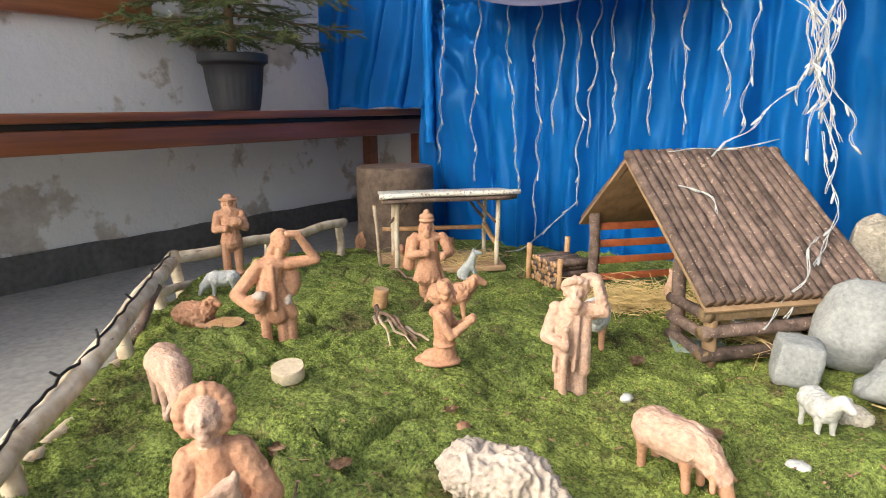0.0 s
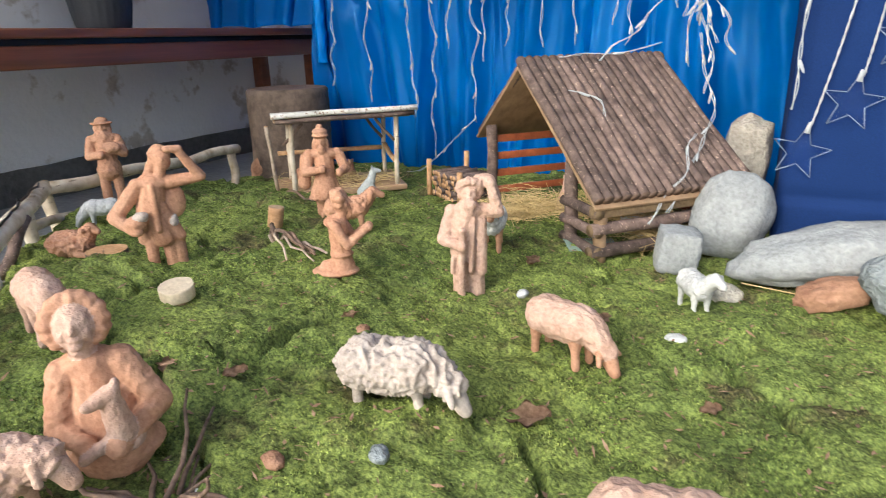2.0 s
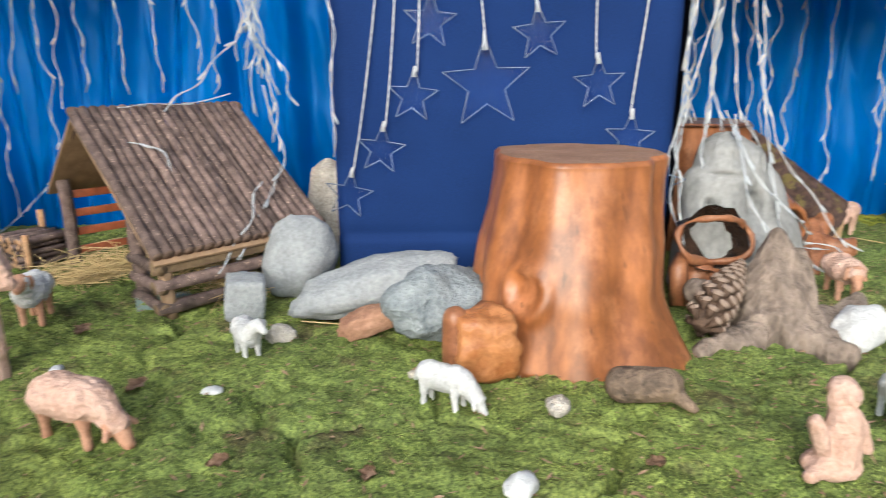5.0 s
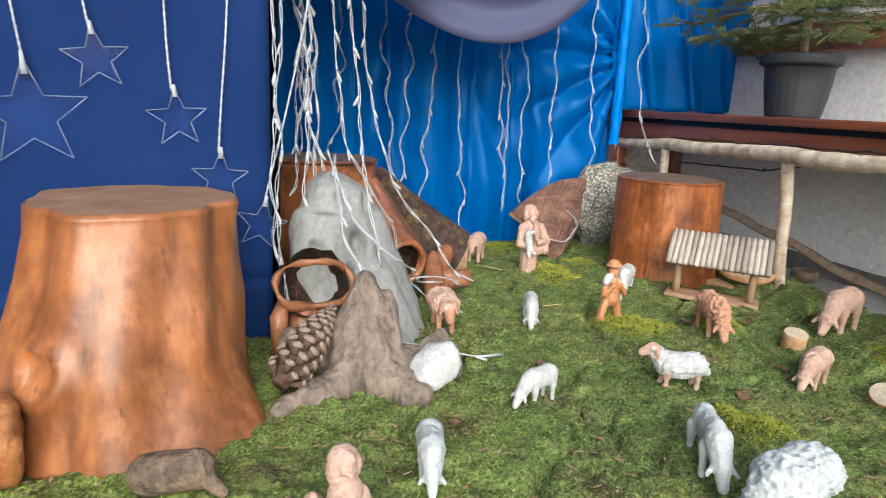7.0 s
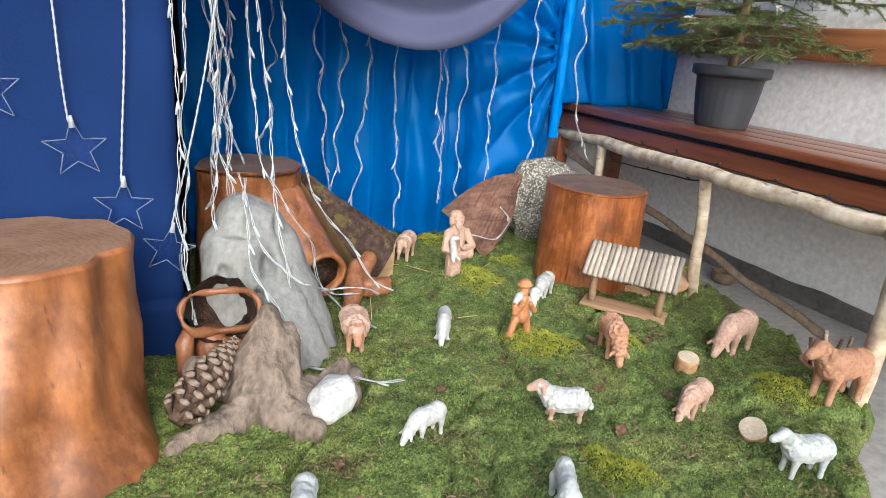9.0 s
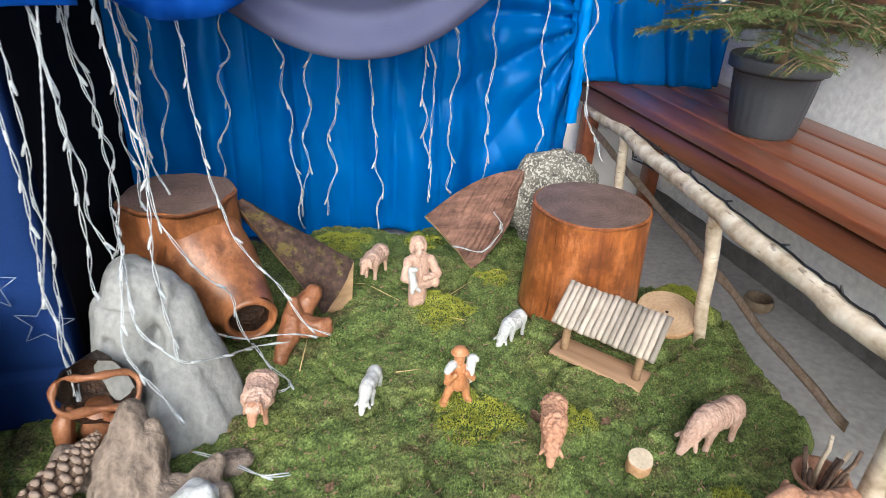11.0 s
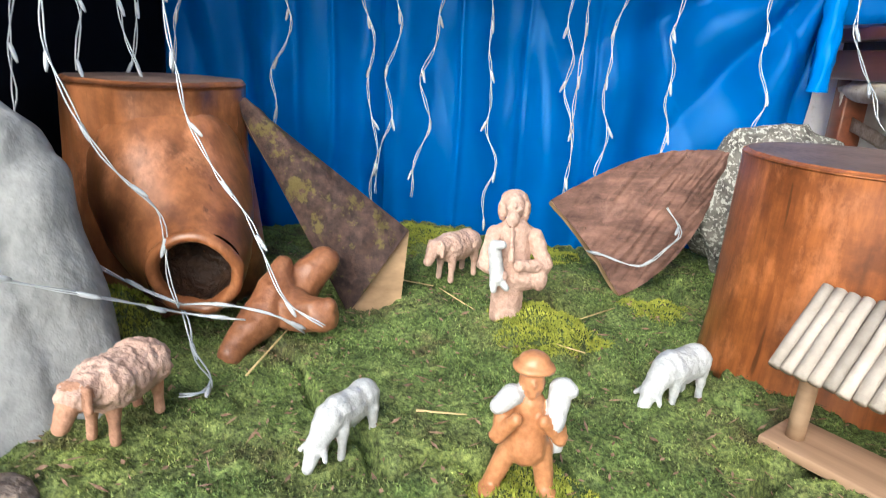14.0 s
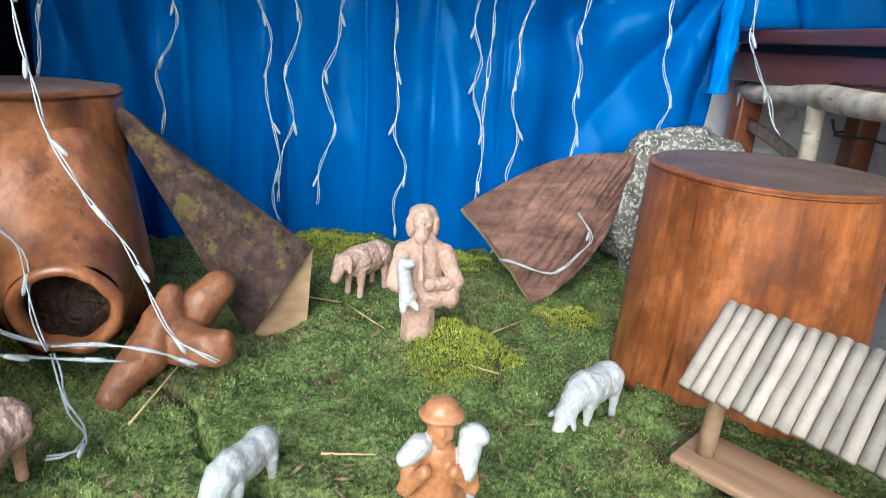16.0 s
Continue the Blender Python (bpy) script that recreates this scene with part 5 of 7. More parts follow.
# the shepherd with a stick and a bundle on his shoulder
figure(0.342, 1.185, 24, 0.180, [("c", (-0.05, -0.01, 0.42), (-0.055, -0.02, 0.0), 0.075, 0.068, 2), ("c", (0.07, 0.02, 0.4), (0.075, 0.02, 0.0), 0.075, 0.072, 2), ("c", (0.11, -0.02, 0.62), (0.115, -0.03, 0.2), 0.055, 0.05, 2), ("c", (-0.03, 0, 0.36), (-0.02, 0, 0.60), 0.115, 0.12, 2), ("c", (-0.02, 0, 0.58), (0.01, 0, 0.70), 0.12, 0.11, 2), ("e", (0.01, 0, 0.71), (0.15, 0.085, 0.06), 2), ("c", (0.06, -0.09, 0.66), (0.03, -0.10, 0.22), 0.018, 0.022, 2), ("c", (-0.09, -0.08, 0.64), (-0.12, -0.07, 0.2), 0.018, 0.022, 2)]
       + head(0.85, 0.03, -0.04, 0.078, hair=False) + [("e", (0.03 + 0.085 * math.cos(q), 0.0 - 0.055 * abs(math.sin(q)) * (1 if math.sin(q) > 0 else -0.2), 0.88 + 0.075 * math.sin(q)), (0.034, 0.04, 0.034), 0) for q in (-0.9, -0.3, 0.2, 0.7, 1.2, 1.7, 2.2, 2.7, 3.2, 3.8)] + [("e", (0.03, -0.10, 0.775), (0.05, 0.035, 0.05), 0), ("e", (0.03, -0.09, 0.73), (0.032, 0.03, 0.05), 0), ("c", (-0.035, -0.17, 0.57), (-0.05, -0.11, 0.01), 0.026, 0.036, 2), ("e", (-0.035, -0.17, 0.585), (0.03, 0.028, 0.026), 2)]
       + arm(-1, (-0.12, 0, 0.70), (-0.19, -0.06, 0.48), (-0.04, -0.17, 0.45), 0.052) + arm(1, (0.14, 0, 0.71), (0.25, -0.03, 0.70), (0.19, -0.03, 0.93), 0.05) + [("e", (0.14, 0.02, 0.965), (0.085, 0.055, 0.035), 2), ("c", (0.2, 0.02, 0.95), (0.24, 0.03, 0.80), 0.03, 0.04, 2)], "pale terracotta shepherd leaning on a stick", [CLAY_PINK])
# the woman with a lamb in her lap: sloping shoulders, a pale face and thick curls
figure(0.245, 0.672, 50, 0.163, [("e", (0, 0.02, 0.07), (0.25, 0.22, 0.08), 2), ("c", (0, 0, 0.10), (0, 0.01, 0.36), 0.215, 0.18, 2), ("c", (0, 0.01, 0.34), (-0.03, 0.01, 0.56), 0.175, 0.12, 2), ("e", (-0.04, 0.01, 0.59), (0.145, 0.10, 0.075), 2), ("c", (-0.05, 0.0, 0.60), (-0.055, -0.02, 0.72), 0.075, 0.062, 3)]
       + [(*q[:-1], 3) for q in head(0.80, -0.06, -0.055, 0.116, hair=False)] + [("e", (-0.06, 0.05, 0.82), (0.122, 0.09, 0.13), 0)]
       + [("e", (-0.06 + 0.122 * math.cos(q), -0.035 + 0.05 * max(math.sin(q), 0) + 0.02 * abs(math.cos(q)), 0.815 + 0.120 * math.sin(q)), (0.042, 0.055, 0.042), 0) for q in (-0.75, -0.35, 0.05, 0.45, 0.85, 1.2, 1.57, 1.94, 2.3, 2.7, 3.1, 3.5, 3.9)]
       + arm(-1, (-0.17, 0, 0.55), (-0.225, -0.07, 0.28), (-0.10, -0.22, 0.24), 0.066) + arm(1, (0.10, 0, 0.57), (0.25, -0.07, 0.33), (0.05, -0.26, 0.22), 0.072)
       + [("c", (0.08, -0.22, 0.28), (0.06, -0.25, 0.46), 0.075, 0.058, 3), ("c", (0.06, -0.25, 0.51), (-0.04, -0.31, 0.49), 0.052, 0.030, 3), ("e", (0.09, -0.24, 0.55), (0.022, 0.03, 0.038), 3), ("c", (0.04, -0.24, 0.26), (-0.10, -0.29, 0.20), 0.04, 0.03, 3), ("e", (0.08, -0.2, 0.22), (0.1, 0.07, 0.07), 3)], "terracotta woman sitting with a lamb in her lap", [CLAY, CLAY_PINK], "shepherdess_figure")
# the seated piper with a white lamb
figure(2.0, 1.805, 0, 0.174, [("c", (-0.02, 0, 0.0), (-0.02, 0, 0.28), 0.125, 0.12, 2), ("e", (0.06, 0.02, 0.34), (0.19, 0.15, 0.12), 0), ("c", (0, 0.02, 0.36), (0, 0.02, 0.66), 0.14, 0.12, 2), ("e", (0, 0.02, 0.66), (0.155, 0.09, 0.08), 2)] + head(0.86, -0.02, -0.02, 0.092) + [("e", (-0.03, -0.08, 0.78), (0.045, 0.035, 0.06), 0), ("c", (-0.03, -0.12, 0.72), (-0.02, -0.18, 0.5), 0.014, 0.022, 2)] + arm(-1, (-0.145, 0, 0.64), (-0.205, -0.05, 0.42), (-0.08, -0.16, 0.38), 0.053) + arm(1, (0.145, 0, 0.64), (0.235, -0.05, 0.44), (0.04, -0.16, 0.46), 0.053) + [("c", (-0.14, -0.15, 0.58), (-0.11, -0.17, 0.36), 0.05, 0.055, 3), ("c", (-0.14, -0.16, 0.6), (-0.09, -0.2, 0.62), 0.042, 0.03, 3), ("c", (-0.1, -0.17, 0.36), (-0.04, -0.2, 0.30), 0.035, 0.025, 3), ("c", (-0.13, -0.17, 0.36), (-0.13, -0.2, 0.28), 0.035, 0.025, 3), ("e", (0.2, -0.06, 0.34), (0.06, 0.07, 0.09), 2)], "terracotta shepherd piping, with a white lamb under his arm", [CLAY_PINK, CHALK], lift=-0.006)
# the small shepherd who carries lambs
figure(2.003, 1.482, 3, 0.124, [("c", (-0.10, 0, 0.34), (-0.2, -0.02, 0.09), 0.075, 0.065, 2), ("c", (0.10, 0, 0.34), (0.15, -0.02, 0.06), 0.075, 0.065, 2), ("e", (-0.22, -0.06, 0.04), (0.075, 0.11, 0.05), 2), ("e", (0.16, -0.05, 0.035), (0.075, 0.1, 0.045), 2), ("c", (0, 0, 0.36), (0, 0, 0.48), 0.15, 0.12, 2), ("c", (0, 0, 0.48), (0, 0, 0.66), 0.125, 0.10, 2)] + head(0.82, 0, -0.02, 0.1, hair=False, hat="") + [("e", (0, 0.0, 0.92), (0.14, 0.13, 0.04), 2), ("e", (0, 0.01, 0.96), (0.10, 0.09, 0.06), 2)] + arm(-1, (-0.15, 0, 0.64), (-0.2, -0.07, 0.46), (-0.1, -0.14, 0.62), 0.05) + arm(1, (0.15, 0, 0.64), (0.2, -0.07, 0.46), (0.08, -0.12, 0.6), 0.05) + [("c", (-0.13, -0.05, 0.74), (-0.21, -0.08, 0.67), 0.075, 0.055, 3), ("c", (0.18, -0.02, 0.78), (0.16, -0.08, 0.58), 0.08, 0.06, 3), ("c", (0.2, -0.02, 0.8), (0.24, -0.07, 0.80), 0.065, 0.045, 3), ("c", (0.19, 0.06, 0.52), (0.21, 0.05, 0.32), 0.06, 0.05, 3)], "small glossy terracotta shepherd with white lambs on his shoulders", [CLAY_BROWN, CHALK])
# the lying, playful figure near the dark log
figure(1.325, 0.995, 10, 0.105, [("e", (0, 0, 0.13), (0.28, 0.22, 0.12), 0), ("c", (0.05, 0, 0.2), (0.06, 0, 0.62), 0.2, 0.15, 0), ("c", (-0.1, 0, 0.3), (-0.27, -0.02, 0.62), 0.09, 0.07, 0), ("c", (0.2, -0.02, 0.55), (0.3, -0.06, 0.3), 0.08, 0.06, 2), ("c", (-0.05, -0.05, 0.2), (-0.3, -0.1, 0.1), 0.11, 0.07, 2)] + head(0.84, 0.07, 0, 0.13), "light terracotta figure sitting on the moss", [CLAY_PINK], "shepherd_figure")


# ---- the big shed ----
def frame_of(origin, along, across):
    """A pose whose x runs along, y across, z up."""
    a, b = Vector((*along, 0)).normalized(), Vector((*across, 0)).normalized()
    b = (b - b.dot(a) * a).normalized()
    m = Matrix.Identity(4)
    m.col[0][:3], m.col[1][:3], m.col[2][:3], m.col[3][:3] = a, b, (0, 0, 1), origin
    return m


# x: across the gable, to the low eave; y: along the ridge, away
shed = thing("shed", "toy cattle shed of bark-covered poles with a gable roof", "shed", frame_of((0.256, 1.600, 0.012), (0.733, -0.68), (0.68, 0.733)))
RIDGE, EAVE_R, EAVE_L, DEEP = 0.318, 0.298, -0.215, 0.335
ZR, ZL = 0.100, 0.155


def pole(name, a, b, r, mat, parent, seed=0.0, n=8, label="", sides=10, sag=0.002, ends=None):
    mats = [mat, ends or (BOUGH if mat is POLE_BARK and parent is shed else LOG_END)]
    return part(name, tube(bent(a, b, n, sag, seed), [r * (1 + 0.08 * noise.noise(Vector((seed, k, 0)))) for k in range(n + 1)], sides, None, 0.10, True, 1, seed), mats, parent, label)


def slope(x):
    return RIDGE + (ZR - RIDGE) * x / EAVE_R if x > 0 else RIDGE + (ZL - RIDGE) * x / EAVE_L


ang_r, ang_l = math.atan2(ZR - RIDGE, EAVE_R), math.atan2(ZL - RIDGE, EAVE_L)
roof_r = part("roof", block((math.hypot(EAVE_R, RIDGE - ZR), DEEP - 0.004, 0.006), (EAVE_R / 2, DEEP / 2, (RIDGE + ZR) / 2 - 0.006), 0.001, Matrix.Rotation(-ang_r, 4, "Y")), PLY, shed, "plywood roof slope covered with bark poles")
roof_l = part("roof", block((math.hypot(EAVE_L, RIDGE - ZL), DEEP - 0.004, 0.006), (EAVE_L / 2, DEEP / 2, (RIDGE + ZL) / 2 - 0.006), 0.001, Matrix.Rotation(math.pi - ang_l, 4, "Y")), PLY, shed, "plywood roof slope covered with bark poles")
for k in range(19):
    y = DEEP * (k + 0.5) / 19
    r = 0.0098 + 0.0018 * noise.noise(Vector((k * 3.3, 0, 0)))
    pole("roof_pole", (-0.004, y, RIDGE + 0.009), (EAVE_R + 0.004 * noise.noise(Vector((k, 9, 0))), y + 0.003 * noise.noise(Vector((k, 2, 0))), ZR + 0.009), r, POLE_BARK, roof_r, k * 1.7, 8, ends=TWIG)
    if k % 2 == 0:
        pole("roof_pole", (0.004, y + 0.008, RIDGE + 0.006), (EAVE_L, y + 0.008, ZL + 0.006), 0.0105, POLE_BARK, roof_l, k * 2.9, 6)
for x, y in ((-0.172, 0.022), (0.190, 0.020), (-0.172, DEEP - 0.03), (0.190, DEEP - 0.03)):
    pole("post", (x, y, 0), (x, y, slope(x) - 0.006), 0.0125, POLE_BARK, shed, x * 9 + y, 6)
for y in (0.024, DEEP - 0.03):
    pole("post", (0.282, y, -0.006), (0.282, y, 0.098), 0.0115, PLY, shed, y * 7, 4, "pale peeled corner post")
for k, z in enumerate((0.018, 0.052, 0.085)):
    pole("rail", (0.178, 0.012, z), (0.296, 0.012, z), 0.0095, POLE_BARK, shed, 3 + k, 5)
for k, z in enumerate((0.016, 0.056)):
    pole("rail", (0.286, 0.0, z), (0.286, DEEP, z + 0.004), 0.0115, POLE_BARK, shed, 8 + k, 8)
part("wall_plate", block((0.012, DEEP, 0.022), (0.287, DEEP / 2, 0.088), 0.002), BOUGH, shed)
for z in (0.028, 0.068, 0.108, 0.148):
    part("wall_slat", block((0.006, DEEP - 0.03, 0.017), (-0.172, DEEP / 2 + 0.008, z), 0.0015), SLAT, shed, "red-brown varnished slat")
for k, z in enumerate((0.03, 0.07, 0.11)):
    part("wall_slat", block((0.32, 0.006, 0.017), (0.01, DEEP - 0.02, z), 0.0015), SLAT, shed, "red-brown varnished slat")

rng = random.Random(5)


def strewn(name, spots, count, label, seed, long=(0.03, 0.09), high=0.02):
    """Loose straws over some spots (x, y, rx, ry, z)."""
    g = np.random.default_rng(seed)
    verts, tris = [], []
    for k in range(count):
        x, y, rx, ry, z = spots[k % len(spots)]
        px, py = g.normal(x, rx), g.normal(y, ry)
        a, tip, n = g.uniform(0, 6.28), g.normal(0, 0.16), g.uniform(*long)
        d = np.array([math.cos(a) * math.cos(tip), math.sin(a) * math.cos(tip), math.sin(tip)])
        c = np.array([px, py, max(z, on_moss(px, py)) + 0.003 + abs(g.normal(0, high))])
        s, u, w = np.array([-d[1], d[0], 0.0]) * 0.0007, np.array([0, 0, 0.0007]), c.copy()
        b = len(verts)
        bend = np.array([0, 0, g.normal(0, 0.004)])
        for f in (-0.5, 0.0, 0.5):
            q = c + d * n * f + bend * (1 - abs(2 * f))
            verts += [q - s, q + u, q + s]
        for f in (0, 3):
            for i, j in ((0, 1), (1, 2), (2, 0)):
                tris += [(b + f + i, b + f + j, b + f + 3 + j), (b + f + i, b + f + 3 + j, b + f + 3 + i)]
    return tagged(raw(name, verts, tris, STRAW), label, "straw", kind="stuff")


strewn("straw", [(0.47, 1.68, 0.06, 0.07, 0.012), (0.30, 1.66, 0.06, 0.05, 0.012), (0.25, 1.60, 0.045, 0.035, 0.012), (0.55, 1.6, 0.04, 0.05, 0.012)], 1900, "golden straw spread in the shed", 4)
stone("stone", (0.50, 1.60), (0.026, 0.018, 0.022), 41, STONE_WHITE, "pale squared stone lying on the straw", (0, 0, 30), 0.05, 1, 0.8, square=0.8)
pane = tagged(linked("glass_sheet", block((0.09, 0.06, 0.003), (0, 0, 0), 0.0005), clear_plastic("green_glass", (0.55, 0.75, 0.68), 0.6)), "piece of greenish glass under the shed post", "glass")
pane.location = (0.455, 1.462, on_moss(0.455, 1.462) + 0.004)
pane.rotation_euler = (0.06, 0.02, 0.5)

# ---- the lean-to ----
# x: along the open front; y: away
lean = thing("lean_to", "small birch lean-to with a white bark roof", "shed", frame_of((-0.325, 1.54, 0.03), (0.72, 0.69), (-0.69, 0.72)))
part("base", block((0.325, 0.20, 0.014), (0.145, 0.09, -0.004), 0.002), BOARD_PALE, lean)
for x, y, z in ((0.028, 0.0, 0.178), (0.285, 0.0, 0.182), (0.028, 0.17, 0.160), (0.285, 0.17, 0.164)):
    pole("post", (x, y, 0), (x + 0.004, y, z), 0.0062, BIRCH, lean, x * 31 + y, 6)
part("roof", block((0.345, 0.225, 0.009), (0.163, 0.085, 0.184), 0.003, Matrix.Rotation(radians(-5), 4, "X"), rough=0.001), BIRCH_WHITE, lean, "white peeling birch bark roof")
pole("eave_pole", (-0.012, -0.030, 0.192), (0.338, -0.030, 0.196), 0.0065, BIRCH_WHITE, lean, 2.2, 10, "white birch eave pole")
pole("fascia_pole", (-0.004, -0.024, 0.179), (0.33, -0.024, 0.183), 0.0062, POLE_BARK, lean, 3.1, 8)
part("rafter_board", block((0.33, 0.18, 0.008), (0.16, 0.09, 0.168), 0.002, Matrix.Rotation(radians(-5), 4, "X")), PLY, lean)
for a, b in (((0.01, 0, 0.12), (0.06, 0.0, 0.17)), ((0.282, 0, 0.115), (0.235, 0.0, 0.172)), ((0.282, 0.165, 0.10), (0.24, 0.165, 0.155))):
    pole("brace", a, b, 0.004, TWIG, lean, a[0] * 9, 4, sides=6)
pole("rail", (0.0, 0.172, 0.075), (0.29, 0.172, 0.072), 0.0068, LOG_END, lean, 4.4, 6, "split pale rail", 6)
pole("rail", (0.288, 0.0, 0.055), (0.288, 0.175, 0.080), 0.0068, LOG_END, lean, 5.4, 6, "split pale rail", 6)
pole("side_stick", (-0.025, -0.02, 0.17), (-0.012, 0.02, 0.0), 0.0045, TWIG_PALE, lean, 7.7, 6)
strewn("straw", [(-0.30, 1.68, 0.06, 0.05, 0.035), (-0.22, 1.75, 0.05, 0.05, 0.035)], 420, "dry straw on the lean-to's floor", 8, (0.02, 0.06), 0.004)

# ---- the wood pile ----
pile = thing("wood_pile", "stack of thin cut logs between upright sticks", "wood pile", frame_of((0.045, 1.675, on_moss(0.05, 1.68)), (0.85, -0.52), (0.52, 0.85)))
n = 0
for row in range(5):
    for k in range(8 - row % 2):
        r = 0.0066 + 0.0012 * rng.uniform(-1, 1)
        x, z = -0.05 + 0.0135 * k + 0.0067 * (row % 2), 0.007 + 0.0122 * row
        pole("log", (x, rng.uniform(-0.006, 0.006), z), (x + 0.003 * rng.uniform(-1, 1), 0.095 + rng.uniform(-0.008, 0.008), z), r, POLE_BARK, pile, n * 1.3, 3, sides=9, sag=0.001)
        n += 1
for x, y, z in ((-0.062, -0.002, 0.088), (-0.038, 0.09, 0.10), (0.056, 0.01, 0.072)):
    pole("upright_stick", (x, y, 0), (x + 0.003, y, z), 0.0065, LOG_END, pile, x, 3, "pale peeled upright stick")

# ---- the small hut on the right ----
hut = thing("feeding_hut", "small open feeding hut with a roof of grey sticks", "hut", frame_of((2.286, 1.620, 0.012), (0.64, -0.77), (-0.77, -0.64)))
part("base", block((0.198, 0.068, 0.010), (0.096, 0.034, 0.005), 0.002), BOARD_PALE, hut, "pale planed base board")
for x in (0.018, 0.176):
    pole("post", (x, 0.040, 0.008), (x, 0.036, 0.106), 0.0085, PLY, hut, x * 19, 4, sides=8)
roof_h = part("roof", block((0.20, 0.085, 0.005), (0.1, 0.032, 0.107), 0.001, Matrix.Rotation(radians(-38), 4, "X")), PLY, hut)
for k in range(18):
    x = -0.003 + 0.0121 * k
    w = 0.003 * rng.uniform(-1, 1)
    pole("roof_stick", (x, -0.006 + w, 0.146), (x, 0.070 + w, 0.083), 0.0061, POLE_GREY, roof_h, k * 2.1, 4, sides=9, sag=0.0008, ends=POLE_GREY)


# ---- sawn discs ----
def disc(x, y, r, h, label, tilt=(0, 0, 0), bark=OLD_LOG, face=RINGS_PALE, lift=0.0, hole=False):
    t = thing("wood_disc", label, "wood disc", pose(x, y, on_moss(x, y) - 0.003 + lift, *tilt))
    part("rim", lathe([(r * 0.97, 0), (r, h * 0.15), (r, h * 0.85), (r * 0.985, h)], 30, None, 0.06, 1.5, x * 9, 0), bark, t)
    part("sawn_face", lathe([(r * 0.98, h + 0.0006), (r * 0.3, h + 0.0008)], 30, None, 0.06, 1.5, x * 9, 0, bottom=False), face, t)
    if hole:
        # flat near-black spot drawn as the shade of a hole
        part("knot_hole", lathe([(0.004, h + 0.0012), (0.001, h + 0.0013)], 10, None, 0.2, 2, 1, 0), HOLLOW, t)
    return t


PALE_FACE = surface("fresh_cut_face", (0.56, 0.46, 0.34), (0.72, 0.63, 0.50), 40, 200, 0.7, 0.2)
disc(-0.186, 0.975, 0.031, 0.014, "flat sawn wood disc with brown face", face=LOG_END)
disc(0.062, 0.90, 0.022, 0.017, "pale freshly cut wood disc", (8, 5, 0), face=PALE_FACE, bark=PALE_FACE)
disc(-0.046, 1.203, 0.0135, 0.036, "short cut piece of branch standing up", (-6, 8, 0), bark=LOG_END)
disc(2.262, 1.262, 0.021, 0.034, "pale short cut branch stub", (10, -6, 0), face=PALE_FACE, bark=LOG_END)
disc(2.216, 1.058, 0.022, 0.020, "pale cut branch stub in the moss", (14, -30, 0), face=PALE_FACE, bark=LOG_END)
disc(2.535, 1.625, 0.068, 0.014, "large pinkish sawn disc with a small hole", (12, -8, 0), bark=LOG_END, lift=0.012, hole=True)
disc(2.475, 1.655, 0.06, 0.014, "sawn wood disc half under another", (6, 12, 0), bark=LOG_END)

# ---- bark slab and split log ----
A, B, C = Vector((2.066, 2.03, 0.135)), Vector((2.178, 1.962, 0.008)), Vector((2.366, 2.105, 0.222))


def slab_point(u, v, back=0.0):
    top = A.lerp(C, u) + 0.030 * math.sin(math.pi * u) * Vector((-0.05, 0.1, 1.0))
    low = B.lerp(C, u) + 0.035 * math.sin(math.pi * u ** 0.8) * Vector((0.75, 0.0, -0.62))
    p = low.lerp(top, v)
    out = (B - A).cross(C - A).normalized()
    out = out if out.y < 0 else -out
    along = (p - B).dot((C - B).normalized())
    perp = (p - B - along * (C - B).normalized()).length
    rough = 0.004 * noise.noise(p * 40) + 0.005 * noise.noise(Vector((along * 14, perp * 130, 3))) + 0.003 * noise.noise(Vector((along * 36, perp * 300, 7)))
    return p + out * (0.016 * math.sin(math.pi * v) + rough - back)


slab = thing("bark_slab", "slab of reddish bark leaning against a stone", "bark")
part("bark_face", sheet(lambda u, v: slab_point(u * 0.985, v), 90, 80), SLAB_BARK, slab)
part("wood_back", sheet(lambda u, v: slab_point(u * 0.985, v, 0.006 + 0.012 * math.sin(math.pi * v)), 20, 12), SPLIT, slab)
rim = bmesh.new()
for side in (0, 1):
    sheet(lambda u, v: slab_point(u * 0.985, side, 0.002 + 0.010 * v), 30, 2, rim)
sheet(lambda u, v: slab_point(0.001, u, 0.002 + 0.016 * v), 12, 2, rim)
part("sawn_edge", rim, SPLIT, slab, "pale sawn edge")

P, L0, R0, K0 = Vector((1.618, 1.888, 0.264)), Vector((1.786, 1.822, 0.004)), Vector((1.860, 1.865, 0.116)), Vector((1.852, 1.856, 0.0))
split = thing("split_log", "split log wedge with mossy bark leaning on the stump", "log")
P2, PB = P + Vector((0.016, 0.01, 0.004)), P + Vector((-0.020, 0.055, -0.02))


def wedge_face(a, b, c, d, bulge=0.0, rough=0.0):
    nrm = (b - a).cross(c - a).normalized()
    def fn(u, v):
        p = a.lerp(b, v).lerp(d.lerp(c, v), u)
        return p + nrm * (bulge * math.sin(math.pi * v) + rough * noise.noise(p * 45) * min(1, 8 * v * (1 - v)))
    return fn


part("bark_face", sheet(wedge_face(P, P2, R0, L0, -0.024, 0.009), 60, 24), MOSSY_BARK, split)
part("split_face", sheet(wedge_face(PB, P, L0, L0 + Vector((-0.030, 0.10, 0.0)), 0, 0.001), 20, 8), SPLIT, split)
part("split_face", sheet(wedge_face(P2, PB, K0, R0, 0, 0.001), 12, 6), SPLIT, split)
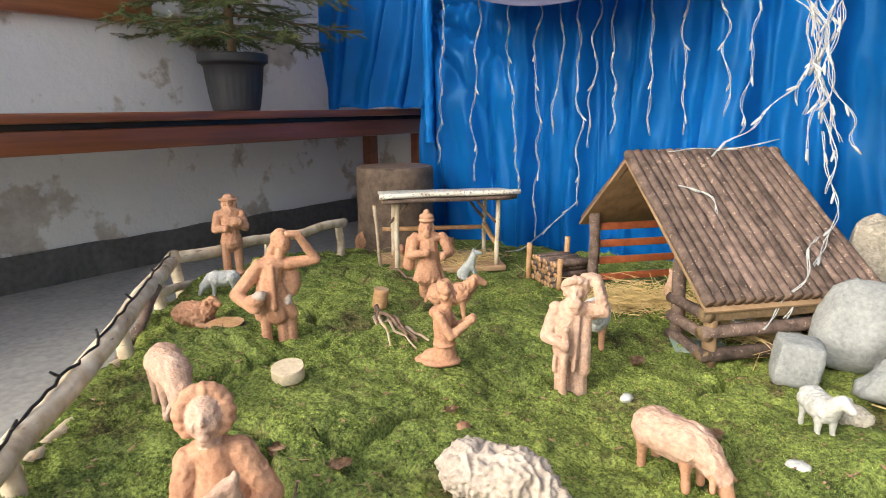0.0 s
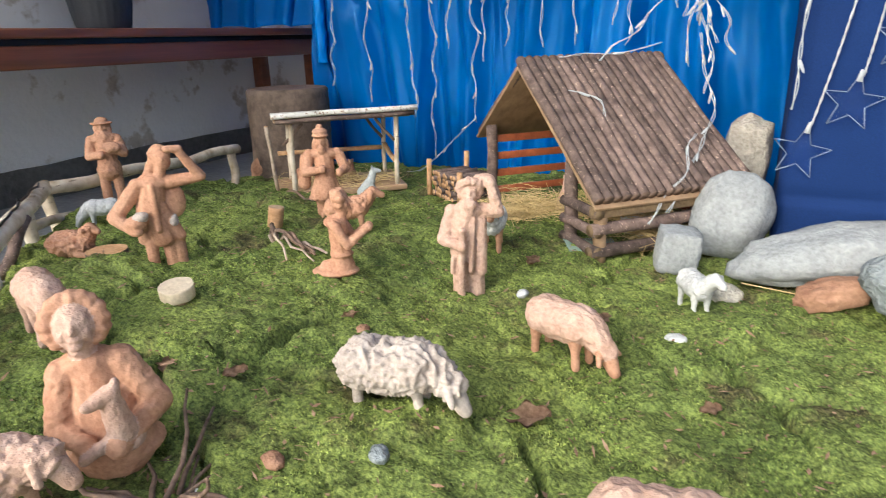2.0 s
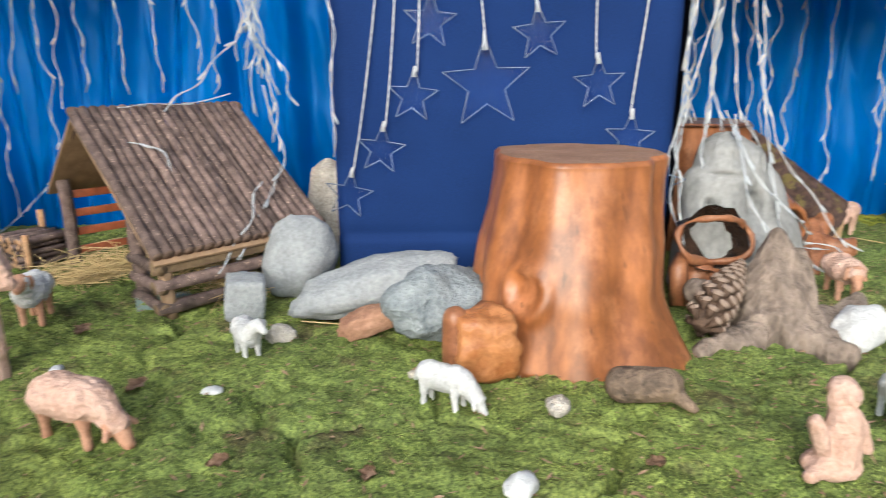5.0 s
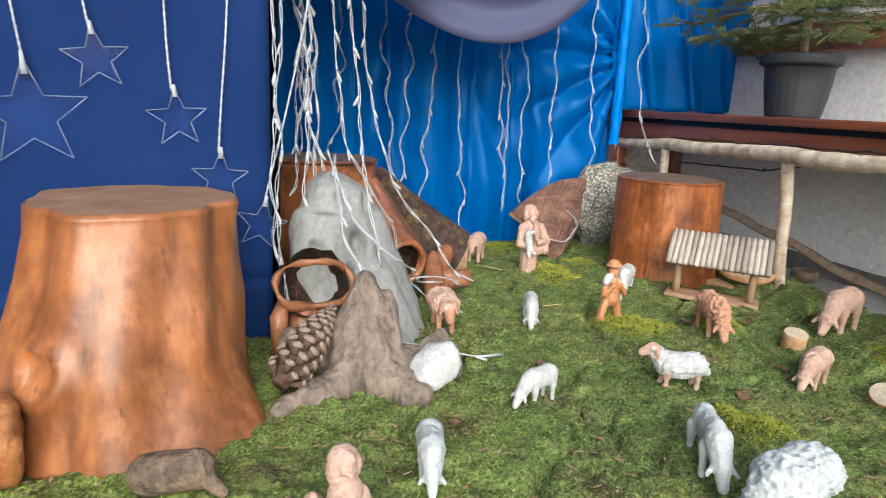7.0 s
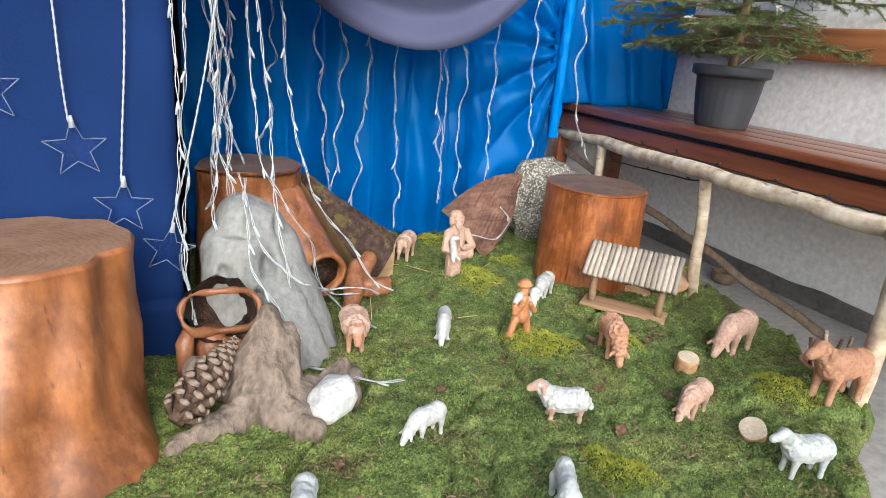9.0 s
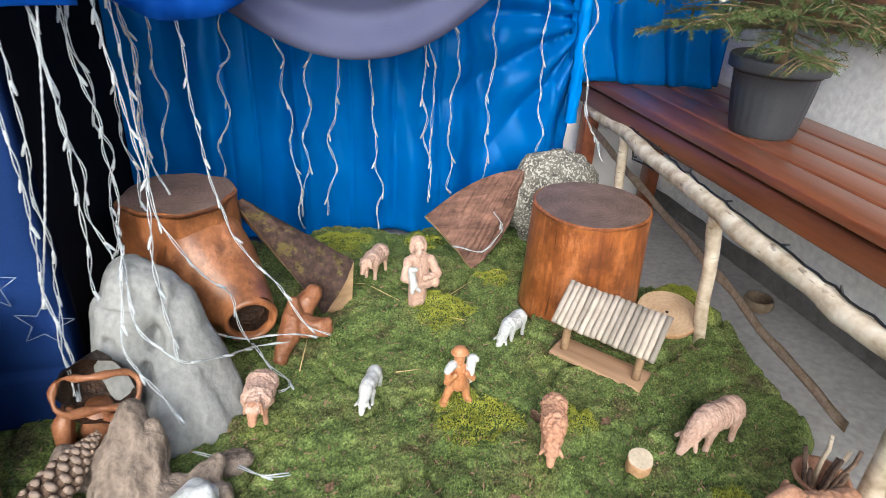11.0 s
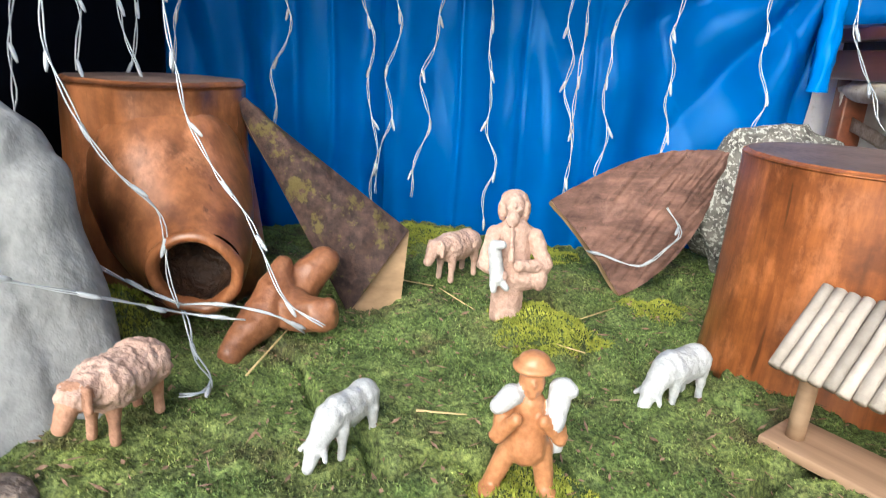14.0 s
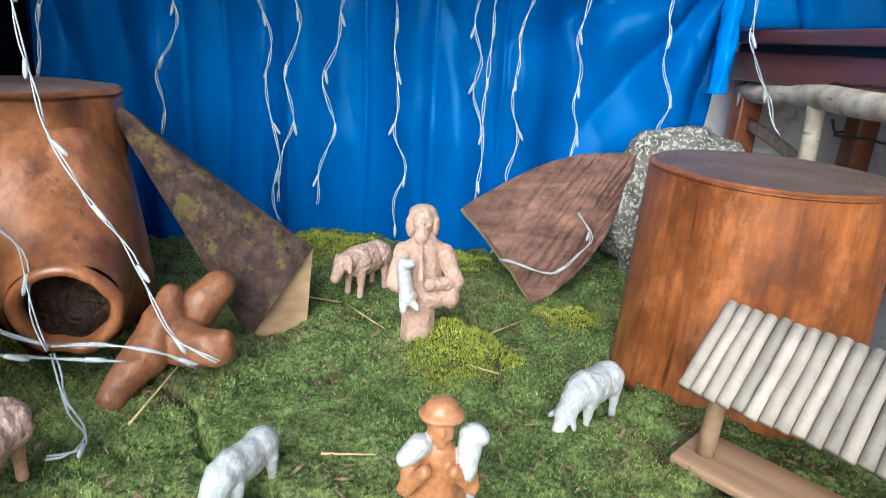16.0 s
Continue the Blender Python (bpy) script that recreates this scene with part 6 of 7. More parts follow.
part("sawn_end", sheet(wedge_face(L0, R0, K0, L0.lerp(K0, 0.4)), 6, 6), SPLIT, split, "pale sawn end")

# ---- grey cone of bark, hollow ring, driftwood, pine cone ----
rock = clay("bark_cone", [("c", (-0.035, 0.0, 0.02), (-0.02, 0.03, 0.262), 0.075, 0.048, 0), ("c", (0.055, -0.02, 0.01), (0.0, 0.03, 0.24), 0.08, 0.05, 0), ("c", (-0.055, -0.02, 0.0), (-0.052, 0.02, 0.21), 0.05, 0.040, 0), ("c", (0.03, -0.085, 0.0), (0.03, -0.03, 0.09), 0.055, 0.055, 0), ("c", (0.105, -0.03, 0.0), (0.035, 0.02, 0.21), 0.05, 0.040, 0), ("c", (0.085, -0.085, -0.015), (0.05, -0.03, 0.08), 0.045, 0.045, 0)], [GREY_BARK], "tall grey-painted cone of bark like a rock", "bark", pose(1.478, 1.585, -0.01), 0.0045, 0.009, 11, smooth=6, streak=(1, 1, 0.6))
# deep holes and grooves in it
for v in rock.data.vertices:
    for hx, hz, rx, rz, deep in ((0.012, 0.185, 0.013, 0.026, 0.04), (-0.006, 0.135, 0.008, 0.015, 0.025), (-0.062, 0.178, 0.010, 0.014, 0.02), (-0.045, 0.235, 0.03, 0.005, 0.012), (-0.02, 0.262, 0.006, 0.014, 0.014), (0.03, 0.255, 0.005, 0.02, 0.012), (-0.085, 0.09, 0.008, 0.03, 0.012)):
        d = ((v.co.x - hx) / rx) ** 2 + ((v.co.z - hz) / rz) ** 2
        if d < 4 and v.normal.y < 0.2:
            v.co.y += deep * math.exp(-d * 1.2)

ring = thing("hollow_log", "hollow ring of orange root wood with a dark inside", "log", pose(1.402, 1.492, 0.012))
bm = bmesh.new()
loop = [Vector((0.064 * math.cos(a) * (1 + 0.12 * noise.noise(Vector((math.cos(a) * 2, math.sin(a) * 2, 4)))), 0.012 * math.sin(3 * a), 0.112 + 0.042 * math.sin(a))) for a in [2 * math.pi * k / 36 for k in range(37)]]
tube(loop, [0.0055 + 0.006 * noise.noise(p * 34) for p in loop], 12, bm, 0.4, caps=False)
tube([(-0.048, 0.01, 0.085), (-0.06, 0.0, 0.06), (-0.06, -0.02, 0.0)], [0.010, 0.016, 0.014], 12, bm, 0.4)
tube([(0.0, 0.005, 0.052), (0.03, 0.0, 0.045), (0.06, 0.0, 0.0)], [0.010, 0.015, 0.013], 12, bm, 0.4)
tube([(-0.01, 0.022, 0.068), (-0.015, 0.03, 0.03), (-0.02, 0.03, -0.004)], [0.022, 0.030, 0.036], 16, bm, 0.5)
part("rim", bm, RED_ROOT, ring)
# inner shell in the same painted shade
part("shell", tube([(0, 0.0, 0.112), (0, 0.03, 0.106), (0, 0.055, 0.09), (0, 0.06, 0.088)], [0.058, 0.054, 0.034, 0.002], 24, None, 0.3, False), HOLLOW, ring, "inside of the hollow, coloured near black as shade")

clay("driftwood", [("c", (0.0, 0.0, 0.02), (0.016, 0.042, 0.148), 0.066, 0.014, 0), ("c", (0.02, 0.01, 0.06), (0.045, 0.03, 0.125), 0.045, 0.010, 0), ("c", (0.0, -0.02, 0.015), (0.125, -0.03, 0.018), 0.05, 0.026, 0), ("c", (0.0, -0.02, 0.01), (-0.135, -0.075, 0.006), 0.036, 0.014, 0), ("c", (0.02, -0.04, 0.01), (0.055, -0.09, 0.008), 0.042, 0.024, 0), ("c", (0.10, -0.02, 0.02), (0.135, 0.0, 0.055), 0.03, 0.014, 0), ("c", (-0.02, 0.03, 0.02), (-0.10, 0.06, 0.05), 0.04, 0.02, 0)], [DRIFT], "gnarled grey-brown driftwood root", "driftwood", pose(1.452, 1.372, 0.0), 0.0035, 0.006, 34, smooth=3, streak=(1, 1, 0.3))

cone = thing("pine_cone", "large open brown pine cone with pale scale tips", "pine cone")
tip, foot_c = Vector((1.412, 1.412, 0.105)), Vector((1.318, 1.318, 0.035))
axis = (tip - foot_c).normalized()
side_c = axis.orthogonal().normalized()
up_c = axis.cross(side_c)
CONE_WOOD, CONE_TIP = surface("cone_scale", (0.045, 0.028, 0.02), (0.13, 0.085, 0.06), 60, 200, 0.8, 0.5), surface("cone_scale_tip", (0.20, 0.15, 0.12), (0.36, 0.28, 0.23), 80, 200, 0.8, 0.5)
part("core", tube([foot_c.lerp(tip, k / 6) for k in range(7)], [0.012, 0.02, 0.021, 0.02, 0.016, 0.011, 0.004], 12), CONE_WOOD, cone)
scale_mesh = bmesh.new()
tube([(0, 0, 0), (0.012, 0, 0.002), (0.021, 0, 0.005)], [0.002, 0.005, 0.0075], 6, scale_mesh)
knob = bmesh.ops.create_icosphere(scale_mesh, subdivisions=1, radius=1, matrix=Matrix.Translation((0.023, 0, 0.006)) @ Matrix.Diagonal((0.004, 0.0095, 0.0058, 1)))
for f in {f for v in knob["verts"] for f in v.link_faces}:
    f.material_index = 1
first = part("scale", scale_mesh, [CONE_WOOD, CONE_TIP], cone)
for k in range(76):
    f = k / 76
    ob = first if k == 0 else new("scale", first.data)
    ob.parent = cone
    a = 2.39996 * k
    out = math.cos(a) * side_c + math.sin(a) * up_c
    d = (out * (1 - 0.45 * f) + axis * (0.25 + 0.6 * f)).normalized()
    t2 = axis.cross(out).normalized()
    m = Matrix.Identity(4)
    m.col[0][:3], m.col[1][:3], m.col[2][:3] = d, t2, d.cross(t2)
    size = (0.75 + 0.5 * math.sin(math.pi * (f * 0.85 + 0.1))) * (1 - 0.45 * f ** 3)
    ob.matrix_local = Matrix.Translation(foot_c.lerp(tip, f) + out * 0.010 * (1 - f)) @ m @ Matrix.Diagonal((size, size, size, 1))


# ---- twigs, leaves, camp fire ----
def twig(name, pts, r, mat, label, category="twig", rest=True):
    return tagged(linked(name, tube(pts, [r * (1 - 0.6 * k / len(pts)) for k in range(len(pts))], 7, None, 0.2), mat), label, category)


for k in range(8):
    a, b = Vector((-0.02 + 0.006 * rng.uniform(-1, 1), 1.165 + 0.012 * rng.uniform(-1, 1), 0)), Vector((0.12 + 0.02 * rng.uniform(-1, 1), 1.085 + 0.03 * rng.uniform(-1, 1), 0))
    pts = bent(a, b, 9, 0.008, k * 3.1)
    pts = [Vector((p.x, p.y, on_moss(p.x, p.y) + 0.006 + 0.0035 * (k % 4))) for p in pts]
    twig("twig", pts, 0.0042 if k % 2 else 0.003, TWIG_PALE if k in (1, 4, 6) else TWIG, "pale peeled dry twig" if k in (1, 4, 6) else "dark brown dry twig in a heap")
pts = [Vector((p.x, p.y, on_moss(p.x, p.y) + 0.006)) for p in bent((-0.25, 1.47, 0), (-0.10, 1.40, 0), 9, 0.01, 2.2)]
twig("twig", pts, 0.004, TWIG, "dark brown twig on the moss")
for k, (x, y, a, n) in enumerate([(1.93, 1.86, 2.2, 0.09), (1.86, 1.93, -0.3, 0.07), (2.10, 1.86, 0.5, 0.13), (1.93, 1.58, 0.0, 0.05), (1.73, 1.66, 1.3, 0.08), (2.06, 1.72, -0.5, 0.06), (0.75, 1.38, -0.2, 0.09), (2.50, 1.36, 2.2, 0.05)]):
    pts = [Vector((x + n * (f - 0.5) * math.cos(a), y + n * (f - 0.5) * math.sin(a), on_moss(x, y) + 0.006 + (0.02 * f if k in (2, 4) else 0))) for f in (0, 0.33, 0.66, 1)]
    twig("straw_stalk", pts, 0.0013, STRAW, "single dry straw stalk lying on the moss", "straw")

fire = thing("camp_fire", "toy camp fire of dry twigs round an orange lamp", "camp fire", pose(0.325, 0.655, on_moss(0.325, 0.655)))
for k in range(22):
    a, far = rng.uniform(0, 6.28), rng.uniform(0.05, 0.105)
    h = rng.uniform(0.012, 0.085)
    p0 = Vector((0.02 * math.cos(a + 2.6), 0.02 * math.sin(a + 2.6), 0.006))
    p1 = Vector((far * math.cos(a), far * math.sin(a), h))
    part("twig", tube(bent(p0, p1, 6, 0.01, k * 1.9), [0.0037 - 0.0004 * i for i in range(7)], 6, None, 0.2), TWIG, fire)
for x, y, z in ((0.0, -0.01, 0.022), (-0.022, 0.012, 0.03), (0.018, 0.01, 0.016)):
    part("ember_lamp", boulder((0.006, 0.005, 0.005), x * 99, 0.2, 1.5, 2), EMBER, fire, "glowing orange ember lamp")
for k in range(5):
    part("foil_piece", boulder((0.010, 0.007, 0.008), 50 + k, 0.5, 2.2, 2), CHALK if k % 2 else STONE_RED, fire).location = (0.03 * math.cos(k * 1.3), 0.03 * math.sin(k * 1.3), 0.012)


def leaf(x, y, size, turn, mat=LEAF_DRY, label="curled brown dead leaf on the moss"):
    def fn(u, v):
        w = math.sin(math.pi * min(max(u, 0.02), 0.98)) ** 0.7 * (1 + 0.25 * math.sin(u * 16))
        return (size * (u - 0.5), size * 0.38 * w * (v - 0.5) * 2, size * (0.12 * (2 * v - 1) ** 2 + 0.10 * noise.noise(Vector((u * 3, v * 3, x * 20)))))
    ob = linked("dead_leaf", sheet(fn, 14, 8, thick=0.0008), mat)
    ob.matrix_world = pose(x, y, on_moss(x, y) + 0.006, 6, -8, turn)
    return tagged(ob, label, "leaf")


for x, y, s, a in [(0.53, 0.935, 0.05, 20), (0.55, 1.16, 0.03, 60), (0.275, 0.98, 0.028, -40), (0.34, 0.90, 0.026, 10), (0.40, 1.31, 0.03, 80), (1.16, 1.02, 0.022, 10), (2.13, 1.40, 0.03, 100), (1.98, 1.12, 0.03, 30), (1.52, 1.17, 0.02, 70), (2.03, 1.24, 0.022, 0), (2.15, 1.19, 0.022, 50), (2.25, 1.36, 0.022, 20), (0.18, 0.78, 0.024, 120), (0.70, 1.02, 0.024, 30), (0.86, 1.0, 0.022, 80), (0.26, 0.80, 0.026, 40), (1.2, 0.93, 0.022, 150), (1.75, 1.33, 0.02, 45)]:
    leaf(x, y, s, a)


# ---- birch fences ----
def fence_pole(name, pts, r, parent, seed, mat=BIRCH, label=""):
    fine = []
    for a, b in zip(pts, pts[1:]):
        fine += bent(a, b, 8, 0.006, seed)[:-1]
    fine.append(Vector(pts[-1]))
    return part(name, tube(fine, [r * (1 + 0.12 * noise.noise(p * 20)) for p in fine], 14, None, 0.10, True, 1, seed), [mat, LOG_END], parent, label)


west = thing("birch_fence", "low fence of birch poles along the moss bed", "fence")
fence_pole("rail", [(0.16, 0.46, 0.100), (-0.14, 0.745, 0.112), (-0.515, 1.088, 0.133)], 0.0145, west, 1.0)
fence_pole("rail", [(-0.505, 1.075, 0.132), (-0.55, 1.38, 0.118), (-0.592, 1.665, 0.110)], 0.0125, west, 2.0)
fence_pole("lower_rail", [(0.07, 0.52, 0.05), (-0.16, 0.76, 0.052), (-0.27, 0.86, 0.05)], 0.010, west, 3.0)
fence_pole("lower_rail", [(-0.40, 0.95, 0.10), (-0.5, 1.12, 0.07)], 0.009, west, 3.5)
for k, (x, y, z) in enumerate([(0.04, 0.575, 0.105), (-0.225, 0.825, 0.11), (-0.40, 0.985, 0.12), (-0.51, 1.085, 0.125), (-0.585, 1.64, 0.105), (-0.545, 1.36, 0.11)]):
    fence_pole("post", [(x, y, FLOOR), (x - 0.004, y, z)], 0.0115, west, 4.0 + k)
fence_pole("brace", [(-0.30, 0.83, 0.0), (-0.37, 0.965, 0.12)], 0.009, west, 12.0, POLE_BARK, "bark-covered slanting brace")

east = thing("birch_fence", "fence of white birch poles in front of the bench", "fence")
fence_pole("rail", [(2.645, 2.34, 0.325), (2.61, 2.06, 0.333), (2.525, 1.56, 0.345), (2.49, 1.26, 0.347), (2.475, 1.07, 0.347)], 0.019, east, 21.0)
fence_pole("rail", [(2.49, 1.085, 0.342), (2.26, 0.88, 0.338), (2.05, 0.735, 0.335)], 0.0225, east, 22.0)
fence_pole("lower_rail", [(2.58, 1.07, 0.24), (2.34, 0.85, 0.225), (2.13, 0.69, 0.22)], 0.017, east, 23.0, BIRCH_WHITE)
for k, (x, y, z, r) in enumerate([(2.595, 1.565, 0.335, 0.0145), (2.64, 2.065, 0.325, 0.0135), (2.665, 2.33, 0.32, 0.012), (2.50, 1.06, 0.34, 0.018)]):
    fence_pole("post", [(x, y, FLOOR), (x - 0.03 - 0.035 * (k == 0), y - 0.012, z)], r, east, 24.0 + k)


def batten(u, v):
    x, y, z = 2.645 + 0.035 * u, 2.30 - 1.05 * u, 0.262 - 0.235 * u + 0.012 * noise.noise(Vector((u * 7, 3, 0)))
    return (x, y, z + 0.026 * (v - 0.5) + 0.004 * noise.noise(Vector((u * 20, v, 5))))


part("slanting_batten", sheet(batten, 40, 4, thick=0.008), TWIG_PALE, east, "pale split batten running down to the floor")

# black light cable wound along the rails
def cable(pts, label, r=0.0022, n=10, loose=0.006, seed=0.0):
    fine = []
    for a, b in zip(pts, pts[1:]):
        fine += [Vector(a).lerp(Vector(b), k / n) + loose * Vector(noise.noise_vector(Vector((seed + k * 0.9, len(fine), 0)))) for k in range(n)]
    t = thing("light_cable", label, "cable")
    part("wire", tube(fine, r, 6), BLACK, t)
    for k in range(3, len(fine) - 2, 6):
        d = Vector(noise.noise_vector(fine[k] * 50)).normalized() * 0.014
        d.z = abs(d.z)
        part("bulb", tube([fine[k], fine[k] + d], [0.0025, 0.0018], 6), BLACK, t)
    return t


def beside(pts, dz):
    return [(x, y, z + dz) for x, y, z in pts]


cable(beside([(0.16, 0.46, 0.100), (0.0, 0.605, 0.106), (-0.14, 0.745, 0.112), (-0.33, 0.92, 0.122), (-0.515, 1.088, 0.133)], 0.016), "black fairy light cable wound round the birch rail", seed=1)
cable(beside([(2.61, 2.06, 0.333), (2.57, 1.8, 0.34), (2.525, 1.56, 0.345), (2.49, 1.26, 0.347), (2.475, 1.08, 0.347), (2.48, 1.03, 0.25), (2.49, 1.02, 0.12)], 0.02), "black fairy light cable wound along the birch rail", seed=5)
cable([(2.64, 2.05, 0.30), (2.60, 1.98, 0.285), (2.63, 1.7, 0.29), (2.60, 1.56, 0.315)], "black cable hanging under the rail", loose=0.002, seed=8)

# tin under the bench, basket of sticks
tin = thing("tin_bowl", "small dark metal bowl on the floor", "bowl", pose(2.86, 1.70, FLOOR))
part("bowl", lathe([(0.022, 0.0), (0.034, 0.008), (0.037, 0.022), (0.034, 0.034), (0.030, 0.034), (0.030, 0.012)], 28, None, 0.02, cap_slot=0), BRASS, tin)
pot_s = thing("clay_pot", "terracotta pot filled with dry sticks", "pot", pose(2.545, 1.165, on_moss(2.545, 1.165) - 0.004))
part("pot", lathe([(0.032, 0), (0.040, 0.03), (0.043, 0.062), (0.046, 0.066), (0.046, 0.074), (0.040, 0.074), (0.036, 0.03)], 28, None, 0.02, cap_slot=0), CLAY, pot_s)
for k in range(9):
    a = k * 2.4
    part("stick", tube(bent((0.018 * math.cos(a), 0.018 * math.sin(a), 0.03), (0.04 * math.cos(a), 0.035 * math.sin(a), 0.12 + 0.03 * math.sin(k * 3)), 4, 0.004, k), [0.0045, 0.0045, 0.004, 0.004, 0.0035], 7, None, 0.2), BIRCH if k % 3 == 0 else TWIG, pot_s)


# ---- potted spruces on the benches ----
def spruce(x, y, label, seed):
    t = thing("potted_spruce", label, "potted tree", pose(x, y, 0.43))
    prof = [(0.066, 0.0), (0.070, 0.012), (0.086, 0.13), (0.091, 0.133), (0.100, 0.137), (0.101, 0.158), (0.098, 0.162), (0.092, 0.156), (0.088, 0.125)]
    ribs = lambda a, z: 0.0016 * max(0, math.cos(26 * a)) if 0.012 < z < 0.125 else 0.0
    part("pot", lathe([(r0 + (r1 - r0) * k / 3, z0 + (z1 - z0) * k / 3) for (r0, z0), (r1, z1) in zip(prof, prof[1:]) for k in range(3)], 104, None, 0, cap_slot=0, flare=ribs), POT, t, "dark grey ribbed plastic pot")
    part("soil", lathe([(0.089, 0.13), (0.05, 0.135), (0.01, 0.133)], 30, None, 0.03, cap_slot=0), SOIL, t)
    part("trunk", tube(bent((0, 0, 0.12), (0.01, 0, 0.85), 8, 0.01, seed), [0.014, 0.013, 0.012, 0.011, 0.01, 0.009, 0.007, 0.006, 0.004], 10, None, 0.1), BOUGH, t)
    g = random.Random(seed)
    verts, tris = [], []

    def needles(a, b, n, long):
        d = (b - a).normalized()
        s = d.orthogonal().normalized()
        for k in range(n):
            p = a.lerp(b, (k + 0.5) / n)
            ang = g.uniform(0, 6.28)
            out = (math.cos(ang) * s + math.sin(ang) * d.cross(s)) * 0.9 + d * 0.55
            w = out.cross(d).normalized() * 0.0011
            q = p + out * long * g.uniform(0.7, 1.1)
            i = len(verts)
            verts.extend((p - w, p + w, q))
            tris.append((i, i + 1, i + 2))

    for k in range(46):
        z = 0.215 + 0.60 * (k / 46) ** 1.25
        a = k * 2.39996 + seed
        reach = (0.43 - 0.30 * (z - 0.18) / 0.65) * g.uniform(0.7, 1.05)
        droop = (-0.05 if z < 0.30 else 0.0) + g.uniform(-0.03, 0.05)
        base, end = Vector((0, 0, z)), Vector((reach * math.cos(a), reach * math.sin(a), max(0.19, z + droop)))
        pts = bent(base, end, 8, 0.012, k + seed)
        wood = bmesh.new()
        verts.clear()
        tris.clear()
        tube(pts, [0.0045 - 0.0004 * i for i in range(9)], 5, wood)
        for i in range(1, 8):
            needles(pts[i], pts[i + 1], 26, 0.014)
            for s in (-1, 1):
                turn = a + s * g.uniform(0.6, 1.0)
                n = reach * (0.5 - 0.045 * i) * g.uniform(0.6, 1.1)
                e = pts[i] + Vector((n * math.cos(turn), n * math.sin(turn), g.uniform(-0.035, 0.015)))
                tube([pts[i], pts[i].lerp(e, 0.5) + Vector((0, 0, 0.004)), e], [0.0018, 0.0015, 0.001], 4, wood)
                needles(pts[i], e, max(6, int(n * 620)), 0.013)
                if n > 0.06:
                    m = pts[i].lerp(e, 0.5)
                    for s2 in (-1, 1):
                        e2 = m + Vector((0.45 * n * math.cos(turn + s2 * 0.7), 0.45 * n * math.sin(turn + s2 * 0.7), g.uniform(-0.02, 0.01)))
                        needles(m, e2, max(5, int(n * 280)), 0.012)
        limb = part("bough", wood, BOUGH, t)
        green = raw("needles", verts, tris, NEEDLE)
        green.parent, green["kind"] = limb, "stuff"
    for k in range(5):
        a = k * 1.3 + seed
        p = [Vector((0.16 * math.cos(a), 0.16 * math.sin(a), 0.24 + 0.03 * k)) + 0.035 * Vector(noise.noise_vector(Vector((k, i * 0.7, seed)))) for i in range(7)]
        part("white_ribbon", tube(p, 0.003, 6), CHALK, t, "white plastic-coated ribbon")
    return t


spruce(-0.93, 1.575, "small spruce in a plain dark plastic pot", 3)
spruce(2.745, 1.735, "small spruce in a dark grey ribbed pot", 8)


# ---- stars on the pillar ----
def star_shape(r, inner=0.42):
    return [(r * k * math.sin(a), r * k * math.cos(a)) for a, k in ((math.pi * i / 5, 1 if i % 2 == 0 else inner) for i in range(10))]


def star(x, z, r, turn, y=1.572):
    t = thing("star_ornament", "clear acrylic star hanging on a beaded cord", "star", pose(x, y, z, 0, turn, 0), group="stars on the pillar")
    bm = bmesh.new()
    pts = star_shape(r)
    front = [bm.verts.new((px, -0.0015, pz)) for px, pz in pts]
    back = [bm.verts.new((px, 0.0015, pz)) for px, pz in pts]
    bm.faces.new(front)
    bm.faces.new(back[::-1])
    for k in range(10):
        bm.faces.new((front[k], back[k], back[(k + 1) % 10], front[(k + 1) % 10]))
    plate = part("plate", bm, STAR_CLEAR, t, smooth=False)
    plate.visible_shadow = False
    bm = bmesh.new()
    for k in range(10):
        a, b = pts[k], pts[(k + 1) % 10]
        tube([(a[0], 0, a[1]), (b[0], 0, b[1])], 0.001, 5, bm)
    part("edge", bm, STAR_EDGE, t, "frosted bright edge")
    cord, n = [], 60
    top = 0.78 - z
    for k in range(n + 1):
        f = k / n
        cord.append(Vector((0.004 * math.sin(f * 5 + x * 9), 0, r * 0.9 + (top - r * 0.9) * f)))
    string = part("cord", tube(cord, [0.0012 + 0.0009 * (k % 2) for k in range(n + 1)], 6), WIRE, t)
    part("cap", tube([(0, 0, r * 0.72), (0, 0, r * 1.12)], [0.005, 0.0022], 8), WIRE, string)
    return t


for x, z, r, turn in [(0.913, 0.487, 0.047, 4), (1.099, 0.467, 0.047, -6), (1.010, 0.383, 0.079, -3), (0.882, 0.363, 0.046, 5), (1.205, 0.384, 0.046, -4), (0.824, 0.271, 0.045, 7), (1.265, 0.290, 0.046, 3), (0.763, 0.190, 0.045, 10), (1.328, 0.212, 0.044, 12)]:
    star(x, z, r, turn)


# ---- strings of fairy lights ----
bulb_mesh = None


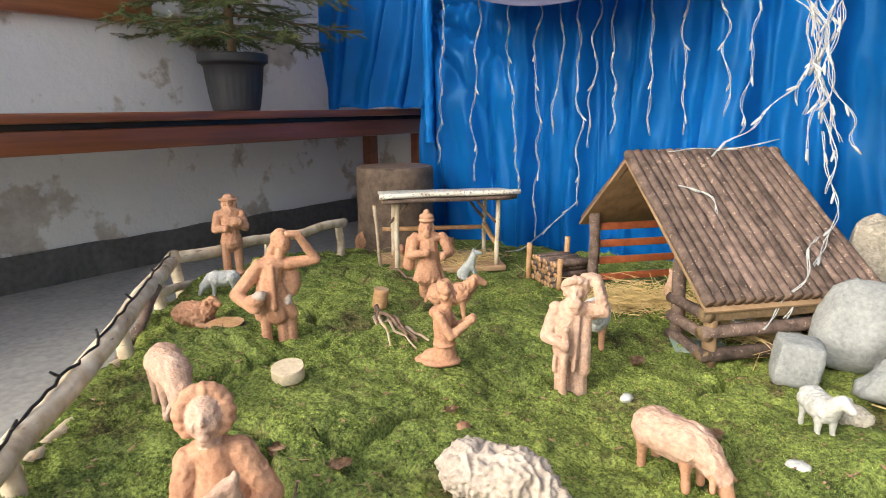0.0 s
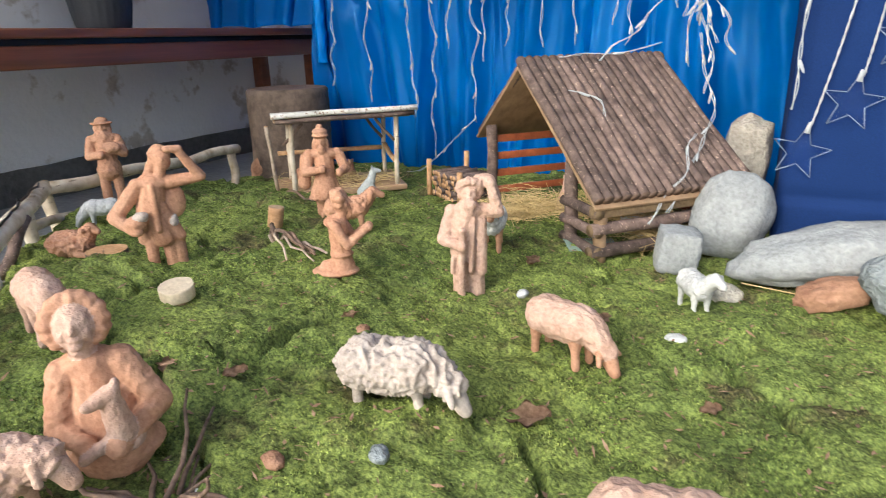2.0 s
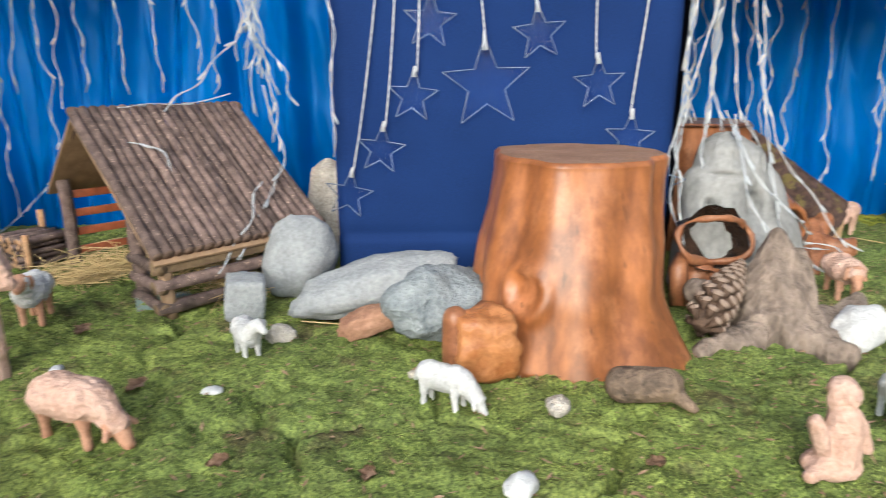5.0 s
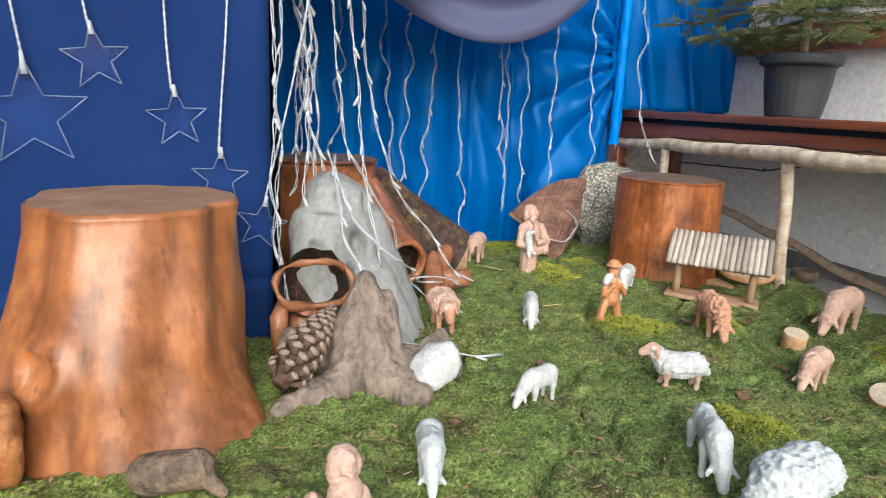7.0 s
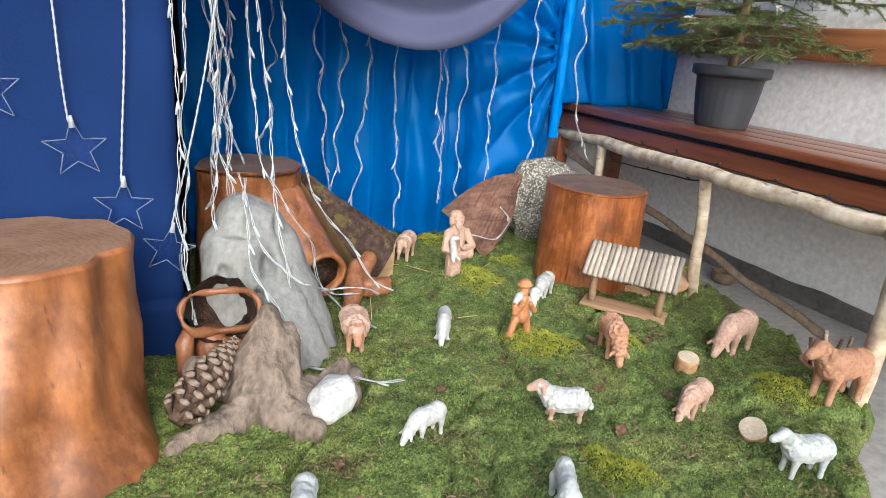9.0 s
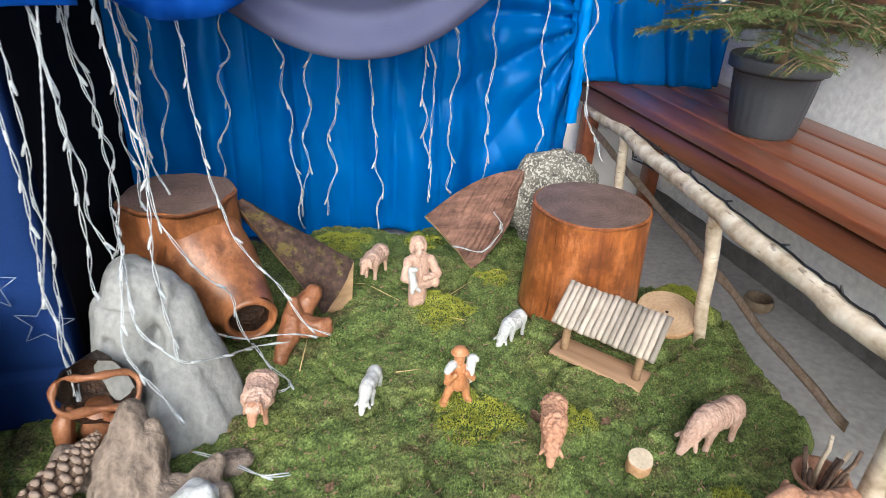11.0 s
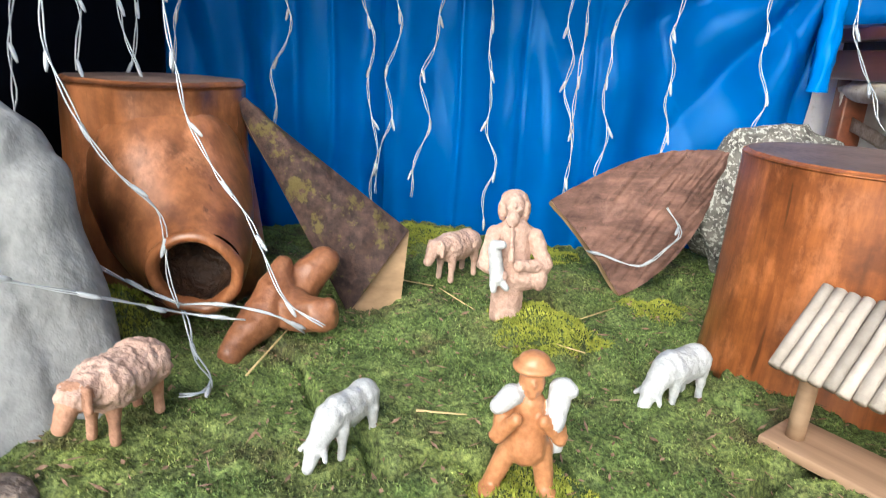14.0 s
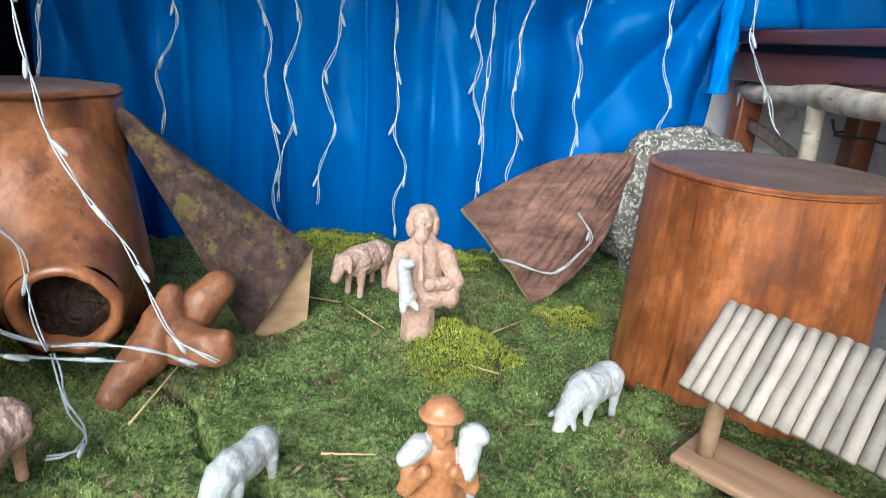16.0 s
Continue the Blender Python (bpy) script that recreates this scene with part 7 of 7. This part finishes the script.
def light_string(pts, seed, label="clear fairy light string hanging down the curtain", wave=0.026, twist=9.0, r=0.00095):
    """Two clear wires that wind about each other, with small lamps on them."""
    global bulb_mesh
    g = random.Random(seed)
    way = [Vector(p) for p in pts]
    total = sum((b - a).length for a, b in zip(way, way[1:]))
    fine = []
    for a, b in zip(way, way[1:]):
        n = max(2, int((b - a).length / 0.012))
        fine += [a.lerp(b, k / n) for k in range(n)]
    fine.append(way[-1])
    for k in range(3):
        fine = [fine[0]] + [(fine[i - 1] + 2 * fine[i] + fine[i + 1]) / 4 for i in range(1, len(fine) - 1)] + [fine[-1]]
    n = len(fine)
    line = []
    for k, p in enumerate(fine):
        q = Vector((seed * 3.7, k * 0.16, 0))
        line.append(p + wave * Vector((noise.noise(q), 0.35 * noise.noise(q + Vector((5, 0, 0))), 0.4 * noise.noise(q + Vector((9, 0, 0))))) * min(1, 6 * k / n + 0.2))
    t = thing("fairy_light_string", label, "fairy lights", group="fairy lights")
    for s in (0, math.pi):
        strand = []
        for k, p in enumerate(line):
            a = twist * k * 0.012 * 6.28 + s + 1.5 * noise.noise(Vector((k * 0.1, seed, 0)))
            gap = 0.0026 * (0.6 + 0.9 * abs(noise.noise(Vector((k * 0.13, seed + 4, 1)))))
            strand.append(p + gap * Vector((math.cos(a), math.sin(a), 0)))
        part("wire", tube(strand, r, 5), WIRE, t)
    if bulb_mesh is None:
        bm = tube([(0, 0, 0), (0, 0, 0.004), (0, 0, 0.016), (0, 0, 0.022)], [0.0015, 0.0026, 0.0026, 0.0013], 8)
        first = part("lamp", bm, WIRE, t)
        bulb_mesh = first.data
        first.location = line[n // 2]
    step = max(5, int(0.085 / (total / n)))
    for k in range(step // 2, n - 1, step):
        ob = new("lamp", bulb_mesh)
        ob.parent = t
        d = (line[min(k + 1, n - 1)] - line[k]).normalized() + 0.5 * Vector((g.uniform(-1, 1), g.uniform(-0.3, 0.3), g.uniform(-0.4, 0.4)))
        ob.matrix_local = Matrix.Translation(line[k]) @ d.to_track_quat("Z", "Y").to_matrix().to_4x4()
    return t


# down the left half of the curtain: x at the top, x and height at the end
for k, (a, b, z) in enumerate([(-0.509, -0.521, 0.253), (-0.378, -0.388, 0.205), (-0.27, -0.224, 0.162), (-0.178, -0.164, 0.046), (-0.113, -0.117, 0.35), (-0.052, -0.031, 0.16), (0.0, -0.012, 0.321), (0.05, 0.06, 0.36), (0.152, 0.16, 0.354), (0.229, 0.246, 0.356), (0.318, 0.347, 0.398), (0.389, 0.372, 0.357)]):
    light_string([(a, 2.05, 0.95), (a, 2.045, 0.60), ((a + b) / 2, 2.04, (0.6 + z) / 2), (b, 2.035, z)], k + 1)
light_string([(-0.03, 2.03, 0.17), (-0.10, 2.02, 0.10), (-0.18, 1.97, on_moss(-0.18, 1.97) + 0.003), (-0.24, 1.93, on_moss(-0.24, 1.93) + 0.001)], 31, wave=0.004)
# down the right half
for k, (a, b, z) in enumerate([(1.615, 1.566, 0.201), (1.73, 1.774, 0.063), (1.801, 1.765, 0.098), (1.869, 1.834, 0.097), (1.955, 1.965, 0.056), (2.079, 2.099, 0.235), (2.107, 2.104, 0.115), (2.158, 2.169, 0.129), (2.27, 2.245, 0.101), (2.403, 2.41, 0.213)]):
    light_string([(a + 0.01, 2.225, 0.95), (a, 2.18, 0.52), ((a + b) / 2, 2.165, (0.5 + z) / 2), (b, 2.155, z)], k + 51)
light_string([(2.42, 2.0, 0.75), (2.45, 2.0, 0.452), (2.50, 2.0, 0.30), (2.52, 1.98, 0.28)], 66, "clear fairy light string hanging behind the stump")
light_string([(2.245, 2.03, 0.14), (2.26, 1.98, 0.10), (2.2, 1.95, 0.06), (2.12, 1.97, 0.07)], 67)
# the thick bundle beside the pillar, spread over the shed's roof
for k in range(11):
    a = 0.54 + 0.010 * (k - 5)
    knot = (0.560 + 0.012 * math.sin(k * 2.1), 1.75 + 0.010 * math.cos(k * 2.1), 0.50)
    end = [(0.40, 1.665, 0.335), (0.575, 1.74, 0.40), (0.535, 1.745, 0.41), (0.60, 1.74, 0.36), (0.555, 1.76, 0.43), (0.515, 1.74, 0.42), (0.58, 1.75, 0.36), (0.63, 1.76, 0.34), (0.56, 1.74, 0.32), (0.60, 1.72, 0.27), (0.54, 1.75, 0.45)][k]
    light_string([(a, 1.75, 0.98), (a + 0.012 * math.sin(k), 1.75, 0.70), knot, tuple((p + q) / 2 for p, q in zip(knot, end)), end], 70 + k, "clear fairy light string in a bundle over the shed", 0.03)
light_string([(0.575, 1.74, 0.38), (0.60, 1.73, 0.28), (0.622, 1.71, 0.235), (0.60, 1.62, 0.18), (0.592, 1.53, 0.12), (0.575, 1.50, 0.085)], 84, "clear fairy light string falling over the shed's eave", 0.012)
light_string([(0.33, 1.64, 0.342), (0.39, 1.70, 0.345), (0.44, 1.74, 0.35), (0.50, 1.76, 0.37)], 85, "fairy light string along the shed's ridge")
light_string([(0.35, 1.585, 0.285), (0.42, 1.60, 0.27), (0.45, 1.575, 0.235), (0.43, 1.55, 0.215)], 82, "loose end of fairy lights on the shed roof")
light_string([(0.60, 1.60, 0.21), (0.595, 1.52, 0.15), (0.56, 1.50, 0.10), (0.55, 1.47, 0.075)], 83, "loose end of fairy lights off the shed roof")
# the bundle to the right of the pillar, over the bark cone and the stump
for k in range(7):
    y = 1.61 + 0.068 * k
    x = 1.24 + 0.158 * (y - 0.494) + 0.014 * math.sin(k * 2.1)
    low = 0.305 if k > 2 else 0.30 - 0.03 * k
    light_string([(x - 0.02, y, 0.80), (x, y, 0.55), (x + 0.012 * math.sin(k * 1.3), y + 0.01, 0.43), (x + 0.02 * math.cos(k * 1.7), y - 0.01, low)], 90 + k, "clear fairy light string hanging over the bark cone and stump", 0.016)
light_string([(1.555, 1.83, 0.80), (1.57, 1.80, 0.50), (1.59, 1.765, 0.36), (1.607, 1.75, 0.312), (1.612, 1.745, 0.27), (1.649, 1.735, 0.206), (1.698, 1.715, 0.154), (1.721, 1.70, 0.104), (1.738, 1.685, 0.073), (1.786, 1.68, 0.05)], 98, "fairy light string down the stump and over the root", 0.004)
light_string([(1.475, 1.74, 0.80), (1.49, 1.72, 0.50), (1.50, 1.68, 0.33), (1.537, 1.66, 0.275), (1.576, 1.665, 0.209), (1.608, 1.69, 0.164), (1.609, 1.68, 0.099), (1.631, 1.665, 0.066)], 99, "fairy light string from the bark cone to the hollow foot", 0.004)
light_string([(1.45, 1.62, 0.335), (1.475, 1.51, 0.22), (1.54, 1.49, 0.16), (1.60, 1.56, 0.12), (1.642, 1.65, 0.066), (1.704, 1.66, 0.06)], 100, "fairy light string across the bark cone", 0.004)
light_string([(1.46, 1.60, 0.33), (1.45, 1.50, 0.20), (1.50, 1.47, 0.12), (1.53, 1.45, 0.07)], 101, "fairy light string down the bark cone", 0.006)
for k, pts in enumerate([[(1.345, 1.575, 0.72), (1.355, 1.57, 0.45), (1.345, 1.56, 0.25), (1.36, 1.52, 0.10)], [(1.412, 1.6, 0.72), (1.416, 1.6, 0.447), (1.40, 1.59, 0.18), (1.42, 1.53, 0.06)], [(1.372, 1.59, 0.72), (1.36, 1.585, 0.40), (1.35, 1.575, 0.16), (1.38, 1.50, 0.06)], [(0.745, 1.565, 0.8), (0.747, 1.56, 0.45), (0.742, 1.56, 0.26)], [(1.481, 1.63, 0.72), (1.508, 1.62, 0.42), (1.50, 1.57, 0.30), (1.53, 1.52, 0.14)]]):
    light_string(pts, 110 + k, "clear fairy light string beside the blue pillar", 0.012)
# the tangle on the moss in front of the hollow foot
for k, pts in enumerate([[(1.628, 1.675, 0.065), (1.56, 1.66, 0.10), (1.50, 1.62, 0.17)], [(1.628, 1.675, 0.065), (1.69, 1.675, 0.07), (1.74, 1.68, 0.06), (1.76, 1.70, 0.03)], [(1.633, 1.665, 0.062), (1.655, 1.63, 0.04), (1.671, 1.617, 0.025), (1.70, 1.593, 0.024), (1.703, 1.559, 0.024), (1.677, 1.556, 0.024)], [(1.54, 1.43, 0.03), (1.60, 1.40, 0.02), (1.655, 1.36, 0.018), (1.69, 1.36, 0.02)]]):
    light_string(pts, 120 + k, "loose fairy lights lying on the moss", 0.006, r=0.0011)
supply = thing("supply_cable", "clear cable with white clips the strings hang from", "cable")
part("cable", tube([(0.76 + 0.06 * k, 1.566, 0.712 + 0.003 * math.sin(k * 1.9)) for k in range(10)], 0.0028, 7), WIRE, supply)
for x in (0.80, 1.06, 1.315):
    part("clip", block((0.011, 0.012, 0.028), (x, 1.566, 0.703), 0.002), CHALK, supply, "white plastic clip")
